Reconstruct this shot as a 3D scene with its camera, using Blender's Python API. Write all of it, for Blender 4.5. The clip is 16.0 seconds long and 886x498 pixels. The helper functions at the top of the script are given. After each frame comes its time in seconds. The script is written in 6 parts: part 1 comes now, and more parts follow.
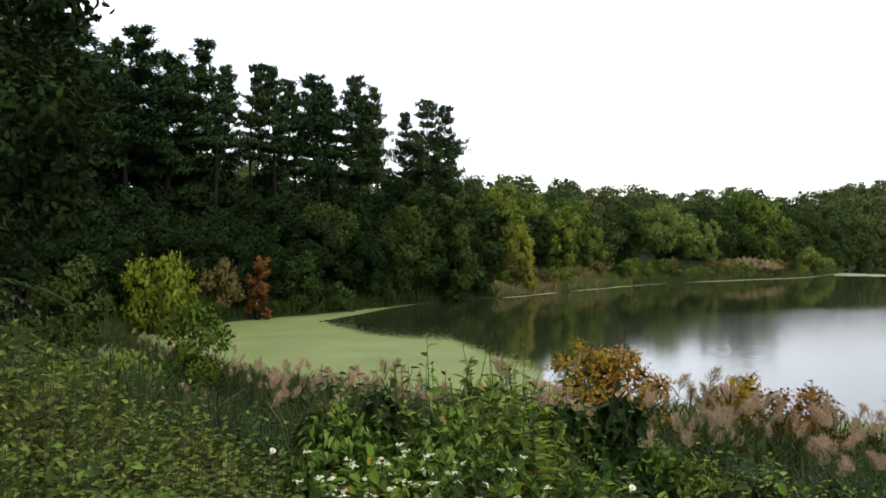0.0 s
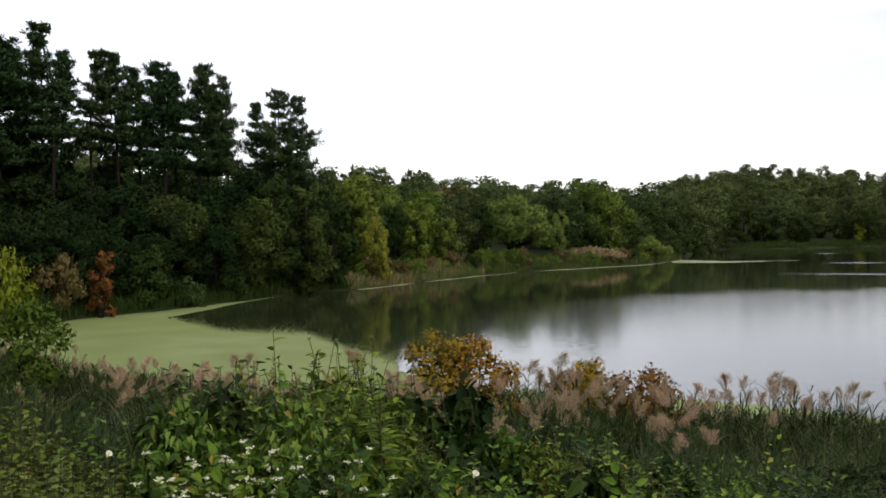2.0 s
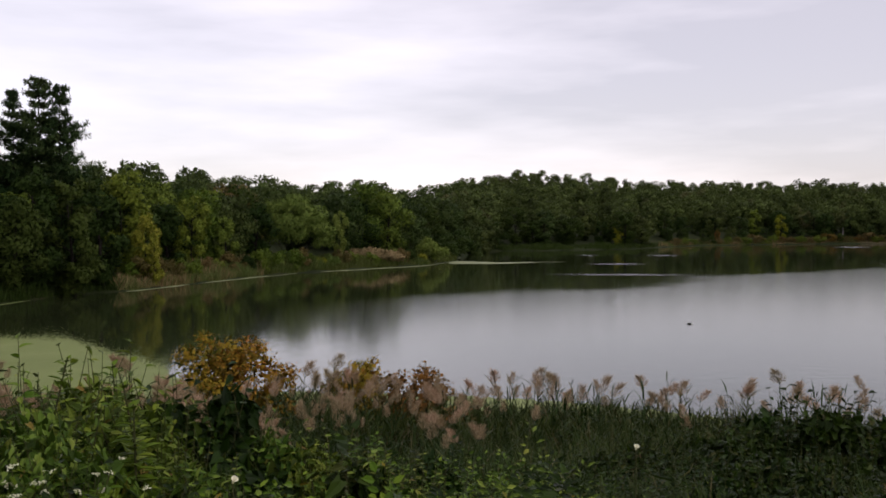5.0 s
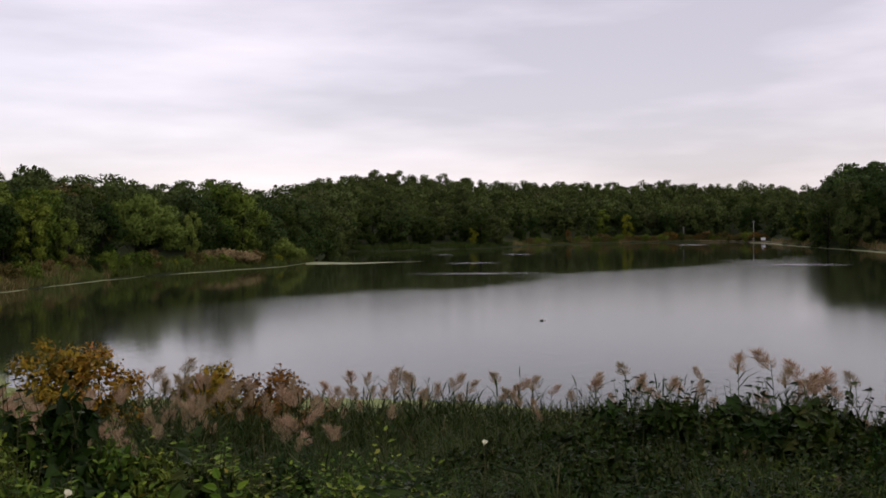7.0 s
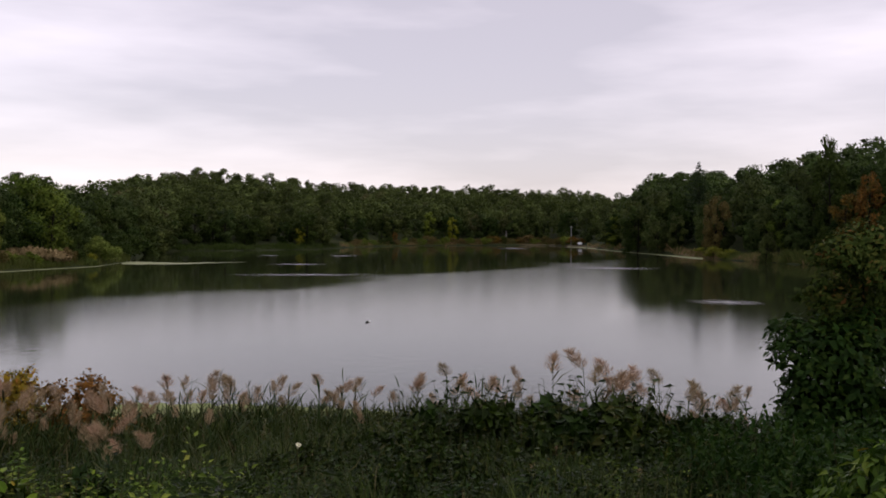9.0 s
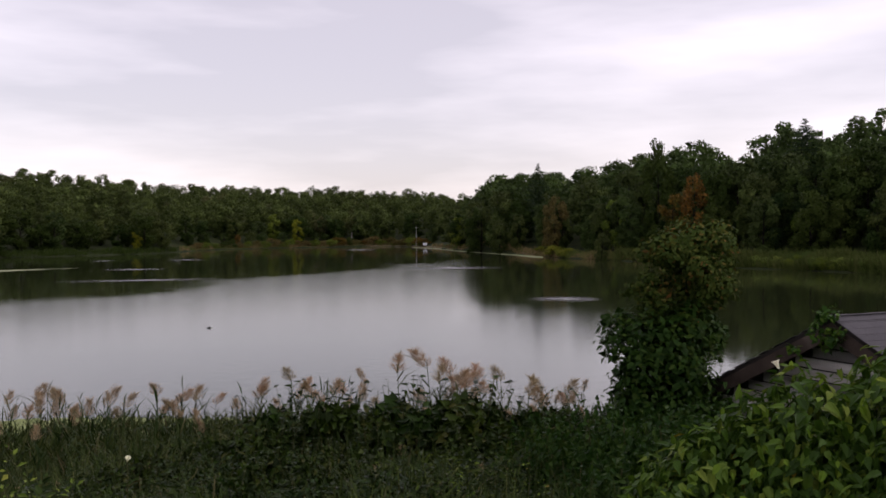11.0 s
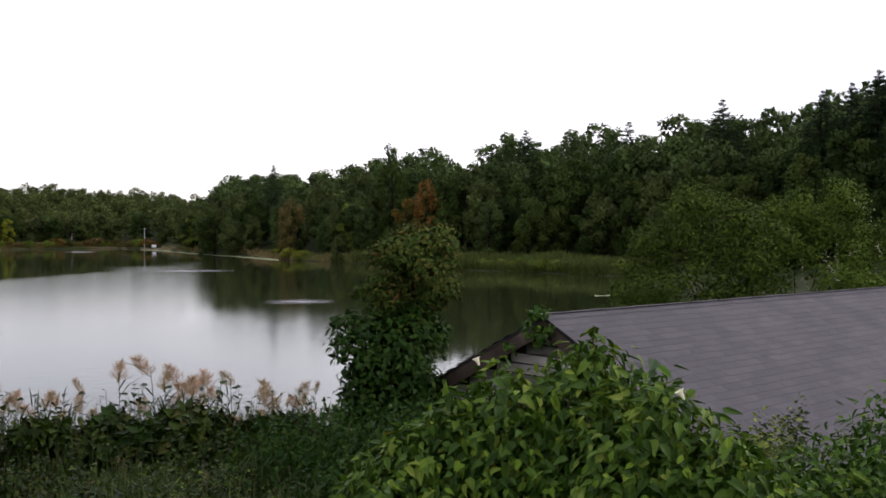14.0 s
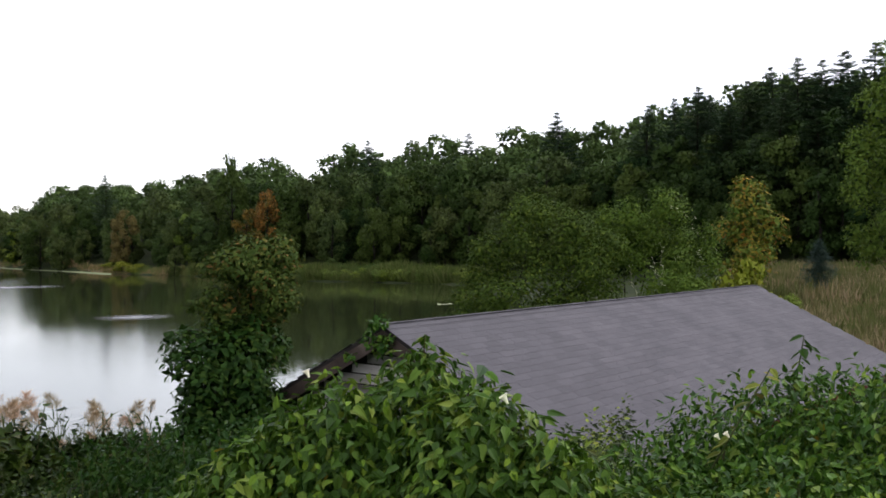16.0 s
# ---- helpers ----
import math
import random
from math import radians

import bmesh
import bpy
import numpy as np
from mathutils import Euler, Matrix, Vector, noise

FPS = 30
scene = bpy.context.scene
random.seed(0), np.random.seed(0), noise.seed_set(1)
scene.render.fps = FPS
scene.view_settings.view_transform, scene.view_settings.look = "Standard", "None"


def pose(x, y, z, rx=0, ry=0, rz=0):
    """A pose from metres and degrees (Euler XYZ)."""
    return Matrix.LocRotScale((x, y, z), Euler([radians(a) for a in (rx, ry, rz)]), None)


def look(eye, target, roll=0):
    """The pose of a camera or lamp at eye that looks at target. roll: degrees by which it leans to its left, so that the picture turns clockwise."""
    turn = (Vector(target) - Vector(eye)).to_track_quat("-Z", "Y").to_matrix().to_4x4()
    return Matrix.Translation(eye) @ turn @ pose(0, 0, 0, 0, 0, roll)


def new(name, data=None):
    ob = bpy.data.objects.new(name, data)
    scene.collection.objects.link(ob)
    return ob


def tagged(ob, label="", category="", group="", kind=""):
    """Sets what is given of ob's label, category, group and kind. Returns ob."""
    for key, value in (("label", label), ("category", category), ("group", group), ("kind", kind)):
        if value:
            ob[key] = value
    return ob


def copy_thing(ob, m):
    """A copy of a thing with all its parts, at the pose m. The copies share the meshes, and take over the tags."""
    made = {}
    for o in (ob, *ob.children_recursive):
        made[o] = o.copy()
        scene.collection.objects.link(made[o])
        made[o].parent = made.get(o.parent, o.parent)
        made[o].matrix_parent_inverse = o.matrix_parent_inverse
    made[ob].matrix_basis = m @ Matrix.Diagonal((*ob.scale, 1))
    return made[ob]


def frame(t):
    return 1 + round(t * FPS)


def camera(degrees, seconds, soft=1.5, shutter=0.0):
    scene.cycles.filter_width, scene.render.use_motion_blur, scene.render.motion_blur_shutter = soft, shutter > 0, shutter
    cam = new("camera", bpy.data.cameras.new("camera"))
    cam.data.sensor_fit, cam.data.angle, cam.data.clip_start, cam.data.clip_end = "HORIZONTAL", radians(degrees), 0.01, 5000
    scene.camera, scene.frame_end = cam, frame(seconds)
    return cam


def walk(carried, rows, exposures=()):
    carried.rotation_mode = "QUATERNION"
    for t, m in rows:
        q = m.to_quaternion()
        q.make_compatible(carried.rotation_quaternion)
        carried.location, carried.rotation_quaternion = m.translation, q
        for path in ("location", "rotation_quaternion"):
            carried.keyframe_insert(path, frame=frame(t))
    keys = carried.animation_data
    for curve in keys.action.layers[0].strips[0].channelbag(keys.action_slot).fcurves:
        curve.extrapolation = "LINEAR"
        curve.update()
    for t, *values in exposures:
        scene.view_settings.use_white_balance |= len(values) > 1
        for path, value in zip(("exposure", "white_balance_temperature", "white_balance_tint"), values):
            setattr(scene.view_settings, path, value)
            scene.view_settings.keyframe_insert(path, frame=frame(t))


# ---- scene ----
# ---------------------------------------------------------------- camera
EYE_Z = 6.0        # eye above the water
ARM = 0.35         # the camera swings on this arm about the carrier
cam = camera(51.05, 16.0, soft=1.7)
TURNS = [  # seconds, yaw, pitch, roll
    (0.0, -0.01, -0.54, 0.33), (0.5, -1.98, -0.59, 0.32), (1.0, -4.22, -0.80, 0.58), (1.5, -6.01, -1.07, 0.59),
    (2.0, -8.96, -1.15, 0.87), (2.5, -11.22, -1.19, 0.87), (3.0, -13.76, -1.15, 1.12), (3.5, -15.67, -1.15, 0.82),
    (6.0, -26.96, -1.28, 0.68), (6.5, -28.88, -1.27, 0.93), (7.0, -31.23, -1.29, 0.53), (7.5, -34.06, -1.54, -0.26),
    (8.0, -36.69, -1.54, -0.28), (8.5, -39.71, -1.42, -0.43), (9.0, -41.86, -1.21, -0.34), (11.5, -54.35, -1.17, 0.25),
    (12.0, -57.44, -1.17, 0.13), (12.5, -59.97, -1.12, 0.14), (13.0, -62.25, -1.14, 0.58), (13.5, -65.14, -1.06, 0.25),
    (14.0, -67.53, -0.98, -0.16), (14.5, -69.95, -0.94, 0.11), (15.0, -72.97, -0.92, 0.61), (15.5, -75.13, -0.66, 0.77),
    (16.0, -77.17, -0.37, 0.46)]
EXPOSURES = [(0.0, 0.90, 6500, 10), (1.5, 0.68, 6550, 11), (3.0, 0.30, 6700, 14), (3.7, 0.18, 6750, 16), (6.0, -0.03, 6800, 20), (8.0, -0.10, 6850, 22), (9.0, -0.05, 6850, 22),
             (11.5, 0.12, 6850, 21), (12.5, 0.27, 6800, 19), (13.0, 0.37, 6750, 19), (14.0, 0.66, 6650, 16), (15.0, 0.95, 6550, 12), (16.0, 1.08, 6500, 11)]
walk(cam, [(t, pose(-ARM * math.sin(radians(y)), ARM * math.cos(radians(y)), EYE_Z, 90 + p, r, y)) for t, y, p, r in TURNS],
     EXPOSURES)

# ---------------------------------------------------------------- sky and sun
SUN_EL, SUN_ROT = radians(38), radians(150)
world = bpy.data.worlds.new("overcast_sky")
scene.world = world
world.use_nodes = True
wn, wl = world.node_tree.nodes, world.node_tree.links
wn.clear()
out = wn.new("ShaderNodeOutputWorld")
sky_tex = wn.new("ShaderNodeTexSky")
sky_tex.sky_type, sky_tex.sun_disc = "NISHITA", False
sky_tex.sun_elevation, sky_tex.sun_rotation = SUN_EL, SUN_ROT
bg_sky = wn.new("ShaderNodeBackground")
bg_sky.inputs["Strength"].default_value = 0.05
wl.new(sky_tex.outputs["Color"], bg_sky.inputs["Color"])
co = wn.new("ShaderNodeTexCoord")
mp = wn.new("ShaderNodeMapping")
mp.inputs["Scale"].default_value = (1.3, 1.3, 7.0)
wl.new(co.outputs["Generated"], mp.inputs["Vector"])
nz = wn.new("ShaderNodeTexNoise")
nz.inputs["Scale"].default_value, nz.inputs["Detail"].default_value, nz.inputs["Roughness"].default_value = 1.6, 5, 0.5
wl.new(mp.outputs["Vector"], nz.inputs["Vector"])
rp = wn.new("ShaderNodeValToRGB")
rp.color_ramp.elements[0].position, rp.color_ramp.elements[0].color = 0.37, (0.60, 0.58, 0.62, 1)
rp.color_ramp.elements[1].position, rp.color_ramp.elements[1].color = 0.64, (0.98, 0.945, 0.99, 1)
wl.new(nz.outputs["Fac"], rp.inputs["Fac"])
bg_cloud = wn.new("ShaderNodeBackground")
bg_cloud.inputs["Strength"].default_value = 0.85
wl.new(rp.outputs["Color"], bg_cloud.inputs["Color"])
add = wn.new("ShaderNodeAddShader")
wl.new(bg_sky.outputs[0], add.inputs[0])
wl.new(bg_cloud.outputs[0], add.inputs[1])
wl.new(add.outputs[0], out.inputs["Surface"])

sun_data = bpy.data.lights.new("sun", "SUN")
sun_data.energy, sun_data.angle, sun_data.color = 0.6, radians(25), (1.0, 0.96, 0.9)
sun = new("sun", sun_data)
sun.matrix_world = look((0, 0, 60), (60 * math.cos(SUN_EL) * -math.sin(SUN_ROT), 60 * math.cos(SUN_EL) * -math.cos(SUN_ROT), 60 - 60 * math.sin(SUN_EL)))

# ---------------------------------------------------------------- materials
def nodes_of(name):
    m = bpy.data.materials.new(name)
    m.use_nodes = True
    n, l = m.node_tree.nodes, m.node_tree.links
    n.clear()
    o = n.new("ShaderNodeOutputMaterial")
    return m, n, l, o


def mixc(n, l, a, b, fac, mode="MIX"):
    """A colour mix; a, b and fac are sockets or values."""
    x = n.new("ShaderNodeMix")
    x.data_type, x.blend_type = "RGBA", mode
    for sock, val in ((x.inputs[6], a), (x.inputs[7], b), (x.inputs[0], fac)):
        if isinstance(val, bpy.types.NodeSocket):
            l.new(val, sock)
        elif isinstance(val, tuple):
            sock.default_value = (*val, 1)
        else:
            sock.default_value = val
    return x.outputs[2]


def noise_of(n, l, scale, detail=3, coord="Object", stretch=None):
    c = n.new("ShaderNodeTexCoord")
    v = c.outputs[coord]
    if stretch:
        q = n.new("ShaderNodeMapping")
        q.inputs["Scale"].default_value = stretch
        l.new(v, q.inputs["Vector"])
        v = q.outputs["Vector"]
    x = n.new("ShaderNodeTexNoise")
    x.inputs["Scale"].default_value, x.inputs["Detail"].default_value = scale, detail
    l.new(v, x.inputs["Vector"])
    return x.outputs["Fac"]


def ramp_of(n, l, sock, stops):
    r = n.new("ShaderNodeValToRGB")
    e = r.color_ramp.elements
    while len(e) < len(stops):
        e.new(0.5)
    for k, (p, c) in zip(e, stops):
        k.position, k.color = p, (*c, 1)
    l.new(sock, r.inputs["Fac"])
    return r.outputs["Color"]


def leaf_mat(name, stops, vary=0.35, gloss=0.6, through_light=0.14, sheen=0.05, patch=0.0, patch_colour=(0.3, 0.2, 0.05), patch_scale=1.0, mottle=0.0):
    """Foliage: each leaf takes its colour from the stops, each plant its own depth."""
    m, n, l, o = nodes_of(name)
    geo = n.new("ShaderNodeNewGeometry")
    c = ramp_of(n, l, geo.outputs["Random Per Island"], stops)
    if patch:
        f = ramp_of(n, l, noise_of(n, l, patch_scale, 2), [(1 - patch - 0.08, (0, 0, 0)), (1 - patch + 0.08, (1, 1, 1))])
        c = mixc(n, l, c, patch_colour, f)
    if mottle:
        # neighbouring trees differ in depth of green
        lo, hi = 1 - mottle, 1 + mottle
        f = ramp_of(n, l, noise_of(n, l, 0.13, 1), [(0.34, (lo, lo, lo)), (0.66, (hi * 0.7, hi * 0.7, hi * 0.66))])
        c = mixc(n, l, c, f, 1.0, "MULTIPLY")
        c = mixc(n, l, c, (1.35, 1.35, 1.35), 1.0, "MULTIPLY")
    inf = n.new("ShaderNodeObjectInfo")
    hs = n.new("ShaderNodeHueSaturation")
    mr = n.new("ShaderNodeMapRange")
    mr.inputs["To Min"].default_value, mr.inputs["To Max"].default_value = 1 - vary, 1 + vary
    l.new(inf.outputs["Random"], mr.inputs["Value"])
    l.new(mr.outputs["Result"], hs.inputs["Value"])
    mh = n.new("ShaderNodeMapRange")
    mh.inputs["To Min"].default_value, mh.inputs["To Max"].default_value = 0.5 + 0.02, 0.5 - 0.02
    l.new(inf.outputs["Random"], mh.inputs["Value"])
    l.new(mh.outputs["Result"], hs.inputs["Hue"])
    l.new(c, hs.inputs["Color"])
    b = n.new("ShaderNodeBsdfPrincipled")
    b.inputs["Roughness"].default_value = gloss
    b.inputs["Specular IOR Level"].default_value = sheen
    l.new(hs.outputs["Color"], b.inputs["Base Color"])
    tr = n.new("ShaderNodeBsdfTranslucent")
    l.new(hs.outputs["Color"], tr.inputs["Color"])
    mx = n.new("ShaderNodeMixShader")
    mx.inputs["Fac"].default_value = through_light
    l.new(b.outputs[0], mx.inputs[1])
    l.new(tr.outputs[0], mx.inputs[2])
    l.new(mx.outputs[0], o.inputs["Surface"])
    return m


def surface_mat(name, stops, scale, rough=0.8, bump=0.3, bump_scale=None, stretch=None, metal=0.0, random_value=0.0, second=None):
    """A solid surface: colour by noise, relief by a finer noise."""
    m, n, l, o = nodes_of(name)
    c = ramp_of(n, l, noise_of(n, l, scale, 5, stretch=stretch), stops)
    if second:
        f = ramp_of(n, l, noise_of(n, l, second[0], 4), [(0.45, (0, 0, 0)), (0.7, (1, 1, 1))])
        c = mixc(n, l, c, second[1], f)
    if random_value:
        inf, geo = n.new("ShaderNodeObjectInfo"), n.new("ShaderNodeNewGeometry")
        s = n.new("ShaderNodeMath")
        s.operation = "ADD"
        l.new(inf.outputs["Random"], s.inputs[0])
        l.new(geo.outputs["Random Per Island"], s.inputs[1])
        fr = n.new("ShaderNodeMath")
        fr.operation = "FRACT"
        l.new(s.outputs[0], fr.inputs[0])
        hs, mr = n.new("ShaderNodeHueSaturation"), n.new("ShaderNodeMapRange")
        mr.inputs["To Min"].default_value, mr.inputs["To Max"].default_value = 1 - random_value, 1 + random_value
        l.new(fr.outputs[0], mr.inputs["Value"])
        l.new(mr.outputs["Result"], hs.inputs["Value"])
        l.new(c, hs.inputs["Color"])
        c = hs.outputs["Color"]
    b = n.new("ShaderNodeBsdfPrincipled")
    b.inputs["Roughness"].default_value, b.inputs["Metallic"].default_value = rough, metal
    b.inputs["Specular IOR Level"].default_value = 0.5 if rough < 0.6 else 0.12
    l.new(c, b.inputs["Base Color"])
    if bump:
        bp = n.new("ShaderNodeBump")
        bp.inputs["Strength"].default_value = bump
        bp.inputs["Distance"].default_value = 0.02
        l.new(noise_of(n, l, bump_scale or scale * 6, 6, stretch=stretch), bp.inputs["Height"])
        l.new(bp.outputs[0], b.inputs["Normal"])
    l.new(b.outputs[0], o.inputs["Surface"])
    return m


def water_mat():
    m, n, l, o = nodes_of("lake_water")
    b = n.new("ShaderNodeBsdfPrincipled")
    murk = ramp_of(n, l, noise_of(n, l, 0.03, 3), [(0.3, (0.019, 0.025, 0.010)), (0.7, (0.026, 0.033, 0.013))])
    l.new(murk, b.inputs["Base Color"])
    b.inputs["IOR"].default_value = 1.42
    # the open water is ruffled by a breeze; the lee of the far woods lies calm
    pos = n.new("ShaderNodeTexCoord")
    dot = n.new("ShaderNodeVectorMath")
    dot.operation = "DOT_PRODUCT"
    dot.inputs[1].default_value = (0.33, -1.0, 0.0)
    l.new(pos.outputs["Object"], dot.inputs[0])
    wav = n.new("ShaderNodeMath")
    wav.operation = "MULTIPLY_ADD"
    wav.inputs[1].default_value = 26.0
    l.new(noise_of(n, l, 0.045, 4), wav.inputs[0])
    l.new(dot.outputs["Value"], wav.inputs[2])
    mr = n.new("ShaderNodeMapRange")
    mr.interpolation_type = "SMOOTHSTEP"
    mr.inputs["From Min"].default_value, mr.inputs["From Max"].default_value = -58.0, -49.0
    mr.inputs["To Min"].default_value, mr.inputs["To Max"].default_value = 0.0, 1.0
    l.new(wav.outputs[0], mr.inputs["Value"])
    breeze = mr.outputs["Result"]
    for axis, lo, hi in (((-0.598, 0.802, 0.0), -2.0, 3.0), ((0.970, -0.242, 0.0), -9.0, 9.0)):
        d2 = n.new("ShaderNodeVectorMath")
        d2.operation = "DOT_PRODUCT"
        d2.inputs[1].default_value = axis
        l.new(pos.outputs["Object"], d2.inputs[0])
        m2 = n.new("ShaderNodeMapRange")
        m2.interpolation_type = "SMOOTHSTEP"
        m2.inputs["From Min"].default_value, m2.inputs["From Max"].default_value = lo, hi
        l.new(d2.outputs["Value"], m2.inputs["Value"])
        reach = m2.outputs["Result"]
        if lo == -2.0:
            # near the bank the breeze also ruffles the water before the promontory
            far = n.new("ShaderNodeVectorMath")
            far.operation = "LENGTH"
            l.new(pos.outputs["Object"], far.inputs[0])
            m3 = n.new("ShaderNodeMapRange")
            m3.interpolation_type = "SMOOTHSTEP"
            m3.inputs["From Min"].default_value, m3.inputs["From Max"].default_value = 86.0, 54.0
            l.new(far.outputs["Value"], m3.inputs["Value"])
            lee = n.new("ShaderNodeVectorMath")
            lee.operation = "DOT_PRODUCT"
            lee.inputs[1].default_value = (-0.469, 0.883, 0.0)
            l.new(pos.outputs["Object"], lee.inputs[0])
            m4 = n.new("ShaderNodeMapRange")
            m4.interpolation_type = "SMOOTHSTEP"
            m4.inputs["From Min"].default_value, m4.inputs["From Max"].default_value = -2.0, 3.0
            l.new(lee.outputs["Value"], m4.inputs["Value"])
            near = n.new("ShaderNodeMath")
            near.operation = "MULTIPLY"
            l.new(m3.outputs["Result"], near.inputs[0])
            l.new(m4.outputs["Result"], near.inputs[1])
            either = n.new("ShaderNodeMath")
            either.operation = "MAXIMUM"
            l.new(reach, either.inputs[0])
            l.new(near.outputs[0], either.inputs[1])
            reach = either.outputs[0]
        mu = n.new("ShaderNodeMath")
        mu.operation = "MULTIPLY"
        l.new(breeze, mu.inputs[0])
        l.new(reach, mu.inputs[1])
        breeze = mu.outputs[0]
    rg = n.new("ShaderNodeMapRange")
    rg.inputs["To Min"].default_value, rg.inputs["To Max"].default_value = 0.045, 0.12
    l.new(breeze, rg.inputs["Value"])
    l.new(rg.outputs["Result"], b.inputs["Roughness"])
    bs = n.new("ShaderNodeMapRange")
    bs.inputs["To Min"].default_value, bs.inputs["To Max"].default_value = 0.07, 0.22
    l.new(breeze, bs.inputs["Value"])
    bp = n.new("ShaderNodeBump")
    bp.inputs["Distance"].default_value = 0.05
    l.new(bs.outputs["Result"], bp.inputs["Strength"])
    l.new(noise_of(n, l, 1.6, 3), bp.inputs["Height"])
    l.new(bp.outputs[0], b.inputs["Normal"])
    l.new(b.outputs[0], o.inputs["Surface"])
    return m


M_WATER = water_mat()
M_GROUND = surface_mat("grass_and_soil", [(0.3, (0.012, 0.018, 0.006)), (0.55, (0.024, 0.034, 0.010)), (0.75, (0.036, 0.032, 0.014))], 0.35, 0.95, 0.8, 6.0)
M_FIELD = leaf_mat("dry_field_grass", [(0.00, (0.237, 0.198, 0.110)), (0.35, (0.170, 0.139, 0.068)), (0.60, (0.114, 0.106, 0.042)), (0.85, (0.071, 0.086, 0.026)), (1.00, (0.201, 0.139, 0.084))], 0.2, 0.8, patch=0.52, patch_colour=(0.06, 0.075, 0.022), patch_scale=0.35)
M_DUCKWEED = surface_mat("duckweed", [(0.25, (0.135, 0.17, 0.05)), (0.6, (0.185, 0.225, 0.078)), (0.85, (0.235, 0.265, 0.115))], 0.25, 0.7, 0.5, 25.0, second=(0.06, (0.16, 0.205, 0.055)))
M_SCUM = surface_mat("pale_shore_scum", [(0.3, (0.17, 0.20, 0.09)), (0.7, (0.28, 0.30, 0.17))], 0.6, 0.7, 0.4, 20.0)
M_BARK = surface_mat("dark_bark", [(0.3, (0.009, 0.007, 0.006)), (0.7, (0.023, 0.019, 0.016))], 2.0, 0.95, 0.8, 9.0, stretch=(1, 1, 0.25))
M_SPIKE = surface_mat("red_seed_heads", [(0.3, (0.10, 0.035, 0.025)), (0.7, (0.20, 0.085, 0.055))], 9.0, 0.9, 0.3)
M_TWIG = surface_mat("weed_stalk", [(0.3, (0.035, 0.05, 0.015)), (0.7, (0.065, 0.06, 0.025))], 6.0, 0.8, 0.2)
M_BROAD = leaf_mat("broad_leaves", [(0.00, (0.057, 0.098, 0.015)), (0.50, (0.073, 0.122, 0.019)), (1.00, (0.102, 0.146, 0.022))], 0.42)
M_DEEP = leaf_mat("deep_green_leaves", [(0.00, (0.025, 0.045, 0.008)), (0.60, (0.033, 0.056, 0.011)), (1.00, (0.043, 0.067, 0.014))], 0.3)
M_BUSH = leaf_mat("bush_leaves", [(0.00, (0.026, 0.050, 0.008)), (0.50, (0.038, 0.072, 0.010)), (0.85, (0.058, 0.098, 0.013)), (1.00, (0.095, 0.132, 0.018))], 0.12, 0.6)
M_FEATHER = leaf_mat("feathery_bush_leaves", [(0.00, (0.044, 0.078, 0.010)), (0.50, (0.062, 0.104, 0.013)), (0.85, (0.082, 0.126, 0.016)), (1.00, (0.118, 0.158, 0.022))], 0.12, 0.6)
M_FRESH = leaf_mat("fresh_weed_leaves", [(0.00, (0.034, 0.063, 0.005)), (0.50, (0.078, 0.144, 0.011)), (0.96, (0.157, 0.224, 0.021)), (1.00, (0.214, 0.126, 0.015))], 0.1, 0.5, 0.18, 0.08)
M_MIXED = leaf_mat("turning_field_leaves", [(0.00, (0.045, 0.077, 0.011)), (0.45, (0.108, 0.135, 0.018)), (0.80, (0.234, 0.171, 0.023)), (1.00, (0.252, 0.108, 0.023))], 0.1, patch=0.45, patch_colour=(0.07, 0.12, 0.018), patch_scale=0.6)
# shade inside and under the canopy is put into this near-black leaf colour
M_SHADE = leaf_mat("shade_darkened_leaves", [(0.00, (0.011, 0.022, 0.008)), (0.70, (0.019, 0.035, 0.009)), (1.00, (0.032, 0.050, 0.014))], 0.1, 0.7, 0.1, 0.02)
M_OLIVE = leaf_mat("olive_leaves", [(0.00, (0.073, 0.112, 0.015)), (0.60, (0.096, 0.143, 0.018)), (1.00, (0.130, 0.172, 0.023))], 0.3)
M_WILLOW = leaf_mat("willow_leaves", [(0.00, (0.112, 0.162, 0.032)), (0.60, (0.137, 0.190, 0.037)), (1.00, (0.170, 0.215, 0.044))], 0.15)
M_YELLOW = leaf_mat("yellowing_leaves", [(0.00, (0.112, 0.152, 0.014)), (0.50, (0.225, 0.234, 0.030)), (1.00, (0.318, 0.293, 0.041))], 0.15)
M_LIME = leaf_mat("lime_leaves", [(0.00, (0.137, 0.163, 0.012)), (0.50, (0.172, 0.195, 0.016)), (1.00, (0.217, 0.216, 0.024))], 0.15)
M_TAN = leaf_mat("dry_reed_tan", [(0.0, (0.16, 0.13, 0.06)), (0.6, (0.27, 0.20, 0.10)), (1.0, (0.34, 0.25, 0.13))], 0.1, 0.8)
M_RUST = leaf_mat("rust_leaves", [(0.00, (0.065, 0.051, 0.015)), (0.50, (0.154, 0.079, 0.018)), (1.00, (0.244, 0.122, 0.024))], 0.15, patch=0.42, patch_colour=(0.049, 0.068, 0.015), patch_scale=0.35)
M_AMBER = leaf_mat("amber_leaves", [(0.00, (0.091, 0.078, 0.011)), (0.30, (0.238, 0.157, 0.019)), (0.75, (0.358, 0.215, 0.025)), (1.00, (0.264, 0.100, 0.021))], 0.15, patch=0.36, patch_colour=(0.075, 0.095, 0.02), patch_scale=1.6)
M_REDDISH = leaf_mat("reddish_scrub", [(0.00, (0.093, 0.084, 0.027)), (0.50, (0.133, 0.099, 0.034)), (1.00, (0.160, 0.124, 0.041))], 0.2)
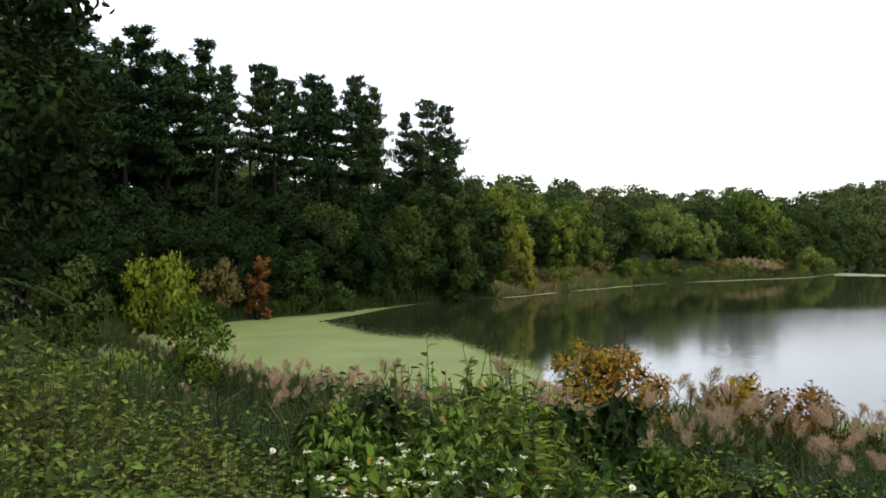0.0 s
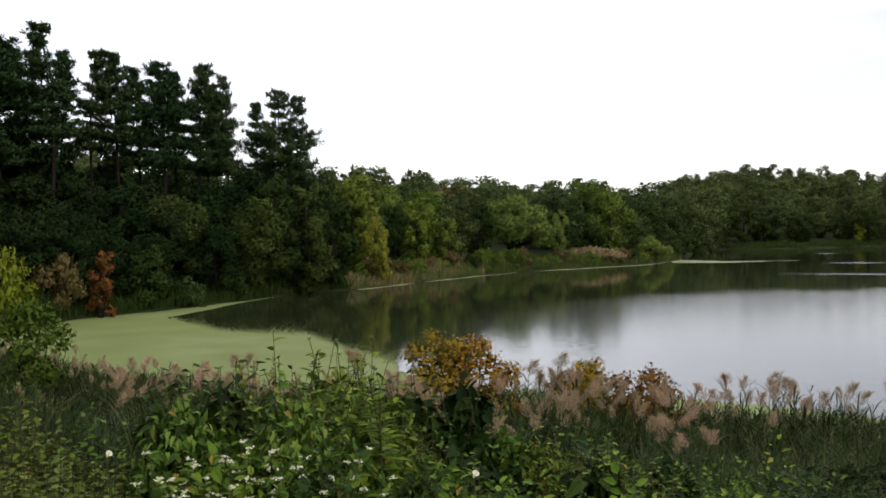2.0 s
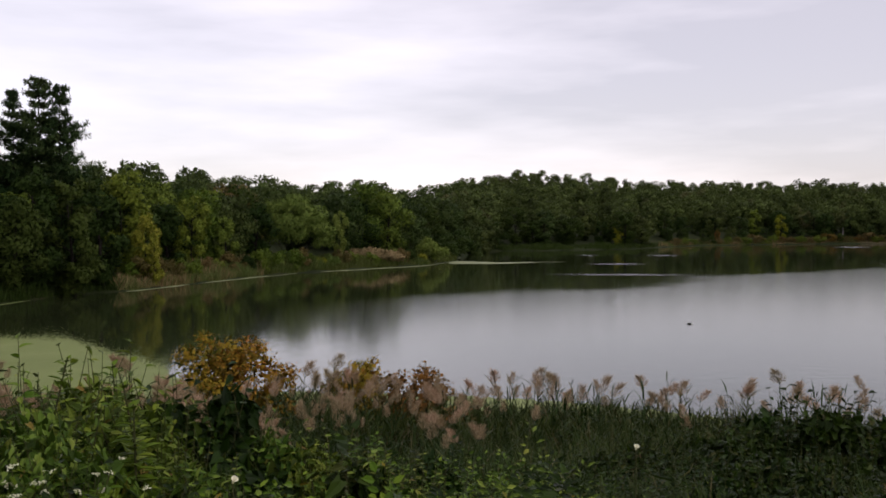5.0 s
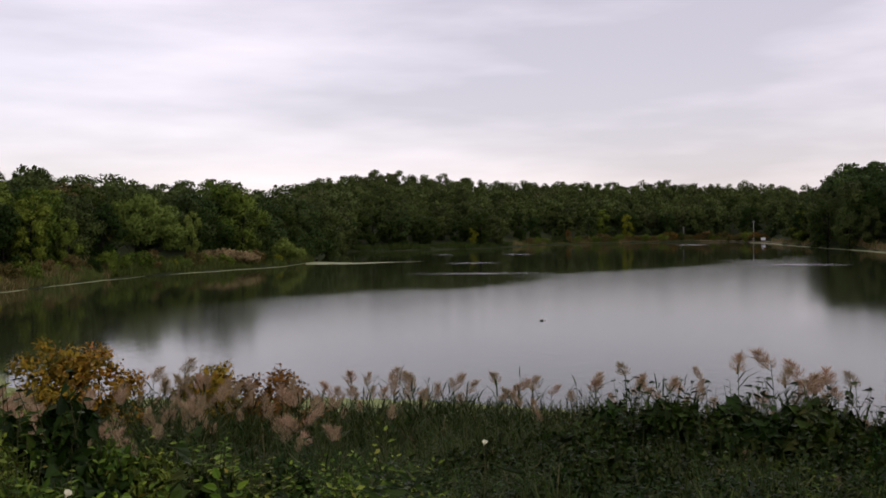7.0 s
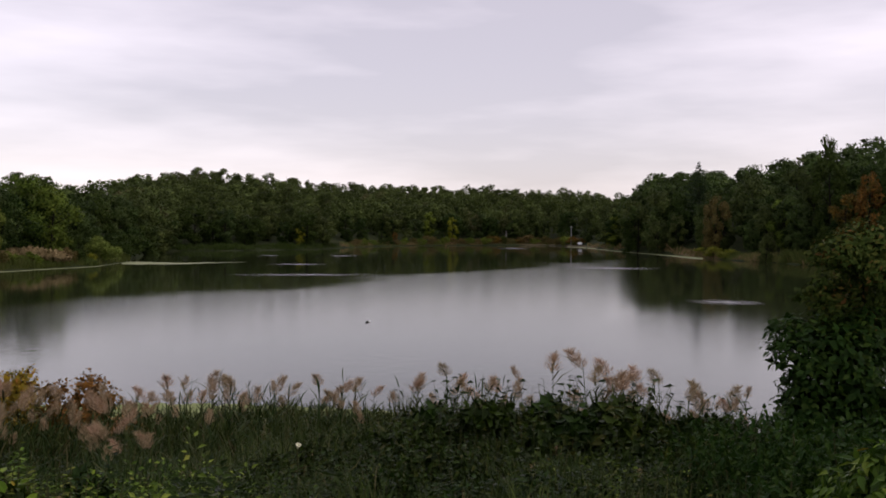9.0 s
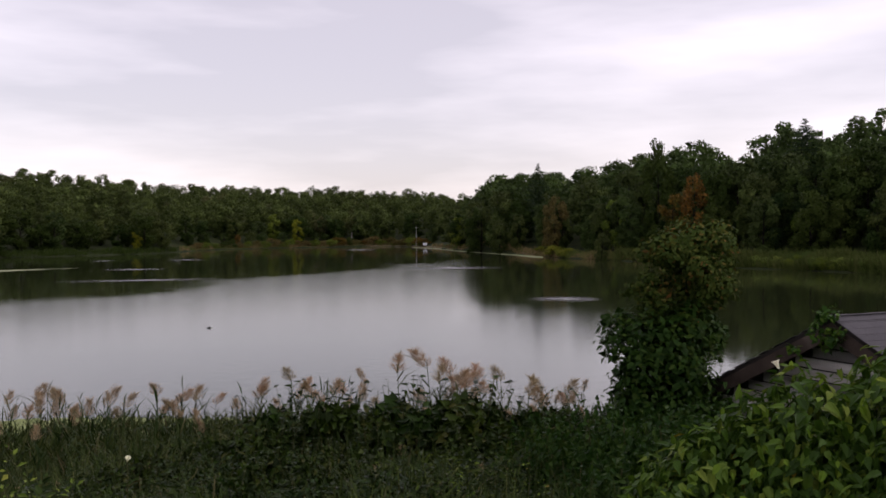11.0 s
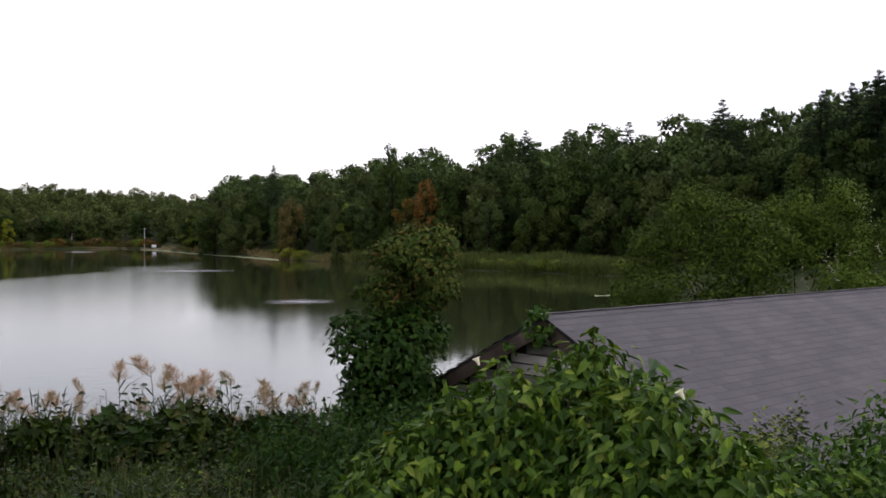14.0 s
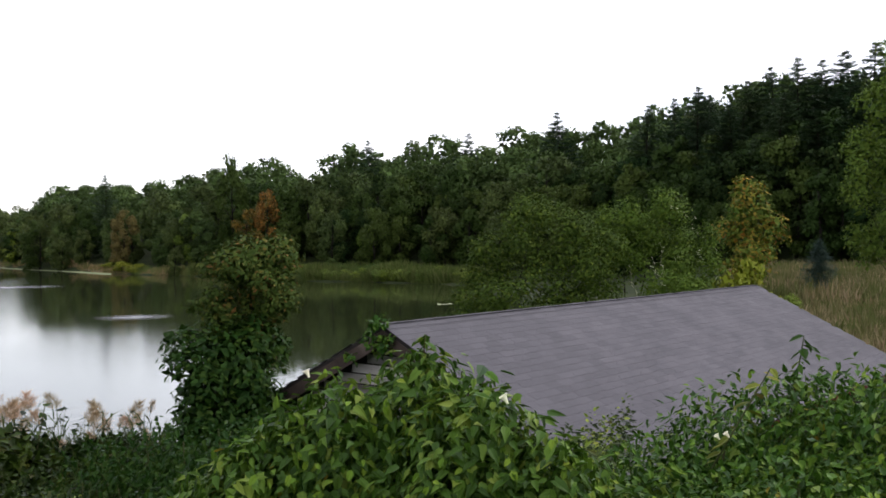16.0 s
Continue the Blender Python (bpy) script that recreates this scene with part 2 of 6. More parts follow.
M_PINE = leaf_mat("pine_needles", [(0.00, (0.018, 0.040, 0.013)), (0.60, (0.033, 0.064, 0.020)), (1.00, (0.055, 0.088, 0.026))], 0.2, 0.5, 0.1)
# some distance haze is put into this leaf colour as extra grey and blue
M_FARWOOD = leaf_mat("hazed_wood_leaves", [(0.00, (0.044, 0.068, 0.018)), (0.50, (0.057, 0.085, 0.024)), (1.00, (0.077, 0.104, 0.029))], 0.1, patch=0.30, patch_colour=(0.095, 0.088, 0.040), patch_scale=0.06, mottle=0.45)
M_MARSH = leaf_mat("marsh_grass", [(0.00, (0.054, 0.077, 0.017)), (0.60, (0.085, 0.108, 0.026)), (1.00, (0.123, 0.129, 0.043))], 0.1, 0.8, patch=0.3, patch_colour=(0.066, 0.106, 0.026), patch_scale=0.1)
M_SPRUCE = leaf_mat("spruce_needles", [(0.00, (0.019, 0.035, 0.016)), (0.60, (0.031, 0.061, 0.025)), (1.00, (0.049, 0.081, 0.031))], 0.2, 0.5, 0.1)
M_BLUE = leaf_mat("blue_spruce_needles", [(0.00, (0.022, 0.041, 0.032)), (1.00, (0.048, 0.078, 0.058))], 0.1)
M_WEED = leaf_mat("weed_leaves", [(0.00, (0.018, 0.033, 0.004)), (0.40, (0.048, 0.089, 0.009)), (0.75, (0.100, 0.161, 0.020)), (0.97, (0.182, 0.242, 0.039)), (1.00, (0.161, 0.112, 0.023))], 0.1, 0.5, 0.15, 0.08)
M_WEED_PALE = leaf_mat("pale_weed_leaves", [(0.00, (0.031, 0.044, 0.006)), (0.50, (0.083, 0.114, 0.015)), (0.93, (0.162, 0.199, 0.033)), (1.00, (0.124, 0.067, 0.027))], 0.1, 0.5, 0.15, 0.08)
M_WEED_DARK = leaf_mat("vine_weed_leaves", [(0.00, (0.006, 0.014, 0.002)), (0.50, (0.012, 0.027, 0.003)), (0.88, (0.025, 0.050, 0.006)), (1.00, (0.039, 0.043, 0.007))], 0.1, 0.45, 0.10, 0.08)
M_VINE = leaf_mat("bindweed_leaves", [(0.00, (0.018, 0.046, 0.005)), (0.50, (0.039, 0.089, 0.009)), (0.82, (0.079, 0.147, 0.016)), (1.00, (0.149, 0.202, 0.028))], 0.05, 0.42, 0.20, 0.12)
M_IVY = leaf_mat("dark_vine_leaves", [(0.00, (0.014, 0.035, 0.006)), (0.60, (0.024, 0.052, 0.008)), (1.00, (0.042, 0.069, 0.010))], 0.1, 0.4, 0.2)
M_REED = leaf_mat("reed_blades", [(0.00, (0.014, 0.029, 0.006)), (0.60, (0.026, 0.044, 0.010)), (0.90, (0.043, 0.056, 0.015)), (1.00, (0.091, 0.078, 0.035))], 0.15, 0.5, 0.12)
M_PLUME = leaf_mat("reed_plumes", [(0.00, (0.260, 0.175, 0.094)), (0.50, (0.381, 0.274, 0.164)), (1.00, (0.511, 0.401, 0.264))], 0.25, 0.85, 0.4)
M_PETAL = leaf_mat("white_petals", [(0.0, (0.70, 0.69, 0.48)), (1.0, (0.84, 0.82, 0.62))], 0.04, 0.6, 0.3)
M_SHINGLE = surface_mat("grey_asphalt_shingle", [(0.3, (0.088, 0.084, 0.091)), (0.7, (0.106, 0.100, 0.108))], 1.2, 0.95, 0.5, 120.0, random_value=0.09)
M_BOARD = surface_mat("weathered_board", [(0.3, (0.16, 0.14, 0.125)), (0.5, (0.33, 0.31, 0.29)), (0.68, (0.52, 0.50, 0.48)), (0.82, (0.14, 0.12, 0.105))], 3.0, 0.9, 0.5, 14.0, stretch=(0.2, 0.2, 1.5), random_value=0.5)
M_DARKWOOD = surface_mat("dark_stained_wood", [(0.3, (0.014, 0.012, 0.011)), (0.7, (0.034, 0.029, 0.026))], 3.0, 0.9, 0.4, 20.0)
M_BARGE = surface_mat("worn_brown_board", [(0.3, (0.030, 0.022, 0.018)), (0.55, (0.060, 0.045, 0.036)), (0.75, (0.16, 0.13, 0.11))], 2.0, 0.9, 0.4, 16.0)
M_RED = surface_mat("faded_red_paint", [(0.3, (0.11, 0.022, 0.018)), (0.7, (0.17, 0.035, 0.028))], 3.0, 0.8, 0.3)
M_WHITE = surface_mat("white_paint", [(0.3, (0.72, 0.72, 0.72)), (0.7, (0.80, 0.80, 0.80))], 2.0, 0.4, 0.05)
M_BLACK = surface_mat("black_rubber", [(0.3, (0.015, 0.015, 0.015)), (0.7, (0.03, 0.03, 0.03))], 3.0, 0.8, 0.1)
M_GREYPOLE = surface_mat("galvanised_steel", [(0.3, (0.40, 0.41, 0.42)), (0.7, (0.52, 0.53, 0.54))], 4.0, 0.5, 0.05, metal=0.4)
M_DRYEARTH = surface_mat("pale_bank", [(0.3, (0.13, 0.11, 0.07)), (0.7, (0.22, 0.18, 0.12))], 0.6, 0.95, 0.5)


# ---------------------------------------------------------------- mesh helpers
rng = np.random.default_rng(7)


def mesh_of(name, verts, faces, mat, smooth=False, shade=None):
    me = bpy.data.meshes.new(name)
    me.from_pydata([tuple(v) for v in np.asarray(verts).tolist()], [], faces)
    if mat:
        me.materials.append(mat)
    if smooth or shade is not None:
        me.polygons.foreach_set("use_smooth", [True] * len(me.polygons))
    me.update()
    if shade is not None:
        me.normals_split_custom_set_from_vertices(shade.tolist())
    return me


class Soup:
    """Collects vertices and faces of one part; shade holds the soft normals of foliage masses."""

    def __init__(self):
        self.v, self.f, self.s, self.n, self.soft = [], [], [], 0, False

    def add(self, verts, faces, shade=None):
        verts = np.asarray(verts, float)
        k = self.n
        self.v.append(verts)
        self.s.append(np.zeros((len(verts), 3)) if shade is None else shade)
        self.soft |= shade is not None
        self.f.extend([tuple(i + k for i in q) for q in faces])
        self.n += len(verts)

    def object(self, name, mat, parent=None, label="", smooth=False):
        ob = new(name, mesh_of(name, np.concatenate(self.v), self.f, mat, smooth, np.concatenate(self.s) if self.soft else None))
        if parent is not None:
            ob.parent = parent
        if label:
            tagged(ob, label)
        return ob


SHAPES = {
    "card": ([(0, 0, 0), (0.5, -0.36, 0.10), (1, 0, 0), (0.5, 0.36, 0.10)], [(0, 1, 2), (0, 2, 3)]),
    "chip": ([(0, -0.30, 0), (0.15, 0.38, 0.05), (1, -0.06, 0)], [(0, 1, 2)]),
    "leaf": ([(0, 0, 0), (0.30, -0.25, 0.06), (0.68, -0.20, 0.05), (1, 0, -0.06), (0.68, 0.20, 0.05), (0.30, 0.25, 0.06)],
             [(0, 1, 2, 3), (0, 3, 4, 5)]),
    "folded": ([(0, 0, 0), (0.10, -0.13, 0.04), (0.30, -0.25, 0.09), (0.55, -0.22, 0.07), (0.80, -0.10, 0.0), (1, 0, -0.10), (0.80, 0.10, 0.0), (0.55, 0.22, 0.07), (0.30, 0.25, 0.09), (0.10, 0.13, 0.04), (0.30, 0, 0.02), (0.55, 0, 0.01), (0.80, 0, -0.04)],
               [(0, 1, 2, 10), (10, 2, 3, 11), (11, 3, 4, 12), (12, 4, 5), (0, 10, 8, 9), (10, 11, 7, 8), (11, 12, 6, 7), (12, 5, 6)]),
    "lance_leaf": ([(0, 0, 0), (0.04, -0.20, 0.03), (0.32, -0.26, 0.07), (0.66, -0.13, 0.03), (1, 0, -0.10), (0.66, 0.13, 0.03), (0.32, 0.26, 0.07), (0.04, 0.20, 0.03)], [(0, 1, 2, 3, 4), (0, 4, 5, 6, 7)]),
    "oval": ([(0, 0, 0), (0.42, -0.23, 0.07), (1, 0, -0.06), (0.42, 0.23, 0.07)], [(0, 1, 2), (0, 2, 3)]),
    "lance": ([(0, 0, 0), (0.35, -0.13, 0.04), (1, 0, -0.12), (0.35, 0.13, 0.04)], [(0, 1, 2), (0, 2, 3)]),
    "heart": ([(0, 0, 0), (-0.14, -0.22, 0.03), (0.12, -0.40, 0.08), (0.55, -0.25, 0.05), (1, 0, -0.08), (0.55, 0.25, 0.05),
               (0.12, 0.40, 0.08), (-0.14, 0.22, 0.03)], [(0, 1, 2, 3, 4), (0, 4, 5, 6, 7)]),
    "arrow": ([(0, 0, 0), (-0.12, -0.22, 0.02), (0.38, -0.23, 0.05), (1, 0, -0.10), (0.38, 0.23, 0.05), (-0.12, 0.22, 0.02)], [(0, 1, 2, 3), (0, 3, 4, 5)]),
    "blade": ([(0, -0.025, 0), (0, 0.025, 0), (0.5, 0.03, 0.06), (0.5, -0.03, 0.06), (1, 0, -0.10)], [(0, 3, 2, 1), (3, 4, 2)]),
    "spear": ([(0, -0.022, 0), (0, 0.022, 0), (0.6, 0.03, 0.02), (0.6, -0.03, 0.02), (1, 0, -0.06)], [(0, 3, 2, 1), (3, 4, 2)]),
    "tuft": ([(0, -0.07, 0), (0, 0.07, 0), (1, 0.10, 0.04), (1, -0.10, 0.04)], [(0, 3, 2, 1)]),
    "wisp": ([(0, -0.03, 0), (0, 0.03, 0), (1, 0, -0.18)], [(0, 1, 2)]),
}


def unit(a):
    return a / np.maximum(np.linalg.norm(a, axis=-1, keepdims=True), 1e-9)


def sprinkle(soup, pts, axis, normal, size, shape, shade=None):
    """Puts one leaf of the shape at each point, along its axis, facing its normal."""
    t, f = SHAPES[shape]
    t = np.array(t, float)
    a = unit(axis)
    s = unit(np.cross(a, normal))
    n = np.cross(s, a)
    n *= np.sign(np.sum(n * normal, axis=1, keepdims=True) + 1e-9)
    size = np.broadcast_to(np.asarray(size, float), (len(pts),))[:, None, None]
    v = pts[:, None, :] + size * (t[None, :, 0, None] * a[:, None] + t[None, :, 1, None] * s[:, None] + t[None, :, 2, None] * n[:, None])
    k = len(t)
    base = (np.arange(len(pts)) * k).tolist()
    if shade is not None:
        # faces wind towards the side that the soft normal belongs to
        p, q, r = (t[i] for i in f[0][:3])
        if (q[0] - p[0]) * (r[1] - p[1]) - (q[1] - p[1]) * (r[0] - p[0]) > 0:
            f = [tuple(reversed(g)) for g in f]
        shade = np.repeat(unit(shade), k, 0)
    soup.add(v.reshape(-1, 3), [tuple(b + i for i in q) for b in base for q in f], shade)


def tube(soup, pts, radii, sides=6):
    """A tapered tube along the points."""
    pts = np.array(pts, float)
    m = len(pts)
    d = unit(np.gradient(pts, axis=0))
    ref = np.array((0.31, 0.17, 0.93)) if abs(d[0][2]) < 0.9 else np.array((0.96, 0.21, 0.1))
    verts, faces = [], []
    for i in range(m):
        s = unit(np.cross(d[i], ref))
        w = np.cross(s, d[i])
        for k in range(sides):
            a = 2 * math.pi * k / sides
            verts.append(pts[i] + radii[i] * (math.cos(a) * s + math.sin(a) * w))
    for i in range(m - 1):
        for k in range(sides):
            q = (k + 1) % sides
            faces.append((i * sides + k, i * sides + q, (i + 1) * sides + q, (i + 1) * sides + k))
    faces.append(tuple(range((m - 1) * sides, m * sides)))
    faces.append(tuple(reversed(range(sides))))
    soup.add(verts, faces)


def box(soup, lo, hi, m=None):
    x0, y0, z0 = lo
    x1, y1, z1 = hi
    v = np.array([(x0, y0, z0), (x1, y0, z0), (x1, y1, z0), (x0, y1, z0), (x0, y0, z1), (x1, y0, z1), (x1, y1, z1), (x0, y1, z1)], float)
    if m is not None:
        v = np.array([tuple(m @ Vector(p)) for p in v])
    soup.add(v, [(0, 3, 2, 1), (4, 5, 6, 7), (0, 1, 5, 4), (1, 2, 6, 5), (2, 3, 7, 6), (3, 0, 4, 7)])


def ball_dirs(n):
    return unit(rng.normal(size=(n, 3)))


def polar(az, d):
    """Plan point at azimuth az (degrees, to the left of the first view) and distance d."""
    return -d * np.sin(np.radians(az)), d * np.cos(np.radians(az))


# ---------------------------------------------------------------- the lie of the land
NEAR_SHORE = [(-88, 57), (-84, 50), (-80, 40), (-76, 32), (-70, 27), (-60, 24), (-30, 24.5), (-5, 26), (5, 29), (12, 34), (17, 42), (20.5, 57)]
FAR_SHORE = [(-88, 57), (-84, 66), (-81, 92), (-79.4, 130), (-74, 142), (-68.8, 152), (-65, 166), (-62.3, 184), (-59, 200), (-56.7, 223),
             (-52.2, 285), (-50.5, 330), (-48.5, 360), (-46.2, 360), (-42, 345), (-37.8, 322), (-33.9, 270), (-28.3, 251), (-24.2, 250),
             (-23.2, 172), (-21.5, 154), (-18.4, 144), (-15.2, 135), (-10.9, 121), (-7.5, 108), (-4, 98), (-1.6, 95), (2.9, 85), (7.8, 77),
             (12.5, 72), (18.7, 62), (20.5, 57)]
NS, FS = np.array(NEAR_SHORE, float), np.array(FAR_SHORE, float)


def shore_near(az):
    return np.interp(az, NS[:, 0], NS[:, 1])


def shore_far(az):
    return np.interp(az, FS[:, 0], FS[:, 1])


def lumps(x, y, s, seed=0.0):
    return (np.sin(x * s + 1.3 + seed) * np.cos(y * s * 1.17 + 0.4 + seed * 2) + 0.5 * np.sin(x * s * 2.3 + y * s * 1.9 + seed)) / 1.5


# crest of the wooded hills: azimuth, elevation of the tree line, and where the slope begins and how deep it is
CREST = np.array(sorted([(60, 6), (30, 6), (12, 4.4), (0, 3.9), (-7.5, 3.6), (-11, 3.1), (-14.8, 2.5), (-16.3, 3.0), (-18.5, 2.75), (-20.8, 2.4), (-23, 2.85), (-25.5, 3.25), (-28.3, 3.45), (-31.5, 3.05),
                         (-34.5, 2.8), (-36.3, 2.95), (-40, 2.75), (-46, 2.6), (-52.8, 2.4), (-53.6, 2.9), (-57.2, 3.5), (-59, 3.3), (-62, 3.9), (-64.6, 5.4), (-67, 5.1), (-69, 5.35), (-74, 6.25), (-78.8, 6.7),
                         (-84, 7.2), (-89.8, 7.7), (-92, 8.1), (-94.5, 8.6), (-98, 9.7), (-108, 11), (-150, 8)]), float)
FRONT = np.array(sorted([(60, 60), (21, 62), (12.5, 76), (2.9, 89), (-2, 102), (-10, 124), (-22, 166), (-26, 254), (-33.9, 274), (-37.8, 326), (-42, 349), (-48.5, 364), (-50.5, 340), (-53, 262), (-54, 240), (-56.7, 230), (-59, 210),
                         (-62, 194), (-65, 178), (-69, 162), (-74, 152), (-79.4, 143), (-84, 133), (-90, 122), (-98, 108), (-108, 95), (-150, 80)]), float)


def crest_el(az):
    return np.interp(az, CREST[:, 0], CREST[:, 1])


def wood_front(az):
    return np.interp(az, FRONT[:, 0], FRONT[:, 1])


def wood_depth(az):
    return np.interp(az, [-150, -60, -53, -26, -10, 0, 60], [70, 70, 120, 150, 110, 80, 60])


def hill_z(az, d):
    """Rise of the wooded hills."""
    f, w = wood_front(az), wood_depth(az)
    crest = EYE_Z + (f + w) * np.tan(np.radians(crest_el(az))) - np.interp(az, [-108, -70, -53, -50, 0], [15.0, 14.5, 13, 10.5, 9.5])
    return np.clip((d - f) / w, 0, 1.15) * np.maximum(crest - 1.0, 0)


def ground_z(x, y):
    """Height of the ground above the water."""
    x, y = np.asarray(x, float), np.asarray(y, float)
    d = np.hypot(x, y)
    az = (np.degrees(np.arctan2(-x, y)) + 180 + 34) % 360 - 180 - 34
    inside = (az > -88) & (az < 20.5)
    dn, df = shore_near(az), shore_far(az)
    bank = np.interp((d - 3) / np.maximum(dn - 3, 1), [0, 0.3, 0.6, 0.8, 1], [4.4, 2.7, 0.95, 0.3, -0.05])
    bank = np.where(d < 3, 4.4, bank)
    bed = -np.minimum(1.5, 0.05 + 0.12 * np.minimum(d - dn, df - d))
    land = np.minimum(0.8, (d - df) * 0.25)
    wet = np.where(d < dn, bank, np.where(d < df, bed, land))
    # away from the lake the bank runs on as a gentle slope
    side = np.where(az > 0, az - 20.5, -88 - az)
    away = np.interp(d, [0, 3, 8, 12, 22, 60, 110], [4.4, 4.4, 3.3, 2.3, 1.6, 2.0, 2.5])
    w = np.clip(side / 6, 0, 1)
    edge = np.where(d < 57, np.interp(d, [0, 3, 8, 14, 25, 57], [4.4, 4.4, 3.3, 2.0, 1.0, 0.0]), np.minimum(0.8, (d - 57) * 0.25))
    z = np.where(inside, wet, away * w + edge * (1 - w))
    return z + hill_z(az, d) + 0.08 * lumps(x, y, 0.5) * np.clip(d / 12, 0.3, 1.5)


def make_ground():
    azs = np.concatenate([np.arange(-110, 32, 0.8), np.arange(32, 250, 6.0)])
    ds = np.concatenate([np.arange(0.6, 30, 1.2), np.arange(31, 100, 4), np.arange(104, 420, 8), [450, 520, 620, 800, 1100, 1600, 2500]])
    A, D = np.meshgrid(azs, ds, indexing="ij")
    x, y = polar(A, D)
    z = ground_z(x, y)
    v = np.stack([x, y, z], -1).reshape(-1, 3)
    na, nd = A.shape
    f = []
    for i in range(na):
        j = (i + 1) % na
        for k in range(nd - 1):
            f.append((i * nd + k, i * nd + k + 1, j * nd + k + 1, j * nd + k))
    c = len(v)
    v = np.concatenate([v, [[0, 0, 4.4]]])
    for i in range(na):
        f.append((c, i * nd, ((i + 1) % na) * nd))
    f = [tuple(reversed(q)) for q in f]
    ob = new("ground", mesh_of("ground", v, f, M_GROUND, True))
    return tagged(ob, "overgrown grassy bank and wooded hills round a lake", "ground", kind="structure")


make_ground()


def make_water():
    azs = np.linspace(-88, 20.5, 110)
    v, f = [], []
    for a in azs:
        v += [(*polar(a, shore_near(a) - 2.5), 0.0), (*polar(a, shore_far(a) + 1.5), 0.0)]
    for i in range(len(azs) - 1):
        f.append((2 * i, 2 * i + 2, 2 * i + 3, 2 * i + 1))
    ob = new("water", mesh_of("water", v, f, M_WATER))
    return tagged(ob, "calm dark lake water mirroring woods and grey sky", "water", kind="structure")


make_water()


def sheet(name, azs, inner, outer, mat, z, label, category, ragged=0.6):
    """A thin floating sheet between two distances, with an uneven rim."""
    v, f = [], []
    n = 7
    for a, p, q in zip(azs, inner, outer):
        p = p + ragged * (lumps(a, 0, 1.9, 1.0) + 0.6 * lumps(a, 0, 6.1, 2.0))
        q = max(p + 0.05, q + ragged * (lumps(a, 3, 2.3, 3.0) + 0.6 * lumps(a, 1, 7.3, 2.0)))
        for k in range(n):
            v.append((*polar(a, p + (q - p) * k / (n - 1)), z))
    for i in range(len(azs) - 1):
        for k in range(n - 1):
            f.append((i * n + k, (i + 1) * n + k, (i + 1) * n + k + 1, i * n + k + 1))
    ob = new(name, mesh_of(name, v, f, mat))
    return tagged(ob, label, category, kind="stuff")


def curve(azs, stops):
    s = np.array(sorted(stops), float)
    return np.interp(azs, s[:, 0], s[:, 1])


# duckweed: a broad mat in the near bay, thinning to a strip along the reeds
az_mat = np.linspace(7.6, 20.3, 50)
sheet("duckweed_mat", az_mat, shore_near(az_mat) - 2, shore_far(az_mat) + 0.3, M_DUCKWEED, 0.006,
      "bright green duckweed covering the sheltered bay", "duckweed", 0.1)
az_mat = np.linspace(-62, 7.6, 150)
sheet("duckweed_mat", az_mat, shore_near(az_mat) - 2,
      curve(az_mat, [(7.6, 70), (6.5, 64), (4.7, 58.5), (2.9, 56.5), (-0.4, 54.3), (-1.8, 50), (-3.3, 46), (-6, 40), (-10, 35.5), (-30, 32.5), (-42, 30), (-55, 27), (-62, 26)]),
      M_DUCKWEED, 0.006, "pale green duckweed along the reeds", "duckweed", 0.5)
az_mat = np.linspace(1.0, 7.6, 40)
sheet("duckweed_strip", az_mat, curve(az_mat, [(7.6, 70), (5, 76.5), (3, 83.5), (1, 89)]), shore_far(az_mat) + 0.4, M_DUCKWEED, 0.007,
      "thin strip of duckweed along the wooded shore", "duckweed", 0.25)
for a0, a1, w in ((-3.6, -7.2, 1.6), (-7.6, -13.5, 1.9), (-14, -23.6, 2.6)):
    az_mat = np.linspace(a1, a0, 60)
    taper = 1 - np.abs(np.linspace(-1, 1, 60)) ** 4
    sheet("shore_scum", az_mat, shore_far(az_mat) - 0.4 - w * taper, shore_far(az_mat) + 0.2, M_SCUM, 0.006, "pale scum and duckweed along the far waterline", "pond scum", 0.3)
az_mat = np.linspace(-30, -22.8, 60)
sheet("shore_scum", az_mat, curve(az_mat, [(-22.8, 160), (-25.5, 158), (-30, 168.4)]), curve(az_mat, [(-22.8, 176), (-24, 171), (-26, 166), (-30, 168.5)]), M_SCUM, 0.006,
      "pale tongue of scum trailing off a reedy point", "pond scum", 0.8)
az_mat = np.linspace(-57.5, -49.5, 60)
sheet("shore_scum", az_mat, shore_far(az_mat) - 14, shore_far(az_mat) + 0.5, M_SCUM, 0.006, "pale scum line below the far bank", "pond scum", 0.5)
az_mat = np.linspace(-77.7, -76.8, 20)
sheet("shore_scum", az_mat, 90.5 + 0 * az_mat, 92.0 + 0 * az_mat, M_SCUM, 0.006, "small pale scum patch beside bushes", "pond scum", 1.0)


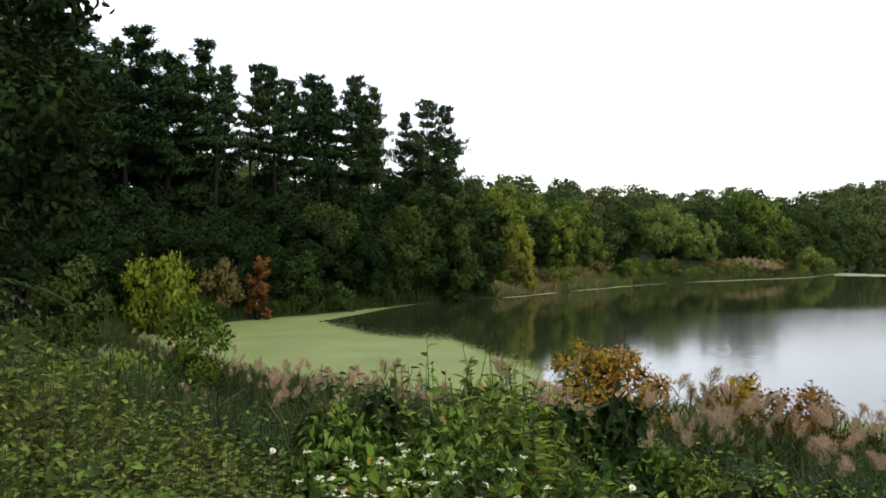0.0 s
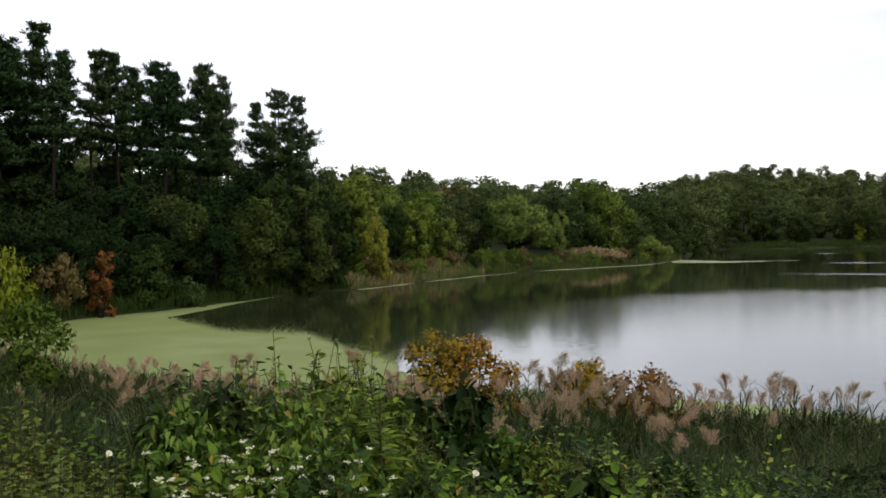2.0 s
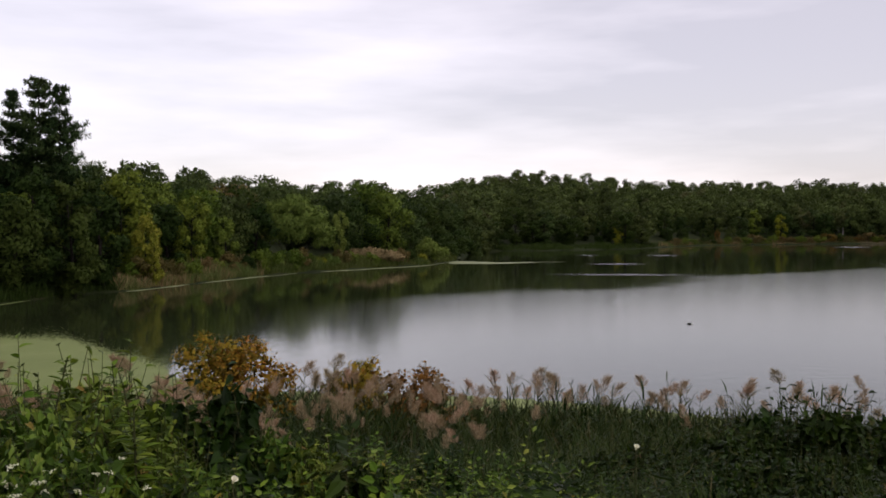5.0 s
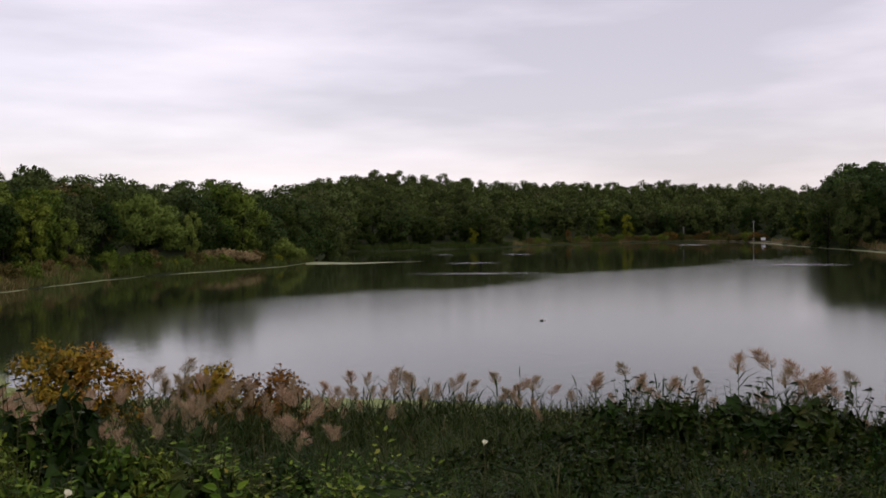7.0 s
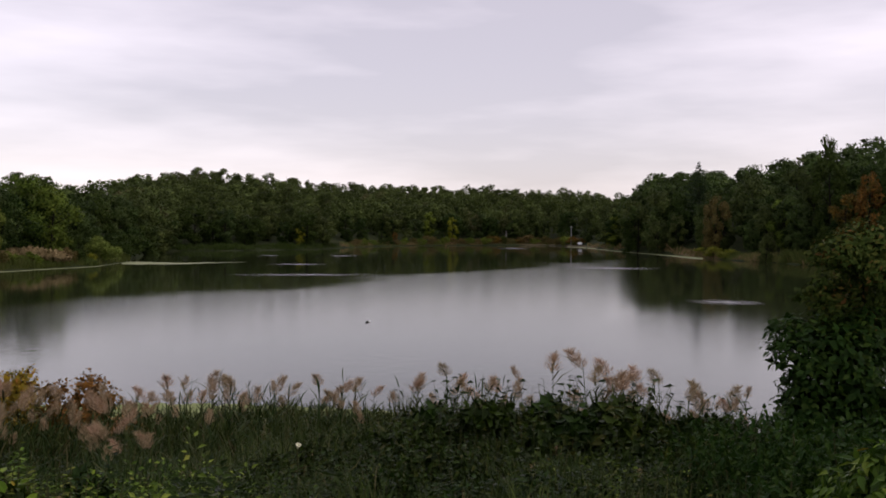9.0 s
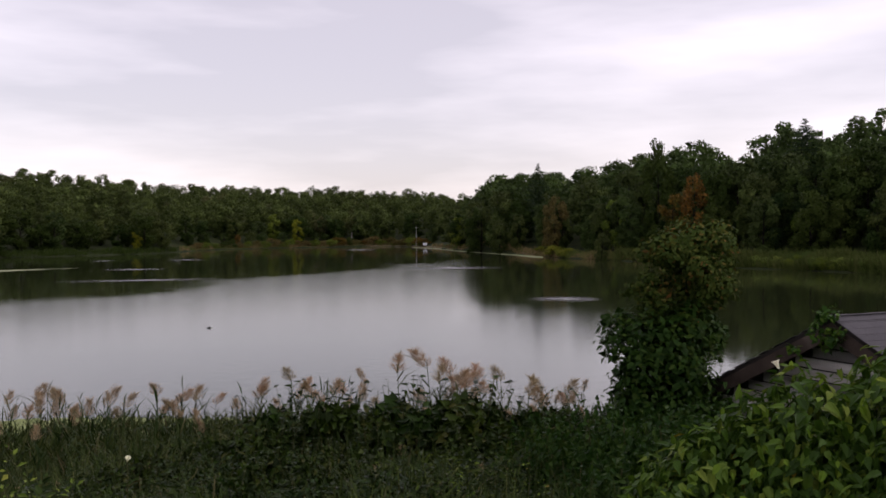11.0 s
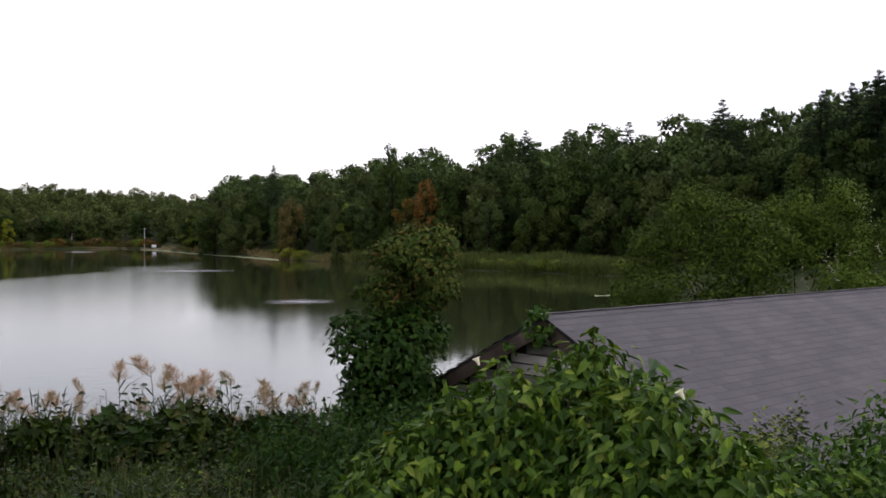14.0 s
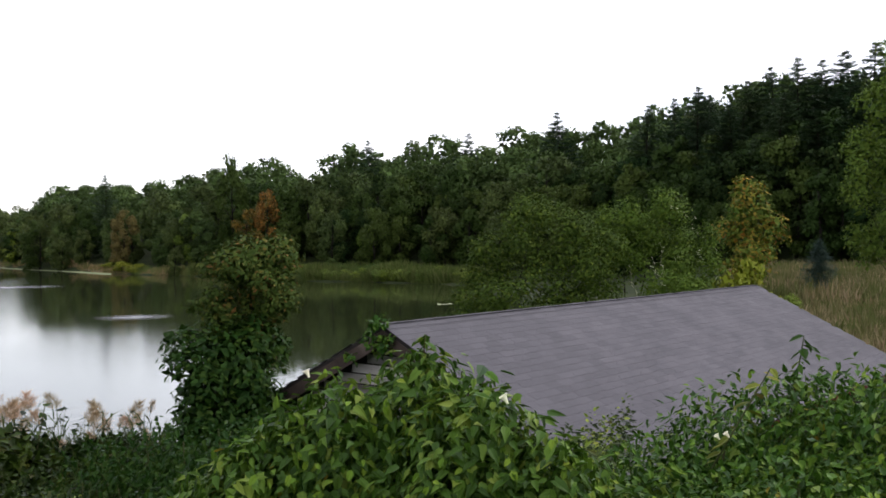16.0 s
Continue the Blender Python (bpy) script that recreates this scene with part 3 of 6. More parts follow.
def drifting_duckweed():
    """Loose plants floating off the rim of the mat, thinning outwards."""
    n = 26000
    az = -6 + 13.4 * rng.random(n)
    rim = curve(az, [(7.6, 70), (6.5, 64), (4.7, 58.5), (2.9, 56.5), (-0.4, 54.3), (-1.8, 50), (-3.3, 46), (-6, 40)])
    d = rim - 0.6 + (1.1 + 0.35 * lumps(az, 0 * az, 1.1)) * rng.exponential(size=n)
    x, y = polar(az, d)
    a = rng.random(n) * 6.283
    soup = Soup()
    sprinkle(soup, np.stack([x, y, 0.003 + 0 * x], 1), np.stack([np.cos(a), np.sin(a), 0 * a], 1), np.tile(np.array((0, 0, 1.0)), (n, 1)), 0.05 + 0.07 * rng.random(n), "fleck")
    tagged(soup.object("drifting_duckweed", M_DUCKWEED), "loose duckweed drifting off the edge of the mat", "duckweed", kind="stuff")


SHAPES["fleck"] = ([(0, -0.3, 0), (0, 0.3, 0), (1, 0.3, 0.002), (1, -0.3, 0.002)], [(0, 3, 2, 1)])
drifting_duckweed()


def ripple_mat():
    """Ruffled water: its sheen fades out towards the rim of the patch."""
    m, n, l, o = nodes_of("ruffled_water")
    c = n.new("ShaderNodeTexCoord")
    g = n.new("ShaderNodeTexGradient")
    g.gradient_type = "SPHERICAL"
    l.new(c.outputs["Object"], g.inputs["Vector"])
    x = n.new("ShaderNodeMath")
    x.operation, x.use_clamp = "MULTIPLY", True
    l.new(g.outputs["Fac"], x.inputs[0])
    l.new(ramp_of(n, l, noise_of(n, l, 2.2, 4, stretch=(1.0, 2.5, 1)), [(0.3, (0.3, 0.3, 0.3)), (0.65, (1, 1, 1))]), x.inputs[1])
    b = n.new("ShaderNodeBsdfPrincipled")
    b.inputs["Base Color"].default_value = (0.05, 0.055, 0.05, 1)
    b.inputs["Roughness"].default_value, b.inputs["IOR"].default_value = 0.6, 3.6
    t = n.new("ShaderNodeBsdfTransparent")
    mx = n.new("ShaderNodeMixShader")
    l.new(x.outputs[0], mx.inputs[0])
    l.new(t.outputs[0], mx.inputs[1])
    l.new(b.outputs[0], mx.inputs[2])
    l.new(mx.outputs[0], o.inputs["Surface"])
    return m


M_RIPPLE = ripple_mat()
ring = [(math.cos(k * math.pi / 16), math.sin(k * math.pi / 16), 0) for k in range(32)]
ripple_data = mesh_of("ripple_patch", ring, [tuple(range(32))], M_RIPPLE)
for az, d, across, deep in ((-33.0, 158, 5.5, 4), (-35.8, 207, 4, 5), (-31.3, 208, 2.5, 4), (-46.2, 300, 6, 12), (-58.8, 82, 3.4, 3.4), (-51.8, 150, 9, 6), (-33.5, 122, 11, 3.0)):
    ob = new("ripple_patch", ripple_data)
    ob.matrix_basis = Matrix.Translation((*polar(az, d), 0.005)) @ Matrix.Rotation(radians(az), 4, "Z") @ Matrix.Diagonal((across, deep, 1, 1))
    tagged(ob, "patch of wind-ruffled water catching the sky", "ripples", kind="stuff")


# ---------------------------------------------------------------- trees
def lobe_cards(soup, lobes, count, size, shape="card", droop=0.0, fill=0.35, jag=0.18):
    """Leaves over a cluster of lobes (centre, radii)."""
    c = np.array([l[0] for l in lobes], float)
    r = np.array([l[1] for l in lobes], float)
    heart = c.mean(0)
    w = (r[:, 0] * r[:, 2] + r[:, 0] * r[:, 1]) ** 1.0
    k = rng.choice(len(lobes), size=count, p=w / w.sum())
    u = ball_dirs(count)
    u[:, 2] = np.where(u[:, 2] < -0.55, -u[:, 2], u[:, 2])
    rad = (1 - fill * rng.random(count) ** 2) * (1 + jag * rng.normal(size=count) * 0.3)
    p = c[k] + r[k] * u * rad[:, None]
    keep = np.ones(count, bool)
    for i in range(len(lobes)):
        q = np.sum(((p - c[i]) / (r[i] * 0.72)) ** 2, axis=1)
        keep &= (q > 1) | (k == i)
    p, u, k = p[keep], u[keep], k[keep]
    n = unit(u + 0.42 * ball_dirs(len(p)) + np.array((0, 0, 0.3)))
    a = unit(np.cross(n, ball_dirs(len(p))) + u * 0.5 + np.array((0, 0, -droop)))
    soft = unit(u / r[k]) + 0.45 * unit(p - heart) + 0.30 * ball_dirs(len(p)) + np.array((0, 0, 0.12))
    sprinkle(soup, p, a, n, size * (0.7 + 0.6 * rng.random(len(p))), shape, soft)


def lobe_fill(soup, lobes, count, size):
    """The close inner foliage of the lobes: larger clumps of leaves under the outer ones."""
    c = np.array([l[0] for l in lobes], float)
    r = np.array([l[1] for l in lobes], float)
    w = r[:, 0] * r[:, 1] * r[:, 2]
    k = rng.choice(len(lobes), size=count, p=w / w.sum())
    u = ball_dirs(count)
    p = c[k] + r[k] * u * (0.35 + 0.40 * rng.random((count, 1)))
    soft = u + 0.4 * unit(p - c.mean(0)) + 0.3 * ball_dirs(count)
    sprinkle(soup, p, ball_dirs(count), u + 0.6 * ball_dirs(count), size * (0.7 + 0.6 * rng.random(count)), "card", soft)


def crown_lobes(height, width, low, masses, pointed=0.0, lean=(0.0, 0.0), sub=7, foot=0.0):
    """Bough masses round a trunk, each broken into smaller lobes; also returns the masses' centres."""
    ls, hearts = [], []
    for i in range(masses):
        t = low + (0.88 - low) * (i + 0.5) / masses
        spread = (math.sin(math.pi * min(1, max(0.06, (t - low * 0.4) / (1.02 - low * 0.4))) ** (0.75 + pointed)) ** 0.8) * width * 0.5
        spread = max(spread, foot * width * 0.5 * (1 - t))
        a = i * 2.399 + rng.normal() * 0.5
        rr = spread * (0.40 + 0.42 * rng.random())
        out_ = np.array((math.cos(a), math.sin(a), 0.25))
        c = np.array((out_[0] * rr + lean[0] * t, out_[1] * rr + lean[1] * t, t * height))
        big = width * (0.15 + 0.11 * rng.random()) * (1 - 0.35 * t * pointed)
        hearts.append(c)
        ls.append((c, (big * 0.92, big * 0.92, big * 0.8)))
        for _ in range(sub):
            o = unit(ball_dirs(1)[0] + 0.55 * out_ + np.array((0, 0, 0.25)))
            q = big * (0.32 + 0.28 * rng.random())
            ls.append((c + o * big * (0.58 + 0.24 * rng.random()), (q, q, q * (0.65 + 0.25 * rng.random()))))
    for _ in range(3):
        q = width * (0.06 + 0.06 * rng.random())
        ls.append((np.array((lean[0] + q * rng.normal(), lean[1] + q * rng.normal(), height * (0.88 + 0.06 * rng.random()))), (q, q, q)))
    return stretch_to(ls, height), hearts


def stretch_to(lobes, height):
    """Scales the lobes so that their highest point is at the height."""
    top = max(c[2] + r[2] for c, r in lobes)
    k = height / top
    return [(np.array((c[0], c[1], c[2] * k)), (r[0], r[1], r[2] * k)) for c, r in lobes]


def limb_path(p, q, sag=0.2, n=5):
    p, q = np.array(p, float), np.array(q, float)
    t = np.linspace(0, 1, n)[:, None]
    mid = np.array((0, 0, sag)) + rng.normal(size=3) * 0.06
    return p + (q - p) * t + 4 * t * (1 - t) * mid * np.linalg.norm(q - p) * 0.3


def broad_tree(name, mat, height=12.0, width=8.0, masses=11, leaves=6200, leaf=0.42, low=0.12, bark=M_BARK, pointed=0.0, shape="card", droop=0.0, sub=7):
    """Trunk with limbs and a crown of leaf clumps; base at the origin."""
    root = new(name)
    wood, crown = Soup(), Soup()
    lean = rng.normal(size=2) * 0.05 * height
    top = np.array((lean[0], lean[1], height * 0.8))
    tube(wood, limb_path((0, 0, -0.4), top, 0.02, 7), np.linspace(0.022 * height, 0.004 * height, 7), 7)
    ls, hearts = crown_lobes(height, width, low, masses, pointed, lean, sub)
    for c in hearts:
        t = c[2] / height
        tube(wood, limb_path((lean[0] * t * 0.6, lean[1] * t * 0.6, max(0.1, t - 0.12) * height), c, 0.15), np.linspace(0.007 * height, 0.0015 * height, 5), 5)
    lobe_fill(crown, ls, leaves // 5, leaf * 2.0)
    lobe_cards(crown, ls, leaves, leaf, shape, droop)
    wood.object("trunk", bark, root, smooth=True)
    crown.object("crown", mat, root)
    return root


def pine_tree(name, mat, height=24.0, bare=0.48, reach=3.4, seed_lean=0.0, thin=1.0):
    """White pine: bare lower trunk, layered plumes of needles on level boughs."""
    root = new(name)
    wood, crown = Soup(), Soup()
    top = np.array((seed_lean, rng.normal() * 0.3, height))
    tube(wood, limb_path((0, 0, -0.5), top, 0.01, 8), np.linspace(0.30, 0.04, 8), 8)
    P, A, N = [], [], []
    z = height * bare
    while z < height - 0.2:
        t = (z / height - bare) / (1 - bare)
        prof = reach * (0.60 + 0.5 * math.sin(math.pi * min(1, t * 1.15 + 0.15))) * (1 - 0.75 * t ** 3) + 0.35
        for b in range(rng.integers(5, 9)):
            a = rng.random() * 2 * math.pi
            ln = prof * (0.35 + 0.75 * rng.random())
            up = 0.06 + 0.45 * t + 0.1 * rng.normal()
            p0 = np.array((top[0] * z / height, top[1] * z / height, z + rng.normal() * 0.15))
            p1 = p0 + np.array((math.cos(a) * ln, math.sin(a) * ln, up * ln))
            tube(wood, limb_path(p0, p1, -0.08, 4), np.linspace(0.055, 0.012, 4), 4)
            for k in range(int((5 + ln * 6.0) * thin)):
                s = 0.22 + 0.80 * rng.random()
                c = p0 + (p1 - p0) * s + np.array((-math.sin(a), math.cos(a), 0)) * rng.normal() * 0.22 * ln * s + np.array((0, 0, abs(rng.normal()) * 0.12))
                for _ in range(6):
                    q = ball_dirs(1)[0] + np.array((math.cos(a) * 0.5, math.sin(a) * 0.5, 0.45))
                    P.append(c)
                    A.append(q)
                    N.append(ball_dirs(1)[0] + np.array((0.3 * math.cos(a), 0.3 * math.sin(a), 0.8)))
        z += 0.62 + 0.62 * rng.random()
    for _ in range(14):
        a, zz = rng.random() * 6.28, height * (bare - 0.02 - 0.30 * rng.random())
        ln = 0.6 + 1.6 * rng.random()
        tube(wood, [(0, 0, zz), (math.cos(a) * ln, math.sin(a) * ln, zz - 0.1 + 0.2 * rng.random())], [0.03, 0.01], 4)
    P, A, N = np.array(P), np.array(A), np.array(N)
    soft = N + 0.35 * unit(A) + 0.5 * unit(P * np.array((1, 1, 0)))
    sprinkle(crown, P, A, N, 0.34 + 0.30 * rng.random(len(P)), "tuft", soft)
    wood.object("trunk", M_BARK, root, smooth=True)
    crown.object("crown", mat, root)
    return root


def spruce_tree(name, mat, height=20.0, reach=3.4):
    """Spruce: a cone of drooping boughs with upturned tips."""
    root = new(name)
    wood, crown = Soup(), Soup()
    tube(wood, limb_path((0, 0, -0.4), (0.1, 0, height), 0.01, 7), np.linspace(0.012, 0.001, 7) * height, 7)
    P, A, N, S = [], [], [], []
    for j in range(30 * 9):
        t = 0.06 + 0.925 * ((j // 9) / 29) ** 0.9
        z = t * height + 0.14 * rng.normal()
        ln = (min(reach * (1 - 0.35 * t), 0.64 * height * (1 - t)) + 0.06) * (0.7 + 0.35 * rng.random())
        a = j * 2.399 + rng.normal() * 0.3
        m = int(4 + ln * 6)
        u = np.linspace(0.08, 1.0, m)
        drop = -0.30 * (1 - t) * np.sin(u * 2.4) + 0.16 * t * u - 0.08
        line = np.stack([math.cos(a) * ln * u, math.sin(a) * ln * u, z + ln * drop], 1)
        for i in range(m):
            for _ in range(4 if t < 0.55 else 7):
                P.append(line[i] + rng.normal(size=3) * 0.08)
                S.append(1.05 - 0.45 * t)
                side = rng.choice((-1, 1)) * (0.4 + 0.6 * rng.random())
                A.append((math.cos(a) - math.sin(a) * side, math.sin(a) + math.cos(a) * side, -0.1 + 0.15 * rng.normal()))
                N.append(np.array((0, 0, 1)) + 0.4 * rng.normal(size=3))
        if t > 0.6:
            tube(wood, line[:: max(1, m // 3)], np.linspace(0.0015, 0.0004, len(line[:: max(1, m // 3)])) * height, 4)
    sprinkle(crown, np.array(P, float), np.array(A, float), np.array(N, float), (0.32 + 0.22 * rng.random(len(P))) * height / 20 ** 1.0 * (1.0 if height > 10 else 2.2) * np.array(S), "tuft")
    wood.object("trunk", M_BARK, root, smooth=True)
    crown.object("crown", mat, root)
    return root


def shrub(name, mat, height=3.0, width=4.0, masses=7, leaves=1800, leaf=0.2, shape="card", droop=0.0, solid=True):
    """Several stems from the ground with loose leafy masses, broadest at half height."""
    root = new(name)
    wood, crown = Soup(), Soup()
    ls, hearts = crown_lobes(height, width, 0.06, masses, 0.0, rng.normal(size=2) * 0.06 * height, 6, 1.0)
    for c in hearts:
        tube(wood, limb_path((rng.normal() * 0.1, rng.normal() * 0.1, -0.2), c, 0.2), np.linspace(0.012 * height, 0.003 * height, 5), 5)
    if solid:
        lobe_fill(crown, ls, leaves // 4, leaf * 1.8)
    lobe_cards(crown, ls, leaves, leaf, shape, droop, 0.5, 0.5)
    wood.object("stem", M_BARK, root, smooth=True)
    crown.object("foliage", mat, root)
    return root


PROTOS = {}


def plant(kind, maker, base_height, az, d, height, label, category, group="", wide=1.0, mat=None, z=None, sink=0.1):
    """Sets a plant of that kind at a plan point, scaled to the height; the first one of a kind is built, the others are copies."""
    x, y = polar(az, d)
    zz = float(ground_z(x, y)) - sink if z is None else z
    s = height / base_height
    m = Matrix.Translation((x, y, zz)) @ Matrix.Rotation(rng.random() * 6.283, 4, "Z") @ Matrix.Diagonal((s * wide, s * wide, s, 1))
    if kind in PROTOS:
        first = PROTOS[kind]
        ob = copy_thing(first, m @ Matrix.Diagonal((1 / first.scale[0], 1 / first.scale[1], 1 / first.scale[2], 1)))
    else:
        ob = maker()
        ob.matrix_basis = m
        PROTOS[kind] = ob
    if mat:
        for ch in ob.children:
            if ch.name.split(".")[0] in ("crown", "foliage"):
                ch.material_slots[0].link = "OBJECT"
                ch.material_slots[0].material = mat
    tagged(ob, label, category, group)
    return ob


BROAD_FORMS = [  # width, masses, low, pointed
    (8.5, 11, 0.05, 0.0), (7.2, 10, 0.08, 0.15), (9.8, 12, 0.04, 0.0), (6.4, 10, 0.05, 0.35), (8.8, 8, 0.10, 0.1), (7.8, 13, 0.03, 0.2)]
BROAD = [lambda f=f: broad_tree("broadleaf_tree", M_BROAD, 12.0, f[0], f[1], 6400, 0.31, f[2], pointed=f[3], shape="chip") for f in BROAD_FORMS]
SHRUBS = [lambda i=i: shrub("shrub", M_BROAD, 3.0, (4.0, 3.4, 4.6)[i], (8, 7, 9)[i], 2600, 0.17, "chip") for i in range(3)]


def broad(az, d, height, label, mat=None, wide=1.0, group=""):
    i = int(rng.integers(0, 6))
    return plant("broad%d" % i, BROAD[i], 12.0, az, d, height, label, "tree", group, wide, mat)


def bush(az, d, height, label, mat=None, wide=1.0, group="", z=None):
    i = int(rng.integers(0, 3))
    return plant("shrub%d" % i, SHRUBS[i], 3.0, az, d, height, label, "shrub", group, wide, mat, z)


FAR_WOODS = {}


def far_card_crown():
    soup = Soup()
    ls, _ = crown_lobes(12.0, 8.0, 0.10, 9, 0.0, rng.normal(size=2) * 0.5, 5)
    lobe_fill(soup, ls, 260, 1.1)
    lobe_cards(soup, ls, 1700, 0.52, "chip")
    return np.concatenate(soup.v), soup.f, np.concatenate(soup.s)


FAR_CROWNS = [far_card_crown() for _ in range(6)]


def far_tree(zone, az, d, height, wide):
    """One more crown for the woods that lie behind the others."""
    v, f, n = FAR_CROWNS[int(rng.integers(0, 6))]
    x, y = polar(az, d)
    s, a = height / 12.0, rng.random() * 6.283
    m = np.array(((math.cos(a), -math.sin(a), 0), (math.sin(a), math.cos(a), 0), (0, 0, 1)))
    w = (v * np.array((wide, wide, 1))) @ m.T * s + np.array((x, y, float(ground_z(x, y))))
    FAR_WOODS.setdefault(zone, Soup()).add(w, f, n @ m.T)


def top_at(az, d, el):
    return EYE_Z + d * math.tan(radians(el))


def pick(*pairs):
    r = rng.random()
    for p, m in pairs:
        if r < p:
            return m
        r -= p
    return None


# white pines on the wooded shore
PINES = [lambda i=i: pine_tree("white_pine", M_PINE, 24.0, (0.52, 0.46, 0.56, 0.50, 0.54)[i], (3.6, 4.0, 3.2, 3.8, 4.2)[i], (0.5, -0.4, 0.2, -0.2, 0.6)[i], (1.3, 1.25, 1.4, 1.2, 1.3)[i]) for i in range(5)]
PINES.append(lambda: pine_tree("white_pine", M_PINE, 24.0, 0.44, 4.4, 0.3, 1.15))
for az, el, d, w in ((19.2, 11.4, 92, 1.2), (17.9, 12.1, 84, 1.25), (16.4, 11.0, 90, 1.15), (15.3, 10.2, 100, 1.0), (14.3, 11.6, 90, 0.95), (13.2, 10.2, 98, 0.85), (11.2, 10.3, 98, 0.8), (10.1, 10.2, 98, 0.85),
                     (9.0, 9.4, 106, 0.9), (7.9, 10.1, 98, 1.0), (6.8, 9.3, 106, 0.9), (5.7, 9.7, 100, 0.95), (4.9, 8.8, 106, 0.8), (4.15, 9.4, 101, 0.55), (2.1, 7.9, 104, 0.75), (0.8, 8.7, 103, 0.9),
                     (-0.1, 8.3, 102, 0.75), (21.2, 12.6, 80, 1.2), (22.9, 13.0, 74, 1.2), (24.5, 13.5, 70, 1.2), (26.5, 14, 68, 1.2)):
    i = int(rng.integers(0, 5)) if az > 3 else 5
    g = float(ground_z(*polar(az, d)))
    plant("pine%d" % i, PINES[i], 24.0, az, d, top_at(az, d, el) - g, "tall dark white pine with bare lower trunk", "pine tree", "pines on the wooded shore", w)

# under-wood below the pines
for az in np.arange(-1.8, 28, 1.15):
    df = float(shore_far(min(az, 20))) if az < 20.5 else 58
    for off, el, m in ((3, 0.2, M_DEEP), (8, 1.8, M_DEEP), (16, 2.8, M_BROAD)):
        a = az + rng.normal() * 0.4
        d = df + off + rng.random() * 4
        g = float(ground_z(*polar(a, d)))
        h = max(2.5, top_at(a, d, el + rng.normal() * 0.55) - g)
        # the gloom below the pines comes from the shade-darkened leaf colour
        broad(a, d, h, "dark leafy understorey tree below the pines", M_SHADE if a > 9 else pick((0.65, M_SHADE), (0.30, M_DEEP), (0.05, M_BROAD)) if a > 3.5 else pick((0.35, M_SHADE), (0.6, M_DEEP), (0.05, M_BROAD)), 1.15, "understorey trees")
for az in np.arange(9, 30, 1.4):
    for off, lift in ((24, 0.0), (32, 1.6)):
        d = 66 + off + 4 * rng.random()
        el = float(np.interp(az, [9, 13, 17, 21, 28], [3.6, 4.2, 6.4, 9.0, 11])) - 1.0 + lift * 0.6 + 0.4 * rng.normal()
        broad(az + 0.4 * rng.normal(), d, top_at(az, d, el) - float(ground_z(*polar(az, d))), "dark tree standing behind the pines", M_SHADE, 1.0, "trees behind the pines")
for az, d, el, h_el, m in ((17.0, 63, -0.5, 0, M_LIME), (13.6, 72, -0.9, 0, M_REDDISH), (8.6, 78, -0.5, 0, M_DEEP), (6.4, 79, -2.4, 0, M_FARWOOD), (4.0, 84, -2.2, 0, M_DEEP), (21.5, 56, -0.6, 0, M_DEEP)):
    h = top_at(az, d, el) - float(ground_z(*polar(az, d)))
    bush(az, d, h, "yellow-green shrub at the wooded waterline" if m is M_LIME else "slim rust-coloured shrub at the waterline" if m in (M_AMBER, M_REDDISH) else "green shrub at the wooded waterline", m, 0.6 if m is M_REDDISH else 0.62 if m is M_LIME else 0.85, "waterline shrubs")

for az in np.arange(2.5, 12, 1.3):
    d = 116 + 8 * rng.random()
    el = 4.2 + 0.35 * rng.normal()
    broad(az + 0.4 * rng.normal(), d, top_at(az, d, el) - float(ground_z(*polar(az, d))), "green tree seen between the pine trunks", pick((0.5, M_DEEP), (0.5, M_SHADE)), 1.0, "trees behind the pines")

# mixed shore from the pines to the reedy point
for az, d, el, w, m, lab in ((2.2, 88, 1.9, 0.9, M_DEEP, "rounded green tree leaning over the water"), (1.0, 91, 3.5, 0.95, M_DEEP, "tall dense green waterside tree"), (-0.9, 92, 3.0, 0.9, M_DEEP, "dense green waterside tree"),
                             (-2.4, 97, 2.5, 0.95, M_DEEP, "dark green waterside tree"), (-3.7, 108, 3.6, 0.9, M_OLIVE, "olive green tree at the shore"), (-4.7, 103, 1.1, 0.75, M_YELLOW, "yellow autumn tree at the shore"),
                             (-5.3, 102, -0.3, 0.65, M_YELLOW, "low yellow autumn tree at the shore"), (-5.6, 122, 2.9, 0.9, M_BROAD, "green tree behind the shore"), (-7.2, 118, 2.1, 0.85, M_OLIVE, "olive tree behind the reeds"),
                             (-9.4, 122, 0.9, 0.8, M_BROAD, "green tree behind the reeds"), (-10.8, 138, 1.9, 0.9, M_DEEP, "dark green tree beside the willow"), (-16.0, 146, 1.2, 0.62, M_WILLOW, "pale upright tree beside the willow"),
                             (-17.3, 160, 3.0, 0.95, M_BROAD, "broad green tree near the point"), (-19.1, 162, 2.5, 1.0, M_BROAD, "broad green tree near the point"), (-20.5, 158, 0.0, 0.75, M_DEEP, "dark green tree on the point")):
    broad(az, d, top_at(az, d, el) - float(ground_z(*polar(az, d))), lab, m, w)
for az in np.arange(-23.5, -1, 1.25):
    for off in (4, 13, 22):
        a = az + rng.normal() * 0.4
        d = float(wood_front(a)) + off + rng.random() * 6
        if (a < -20.5 and off < 10) or (-16 < a < -11 and off < 20):
            continue
        h = 7.5 + 3.5 * rng.random()
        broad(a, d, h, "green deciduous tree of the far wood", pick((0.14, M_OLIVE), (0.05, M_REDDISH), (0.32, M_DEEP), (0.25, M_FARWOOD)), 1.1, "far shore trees")


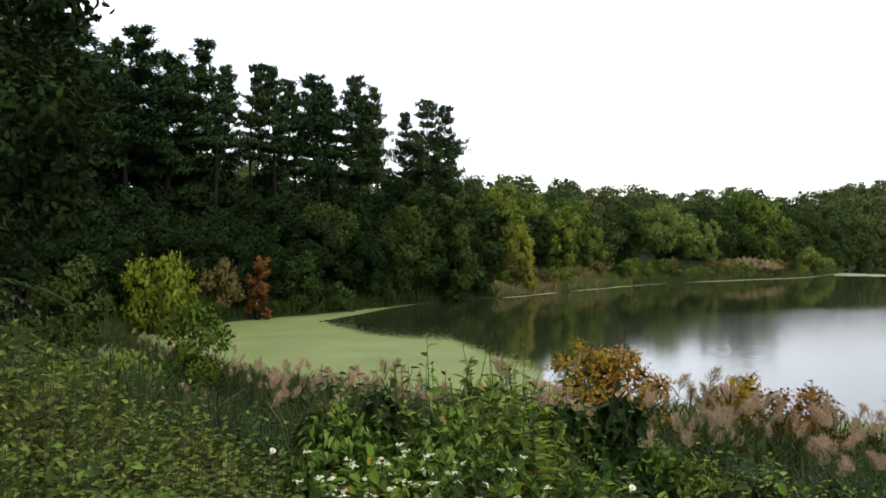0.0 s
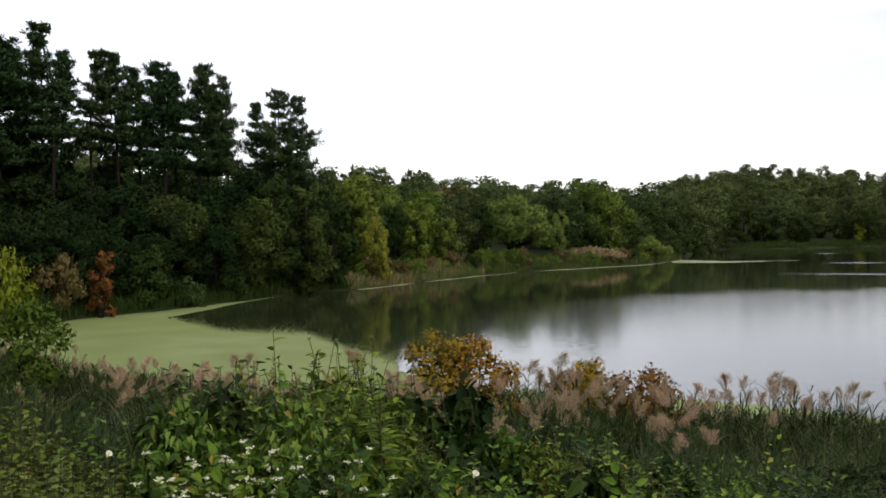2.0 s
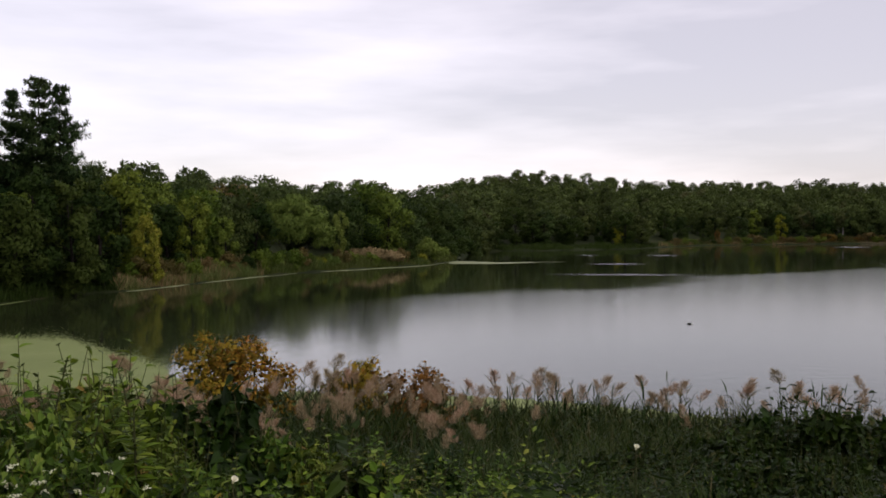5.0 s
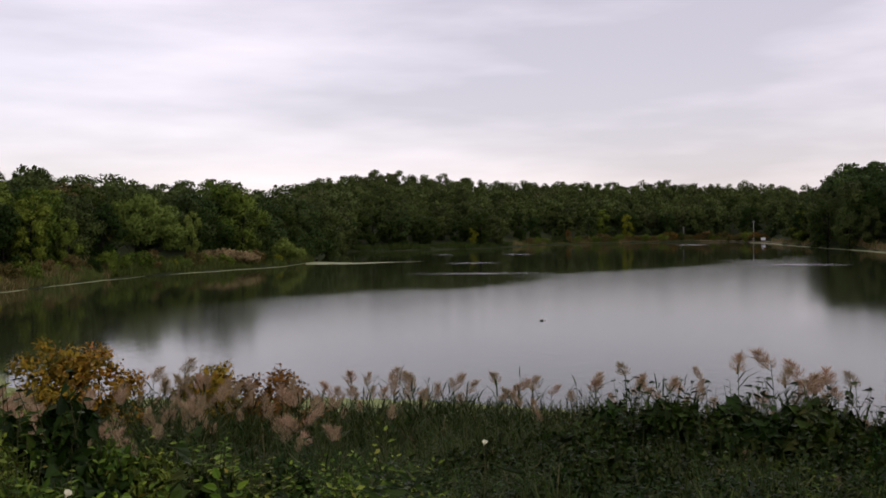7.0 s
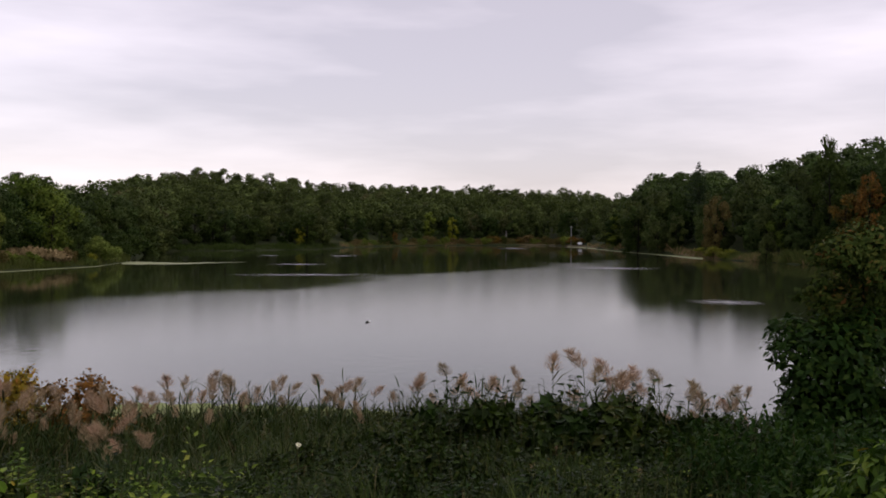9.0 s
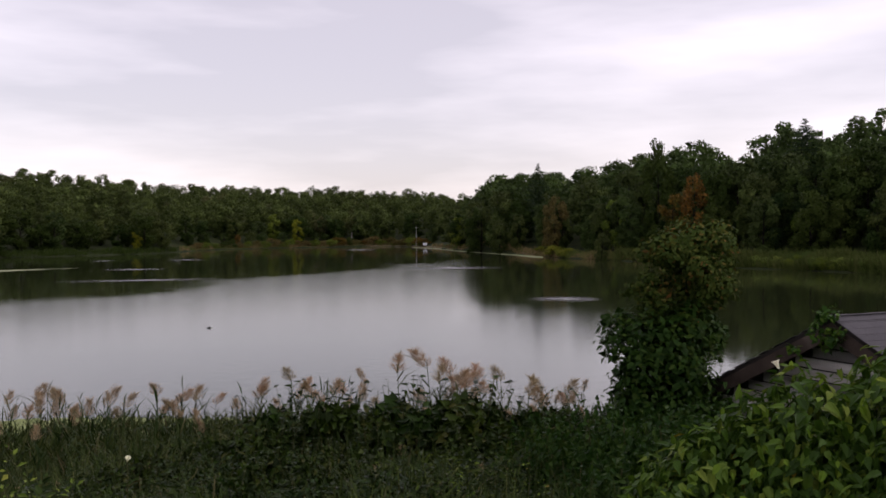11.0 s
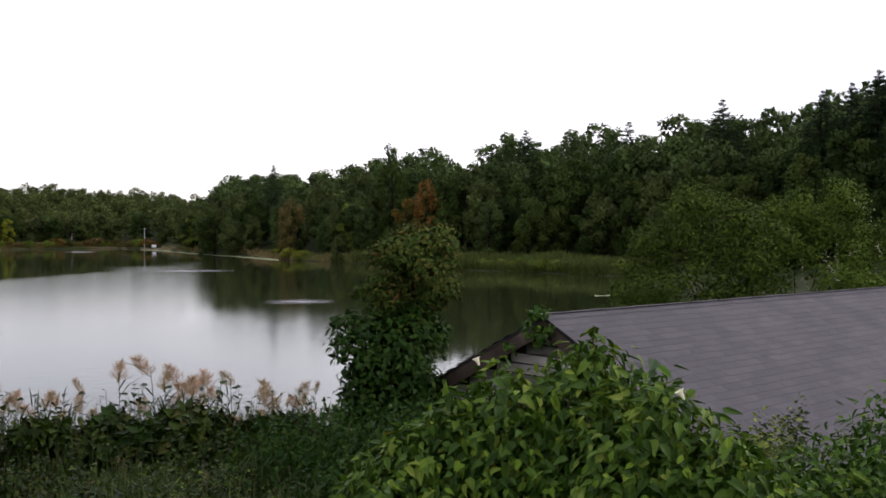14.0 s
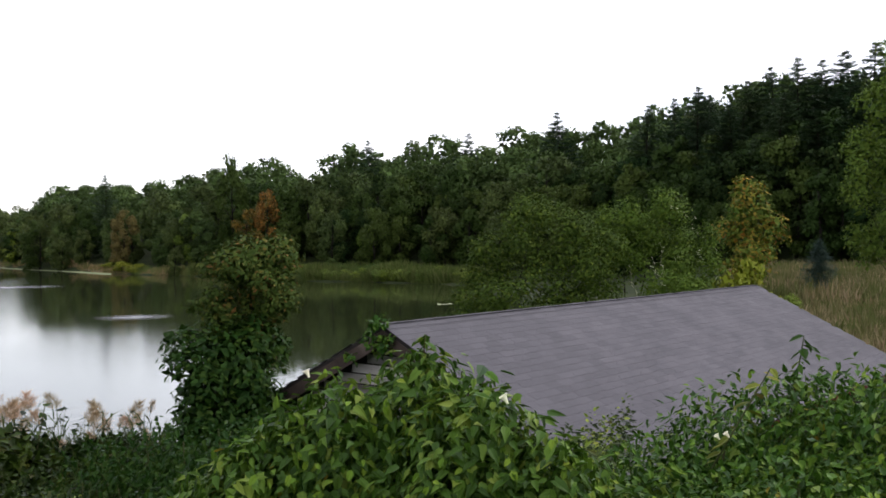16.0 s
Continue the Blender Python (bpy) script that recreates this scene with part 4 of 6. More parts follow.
def wooded_slope(zone, a0, a1, near, spacing, low, high, wide):
    """Crowns all over a hillside, from the edge of the wood to its crest."""
    for az in np.arange(a0, a1, 0.25):
        f, w = float(wood_front(az)), float(wood_depth(az))
        d = f + near + spacing * rng.random()
        while d < f + w + 6:
            if rng.random() < radians(0.25) * d / spacing:
                far_tree(zone, az + 0.2 * rng.normal(), d + 2 * rng.normal(), low + (high - low) * rng.random() ** 1.3, wide * (0.85 + 0.3 * rng.random()))
            d += spacing


wooded_slope("shore_wood", -25, 14, 28, 7.0, 7.0, 11.5, 1.05)
wooded_slope("hillside_wood", -53.4, -22.5, 14, 7.2, 8.5, 12.0, 1.1)
wooded_slope("bay_wood", -112, -53.4, 22, 7.0, 11.0, 16.0, 1.0)
# reddish scrub and reeds along that shore
for az in np.arange(-22.4, -3.4, 0.62):
    d = float(shore_far(az)) + 2.0 + rng.random() * 3
    top = top_at(az, d, -1.55 + 0.2 * rng.normal()) if az > -11 else top_at(az, d, -1.25 + 0.18 * rng.normal())
    bush(az, d, max(1.4, top - float(ground_z(*polar(az, d)))), "reddish brown scrub along the far waterline" if az > -11 else "green and tan scrub along the far waterline",
         pick((0.6, M_REDDISH), (0.3, M_OLIVE)) if az > -11 else pick((0.25, M_REDDISH), (0.35, M_OLIVE), (0.2, M_WILLOW)), 1.0, "waterline scrub")

for az, d, h in ((-22.7, 175, 3.2), (-23.0, 181, 4.2), (-23.2, 190, 4.4), (-23.45, 200, 5.0), (-23.7, 212, 5.5), (-23.9, 226, 5.5), (-24.1, 240, 6.0), (-22.9, 186, 5.2)):
    bush(az, d, h, "dark green scrub along the back of the reedy point", pick((0.5, M_DEEP), (0.5, M_FARWOOD)), 1.3, "point scrub")

# far shore
for az in np.arange(-53.0, -23.4, 1.15):
    for off in (1.5, 9):
        a = az + rng.normal() * 0.35
        d = float(wood_front(a)) + off + rng.random() * 5
        h = 6.5 + 4.5 * rng.random()
        if off < 5 and -51.5 < a < -36:
            h = 3.0 + 2.5 * rng.random()
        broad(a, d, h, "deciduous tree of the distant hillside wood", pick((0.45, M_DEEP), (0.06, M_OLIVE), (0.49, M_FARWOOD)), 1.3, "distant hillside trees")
for az, d, el, m, lab in ((-42.4, 352, 0.75, M_LIME, "yellow-green tree on the far bank"), (-38.9, 335, -0.15, M_RUST, "rusty bush on the far bank"), (-33.1, 274, 0.1, M_LIME, "yellowish tree at the far waterline"),
                          (-52.0, 300, 0.2, M_YELLOW, "yellowish tree by the far road"), (-37.0, 330, 0.0, M_OLIVE, "olive tree on the far bank")):
    broad(az, d, top_at(az, d, el) - float(ground_z(*polar(az, d))), lab, m, 1.0)
for az in np.arange(-50, -36, 0.5):
    d = float(shore_far(az)) + 1.5 + rng.random() * 2
    bush(az, d, 1.6 + rng.random() * 1.6, "low tan and rust scrub on the far bank", pick((0.4, M_REDDISH), (0.3, M_OLIVE), (0.1, M_RUST)), 1.6, "far bank scrub")

# the promontory and the wood round the right-hand bay
for az in np.arange(-106, -53.2, 1.35):
    for off, low, high in ((1, 7, 11), (8, 10, 14), (15, 11, 16)):
        a = az + rng.normal() * 0.35
        d = float(wood_front(a)) + off + rng.random() * 5
        # left of az -64 most trees take the haze-tinted leaf colour
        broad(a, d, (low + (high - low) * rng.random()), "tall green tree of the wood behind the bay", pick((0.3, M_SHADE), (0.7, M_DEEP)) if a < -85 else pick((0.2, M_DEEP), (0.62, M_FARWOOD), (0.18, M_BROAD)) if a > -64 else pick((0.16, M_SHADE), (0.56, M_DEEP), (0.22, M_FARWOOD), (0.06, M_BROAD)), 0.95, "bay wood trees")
for az, d, el, m, w in ((-66.5, 172, 3.4, M_RUST, 0.6), (-65.2, 172, 2.2, M_RUST, 0.7), (-58.1, 214, 2.1, M_REDDISH, 0.7), (-61.0, 187, 0.0, M_FARWOOD, 0.9)):
    broad(az, d, top_at(az, d, el) - float(ground_z(*polar(az, d))), "rust-red autumn tree in the bay wood" if m is M_RUST else "olive tree over the waterline", m, w)
SPRUCES = [lambda i=i: spruce_tree("spruce", M_SPRUCE, 20.0, (5.2, 5.8)[i]) for i in range(2)]
for az, d, el, w in ((-57.2, 246, 4.1, 0.8), (-72.6, 185, 6.35, 0.9), (-78.8, 172, 6.75, 1.0), (-84.2, 165, 7.9, 1.0), (-89.7, 150, 8.15, 0.9), (-91.2, 148, 8.5, 0.9), (-92.6, 142, 9.1, 1.1), (-93.2, 150, 8.6, 1.0), (-95.4, 138, 9.3, 1.1), (-96.6, 140, 10.0, 1.0), (-98.1, 132, 10.4, 1.1),
                     (-99.4, 134, 10.2, 1.1), (-100.6, 130, 10.6, 1.2), (-102.2, 126, 10.9, 1.2), (-94.3, 132, 8.0, 1.2), (-97.4, 124, 8.4, 1.2), (-99.0, 120, 7.4, 1.3), (-101.4, 116, 8.2, 1.3), (-103.2, 112, 8.8, 1.3)):
    i = int(rng.integers(0, 2))
    plant("spruce%d" % i, SPRUCES[i], 20.0, az, d, top_at(az, d, el) - float(ground_z(*polar(az, d))), "dark spruce rising above the wood", "spruce", "spruces above the wood", w)
# the woods at the back all carry the haze-tinted leaf colour
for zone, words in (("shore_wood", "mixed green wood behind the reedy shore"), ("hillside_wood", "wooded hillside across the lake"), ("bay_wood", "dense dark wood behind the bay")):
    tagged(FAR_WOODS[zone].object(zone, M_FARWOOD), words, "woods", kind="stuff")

for az, d, h, w in ((-57.4, 219, 1.8, 1.8), (-58.2, 210, 2.3, 2.0), (-58.9, 203, 1.9, 1.8)):
    bush(az, d, h, "yellow-tan shrub on the promontory bank", M_YELLOW, w, "promontory shrubs")
broad(-64.5, 186, top_at(-64.5, 186, 5.45) - float(ground_z(*polar(-64.5, 186))), "tall round-topped tree above the bay wood", M_DEEP, 0.5)
# reedy margin of the bay
for az in np.arange(-80, -64, 0.55):
    d = float(shore_far(az)) + 1 + rng.random() * 3
    bush(az, d, 1.2 + rng.random() * 0.7, "pale green reedy margin of the bay", pick((0.6, M_WILLOW), (0.4, M_OLIVE)), 1.6, "bay margin scrub")
bush(-94.6, 40, 3.6, "bright yellow-green shrub behind the shed", M_LIME, 0.7)
bush(-97.0, 46, 1.7, "dark green low shrub in the field", M_BROAD, 0.9)
plant("blue_spruce", lambda: spruce_tree("small_spruce", M_BLUE, 4.0, 1.25), 4.0, -99.1, 62, 3.9, "small blue-green spruce in the dry field", "spruce")

# dry field beyond the shed
def field_grass():
    soup = Soup()
    n = 34000
    az = -94 - 14 * rng.random(n)
    d = np.sqrt(28 ** 2 + (105 ** 2 - 28 ** 2) * rng.random(n))
    x, y = polar(az, d)
    p = np.stack([x, y, ground_z(x, y)], 1)
    up = np.array((0, 0, 1.0)) + rng.normal(size=(n, 3)) * np.array((0.35, 0.35, 0.1))
    sprinkle(soup, p, up, rng.normal(size=(n, 3)), (0.6 + 0.7 * rng.random(n)) * np.where(d > 55, 1.4, 1.0), "spear")
    ob = soup.object("field_grass", M_FIELD)
    tagged(ob, "dry tan grass and weeds of a field behind the shed", "grass", kind="stuff")


field_grass()


def shore_grass(name, a0, a1, n, back, low, high, mat, label):
    """Tall grass and reeds standing along a far waterline."""
    soup = Soup()
    az = a0 + (a1 - a0) * rng.random(n)
    az = az[(az < -50.7) | (az > -49.4)]
    n = len(az)
    d = shore_far(az) + back * rng.random(n) ** 1.3
    x, y = polar(az, d)
    h = (low + (high - low) * rng.random(n)) * (1 + 0.55 * lumps(x, y, 0.35, 1.0))
    up = np.array((0, 0, 1.0)) + rng.normal(size=(n, 3)) * np.array((0.28, 0.28, 0.05))
    sprinkle(soup, np.stack([x, y, np.maximum(ground_z(x, y), 0) - 0.1], 1), up, rng.normal(size=(n, 3)), h, "spear")
    tagged(soup.object(name, mat), label, "grass", kind="stuff")


M_SEDGE = leaf_mat("mixed_sedge", [(0.0, (0.087, 0.113, 0.035)), (0.4, (0.157, 0.148, 0.052)), (0.75, (0.263, 0.175, 0.087)), (1.0, (0.350, 0.263, 0.140))], 0.1, 0.8, patch=0.45, patch_colour=(0.097, 0.132, 0.035), patch_scale=0.12)
shore_grass("shore_sedge", -11.5, -3.2, 12000, 9, 0.6, 1.6, M_SEDGE, "reddish tan sedge along the far waterline")
shore_grass("shore_sedge", -23.3, -11.5, 16000, 14, 0.5, 1.4, M_MARSH, "green and tan reeds along the far waterline")
shore_grass("shore_sedge", -3.2, 20, 7000, 6, 0.5, 1.3, M_DEEP, "green undergrowth at the wooded waterline")
shore_grass("bank_grass", -57.5, -35.5, 16000, 7, 0.5, 1.3, M_SEDGE, "tan and rust grass on the far bank")
shore_grass("bank_grass", -35.5, -23.8, 6000, 6, 0.6, 1.5, M_DEEP, "green undergrowth on the far bank")
shore_grass("marsh_grass", -80, -62, 24000, 11, 1.0, 2.2, M_MARSH, "pale green marsh grass round the bay")
shore_grass("marsh_grass", -64, -57, 5000, 5, 0.6, 1.3, M_SEDGE, "tan grass along the promontory bank")


# ---------------------------------------------------------------- far bank things
def lamp_post():
    x, y = polar(-49.72, 343)
    z = float(ground_z(x, y))
    root = new("utility_pole")
    root.location = (x, y, z)
    p, a, c = Soup(), Soup(), Soup()
    tube(p, [(0, 0, -0.3), (0, 0, 3.5), (0, 0, 7.2)], [0.11, 0.10, 0.08], 8)
    tube(a, [(-0.7, 0, 6.9), (0.7, 0, 6.9)], [0.07, 0.07], 6)
    box(c, (-0.22, -0.25, 0.9), (0.22, 0.2, 1.7))
    p.object("pole", M_GREYPOLE, root)
    a.object("crossarm", M_GREYPOLE, root)
    c.object("meter_box", M_WHITE, root)
    tagged(root, "pale utility pole on the far bank", "pole")


def parked_car():
    x, y = polar(-50.25, 336)
    z = float(ground_z(x, y))
    root = new("car")
    root.matrix_basis = Matrix.Translation((x, y, z)) @ Matrix.Rotation(radians(40), 4, "Z") @ Matrix.Scale(0.85, 4)
    prof = [(-2.1, 0.35), (-2.15, 0.75), (-1.3, 0.92), (-0.7, 1.42), (0.7, 1.45), (1.5, 0.98), (2.1, 0.85), (2.15, 0.35)]
    body, glass = Soup(), Soup()
    v = [(px, -0.85, pz) for px, pz in prof] + [(px, 0.85, pz) for px, pz in prof]
    n = len(prof)
    body.add(v, [tuple(range(n)), tuple(reversed(range(n, 2 * n)))] + [(i, i + n, (i + 1) % n + n, (i + 1) % n) for i in range(n)])
    for s in (-0.87, 0.86):
        box(glass, (-0.95, s, 0.98), (1.0, s + 0.012, 1.32))
    body.object("body", M_GREYPOLE, root)
    glass.object("window", M_BLACK, root)
    for wx in (-1.3, 1.35):
        for wy in (-0.80, 0.80):
            w = Soup()
            tube(w, [(wx, wy - 0.1, 0.33), (wx, wy + 0.1, 0.33)], [0.33, 0.33], 14)
            w.object("wheel", M_BLACK, root)
    tagged(root, "small pale grey car parked on the far bank road", "car")


def post(az, d, h):
    x, y = polar(az, d)
    p = Soup()
    tube(p, [(0, 0, -0.3), (0, 0, h)], [0.18, 0.14], 8)
    ob = p.object("post", M_BOARD)
    ob.location = (x, y, float(ground_z(x, y)))
    tagged(ob, "pale upright post on the far bank", "post")


def far_wall():
    """Low pale bank edge along the far road."""
    soup = Soup()
    az = np.linspace(-57, -44, 40)
    for a0, a1 in zip(az[:-1], az[1:]):
        v = []
        for a in (a0, a1):
            d = float(shore_far(a))
            for dd, z in ((0.4, -0.2), (0.7, 0.42), (2.4, 0.6), (2.6, 0.1)):
                v.append((*polar(a, d + dd), z))
        soup.add(v, [(0, 4, 5, 1), (1, 5, 6, 2), (2, 6, 7, 3)])
    ob = soup.object("bank_edge", M_DRYEARTH)
    tagged(ob, "low pale earth bank along the far shore", "bank", kind="structure")


def mooring_float():
    x, y = polar(-37.3, 60)
    root = new("mooring_float")
    root.location = (x, y, 0.0)
    a, b = Soup(), Soup()
    for soup, cx, r, l in ((a, -0.07, 0.045, 0.10), (b, 0.09, 0.04, 0.05)):
        ring = [(cx - l * 1.3, 0.3), (cx - l, 0.8), (cx - l * 0.3, 1.0), (cx + l * 0.3, 1.0), (cx + l, 0.8), (cx + l * 1.3, 0.3)]
        tube(soup, [(q, 0, 0.03) for q, _ in ring], [r * k for _, k in ring], 10)
    a.object("body", M_BLACK, root, smooth=True)
    b.object("cap", M_WHITE, root, smooth=True)
    root.rotation_euler = (0, 0, radians(-37))
    tagged(root, "small dark float with a white end on the lake", "float")


lamp_post()
parked_car()
post(-45.75, 364, 4.0)
post(-52.3, 300, 1.2)
far_wall()
mooring_float()


# ---------------------------------------------------------------- foreground plants
def toward(x, y):
    d = np.maximum(np.hypot(x, y), 0.1)
    return np.stack([-x / d, -y / d, 0 * x], 1)


HUMPS = [(24, 6.2, 1.7, 0.12), (17, 6.0, 1.2, 0.05), (3, 6.8, 1.0, 0.25), (-3, 6.4, 0.9, 0.35), (-24, 8.5, 2.0, 0.25), (-40, 14.5, 2.0, 0.35), (-47, 15, 2.2, 0.45), (-53, 15, 2.4, 0.5), (-57, 13, 2.0, 0.3), (9, 8, 2.2, -0.45), (11.5, 11, 2.6, -0.4), (-88, 7, 1.6, -0.35), (-90, 9.5, 2.2, -0.5)]


def canopy(az, d):
    """Height of the weeds over the ground."""
    x, y = polar(az, d)
    c = 0.84 + 0.22 * lumps(x, y, 1.9) + 0.21 * lumps(x, y, 5.3, 2.0) + 0.15 * lumps(x, y, 11.7, 1.0)
    c = c * (1 - 0.5 * np.clip((lumps(x, y, 3.3, 9.0) - 0.35) * 3, 0, 1))
    for a, r, w, h in HUMPS:
        hx, hy = polar(a, r)
        c = c + h * np.exp(-((x - hx) ** 2 + (y - hy) ** 2) / (w * w))
    c = c + 0.30 * np.clip((-34 - az) / 6, 0, 1) * np.clip((d - 7) / 2, 0, 1) * (lumps(x, y, 1.1, 5.0) + 0.7 * lumps(x, y, 2.7, 3.0))
    c = c * np.interp(d, [1.2, 3.2, 4.2], [0.1, 0.45, 1.0])
    # the bank before the open water has been cut back
    trim = np.clip((-29 - az) / 5, 0, 1) * np.clip((az + 66) / 4, 0, 1) * np.clip((9.5 - d) / 2, 0, 1)
    c = c * (1 - 0.62 * trim)
    return c * np.interp(az, [-30, -24], [0.9, 0.72])


WHORL = 15


def carpet(name, a0, a1, d0, d1, n, size, shape, mat, label, spread=0.55, keep=None):
    """Leaves of low weeds over a stretch of bank."""
    az = a0 + (a1 - a0) * rng.random(n)
    d = np.sqrt(d0 ** 2 + (d1 ** 2 - d0 ** 2) * rng.random(n))
    if keep is not None:
        k = keep(az, d)
        az, d = az[k], d[k]
        n = len(az)
    x, y = polar(az, d)
    c = canopy(az, d)
    z = ground_z(x, y) + c * (1 - spread * rng.random(n) ** 1.6)
    nm = unit(np.stack([0 * x, 0 * y, 0.8 + 0 * x], 1) + 0.35 * toward(x, y) + 1.15 * ball_dirs(n))
    ax = unit(np.cross(nm, ball_dirs(n)) + np.array((0, 0, -0.25)) + 0.25 * toward(x, y))
    pts, size = np.stack([x, y, z], 1), size * (0.55 + 0.8 * rng.random(n))
    if shape in ("oval", "leaf", "arrow"):
        # leaves set round upright shoots
        shoot = np.arange(n) // WHORL
        first = shoot * WHORL
        t = (np.arange(n) % WHORL + rng.random(n)) / WHORL
        a = np.arange(n) * 2.4 + 0.5 * rng.normal(size=n)
        out_ = np.stack([np.cos(a), np.sin(a), 0 * a], 1)
        tall = (c * (1 + 0.13 * rng.normal(size=n)))[first] * (1 - 0.25 * (rng.random(n) ** 2)[first])
        gz = ground_z(x, y)[first] + tall - 0.42 * t ** 1.2 * (0.6 + 0.8 * rng.random(n)[first])
        lean = (rng.normal(size=(n, 2)) * 0.25)[first] * (1 - t)[:, None] * 0.3
        pts = np.stack([x[first] + lean[:, 0], y[first] + lean[:, 1], gz], 1) + out_ * (0.02 + 0.03 * t)[:, None]
        ax = out_ + np.array((0, 0, 1.0)) * (0.65 - 1.1 * t + 0.25 * rng.normal(size=n))[:, None]
        nm = np.array((0, 0, 0.75)) + 0.55 * toward(x, y) - 0.2 * out_ + 0.5 * ball_dirs(n)
        size = size * (0.65 + 0.65 * t)
    soup = Soup()
    sprinkle(soup, pts, ax, nm, size, shape)
    ob = soup.object(name, mat)
    return tagged(ob, label, "weeds", kind="stuff")


def patchy(seed, lo, s=0.8):
    return lambda az, d: (lumps(*polar(az, d), s, seed) + 0.25 * rng.normal(size=len(az))) > lo


carpet("weed_leaves", -27, 30, 4.0, 9.5, 46000, 0.066, "oval", M_WEED, "mid-green broad-leaved weeds covering the bank", 0.75, keep=patchy(0.0, -0.4))
carpet("pale_weed_leaves", 9, 30, 3.5, 9.0, 30000, 0.056, "oval", M_WEED_PALE, "pale yellow-green weeds covering the bank", 0.7)
carpet("pale_weed_leaves", -21, 10, 3.2, 8.5, 10000, 0.052, "oval", M_WEED_PALE, "pale yellow-green weeds among darker ones", keep=patchy(2.0, 0.15))
carpet("broad_weed_leaves", -22, 9, 4.2, 8.0, 5200, 0.105, "leaf", M_FRESH, "large fresh green weed leaves on the bank", 0.3, keep=patchy(6.0, 0.25, 1.3))
carpet("weed_leaves", -33, -18, 4.2, 8.5, 5000, 0.062, "oval", M_WEED, "mid-green weeds among darker vines", 0.5)
carpet("seed_spikes", 13, 30, 4.6, 7.5, 1100, 0.10, "spear", M_SPIKE, "reddish brown seed spikes among pale weeds", 0.25, keep=patchy(11.0, 0.1, 1.6))
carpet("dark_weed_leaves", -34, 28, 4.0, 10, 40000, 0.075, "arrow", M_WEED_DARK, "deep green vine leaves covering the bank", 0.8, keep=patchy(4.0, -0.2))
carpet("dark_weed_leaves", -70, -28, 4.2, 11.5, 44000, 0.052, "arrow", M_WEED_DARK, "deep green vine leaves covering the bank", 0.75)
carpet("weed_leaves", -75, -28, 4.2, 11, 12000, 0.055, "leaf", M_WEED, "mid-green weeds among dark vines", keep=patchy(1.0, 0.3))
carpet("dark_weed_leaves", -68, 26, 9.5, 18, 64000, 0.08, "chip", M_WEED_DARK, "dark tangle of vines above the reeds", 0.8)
carpet("grassy_weeds", -66, 26, 9.0, 17, 32000, 0.24, "blade", M_REED, "slender green grass above the reeds", keep=patchy(3.0, -0.3, 0.5))
carpet("pale_weed_leaves", -68, -36, 8.0, 16, 7000, 0.07, "lance", M_WEED_PALE, "olive and tan grass among dark vines", 0.35, keep=patchy(7.0, 0.15, 0.7))
carpet("grassy_weeds", -70, -40, 7.0, 14, 5000, 0.22, "blade", M_MARSH, "pale slender grass among dark vines", 0.3, keep=patchy(8.0, 0.1, 0.6))
carpet("weed_leaves", -24, -6, 4.0, 9.0, 12000, 0.07, "leaf", M_FRESH, "fresh green weeds covering the bank", 0.5, keep=patchy(9.0, -0.1, 1.1))
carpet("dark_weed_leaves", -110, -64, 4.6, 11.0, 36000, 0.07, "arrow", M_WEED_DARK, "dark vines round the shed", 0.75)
carpet("weed_leaves", -110, -66, 3.2, 11, 20000, 0.07, "leaf", M_WEED, "mid-green weeds round the shed")


def reed_bed(a0, a1, d0, d1, n, h, label):
    """Blades of the reed bed, standing on the bank foot."""
    az = a0 + (a1 - a0) * rng.random(n)
    r0 = shore_near(az)
    d = r0 + d0 + (d1 - d0) * rng.random(n)
    x, y = polar(az, d)
    g = np.maximum(ground_z(x, y), -0.2)
    h = h * np.interp(az, [-24, -14], [0.84, 1.0])
    z = g + h * (0.25 + 0.62 * rng.random(n) ** 0.7) * (1 + 0.12 * lumps(x, y, 1.1))
    lean = rng.normal(size=(n, 3)) * np.array((0.45, 0.45, 0.12)) + np.array((0.12, 0, 0.75))
    soup = Soup()
    sprinkle(soup, np.stack([x, y, z], 1), lean, rng.normal(size=(n, 3)) + np.array((0, 0, 0.6)), 0.30 + 0.28 * rng.random(n), "blade")
    # stems
    k = n // 5
    az = a0 + (a1 - a0) * rng.random(k)
    d = shore_near(az) + d0 + (d1 - d0) * rng.random(k)
    x, y = polar(az, d)
    g = np.maximum(ground_z(x, y), -0.2)
    sprinkle(soup, np.stack([x, y, g], 1), np.array((0.03, 0, 1.0)) + rng.normal(size=(k, 3)) * 0.07, rng.normal(size=(k, 3)), 1.6 * (0.8 + 0.2 * rng.random(k)), "needle_stem")
    ob = soup.object("reed_bed", M_REED)
    return tagged(ob, label, "reeds", kind="stuff")


SHAPES["needle_stem"] = ([(0, -0.003, 0), (0, 0.003, 0), (1, 0.001, 0)], [(0, 1, 2)])
reed_bed(-64, 20, -7, 0.3, 46000, 1.75, "dense green reed bed along the near shore")


REED_SHAPES = {}


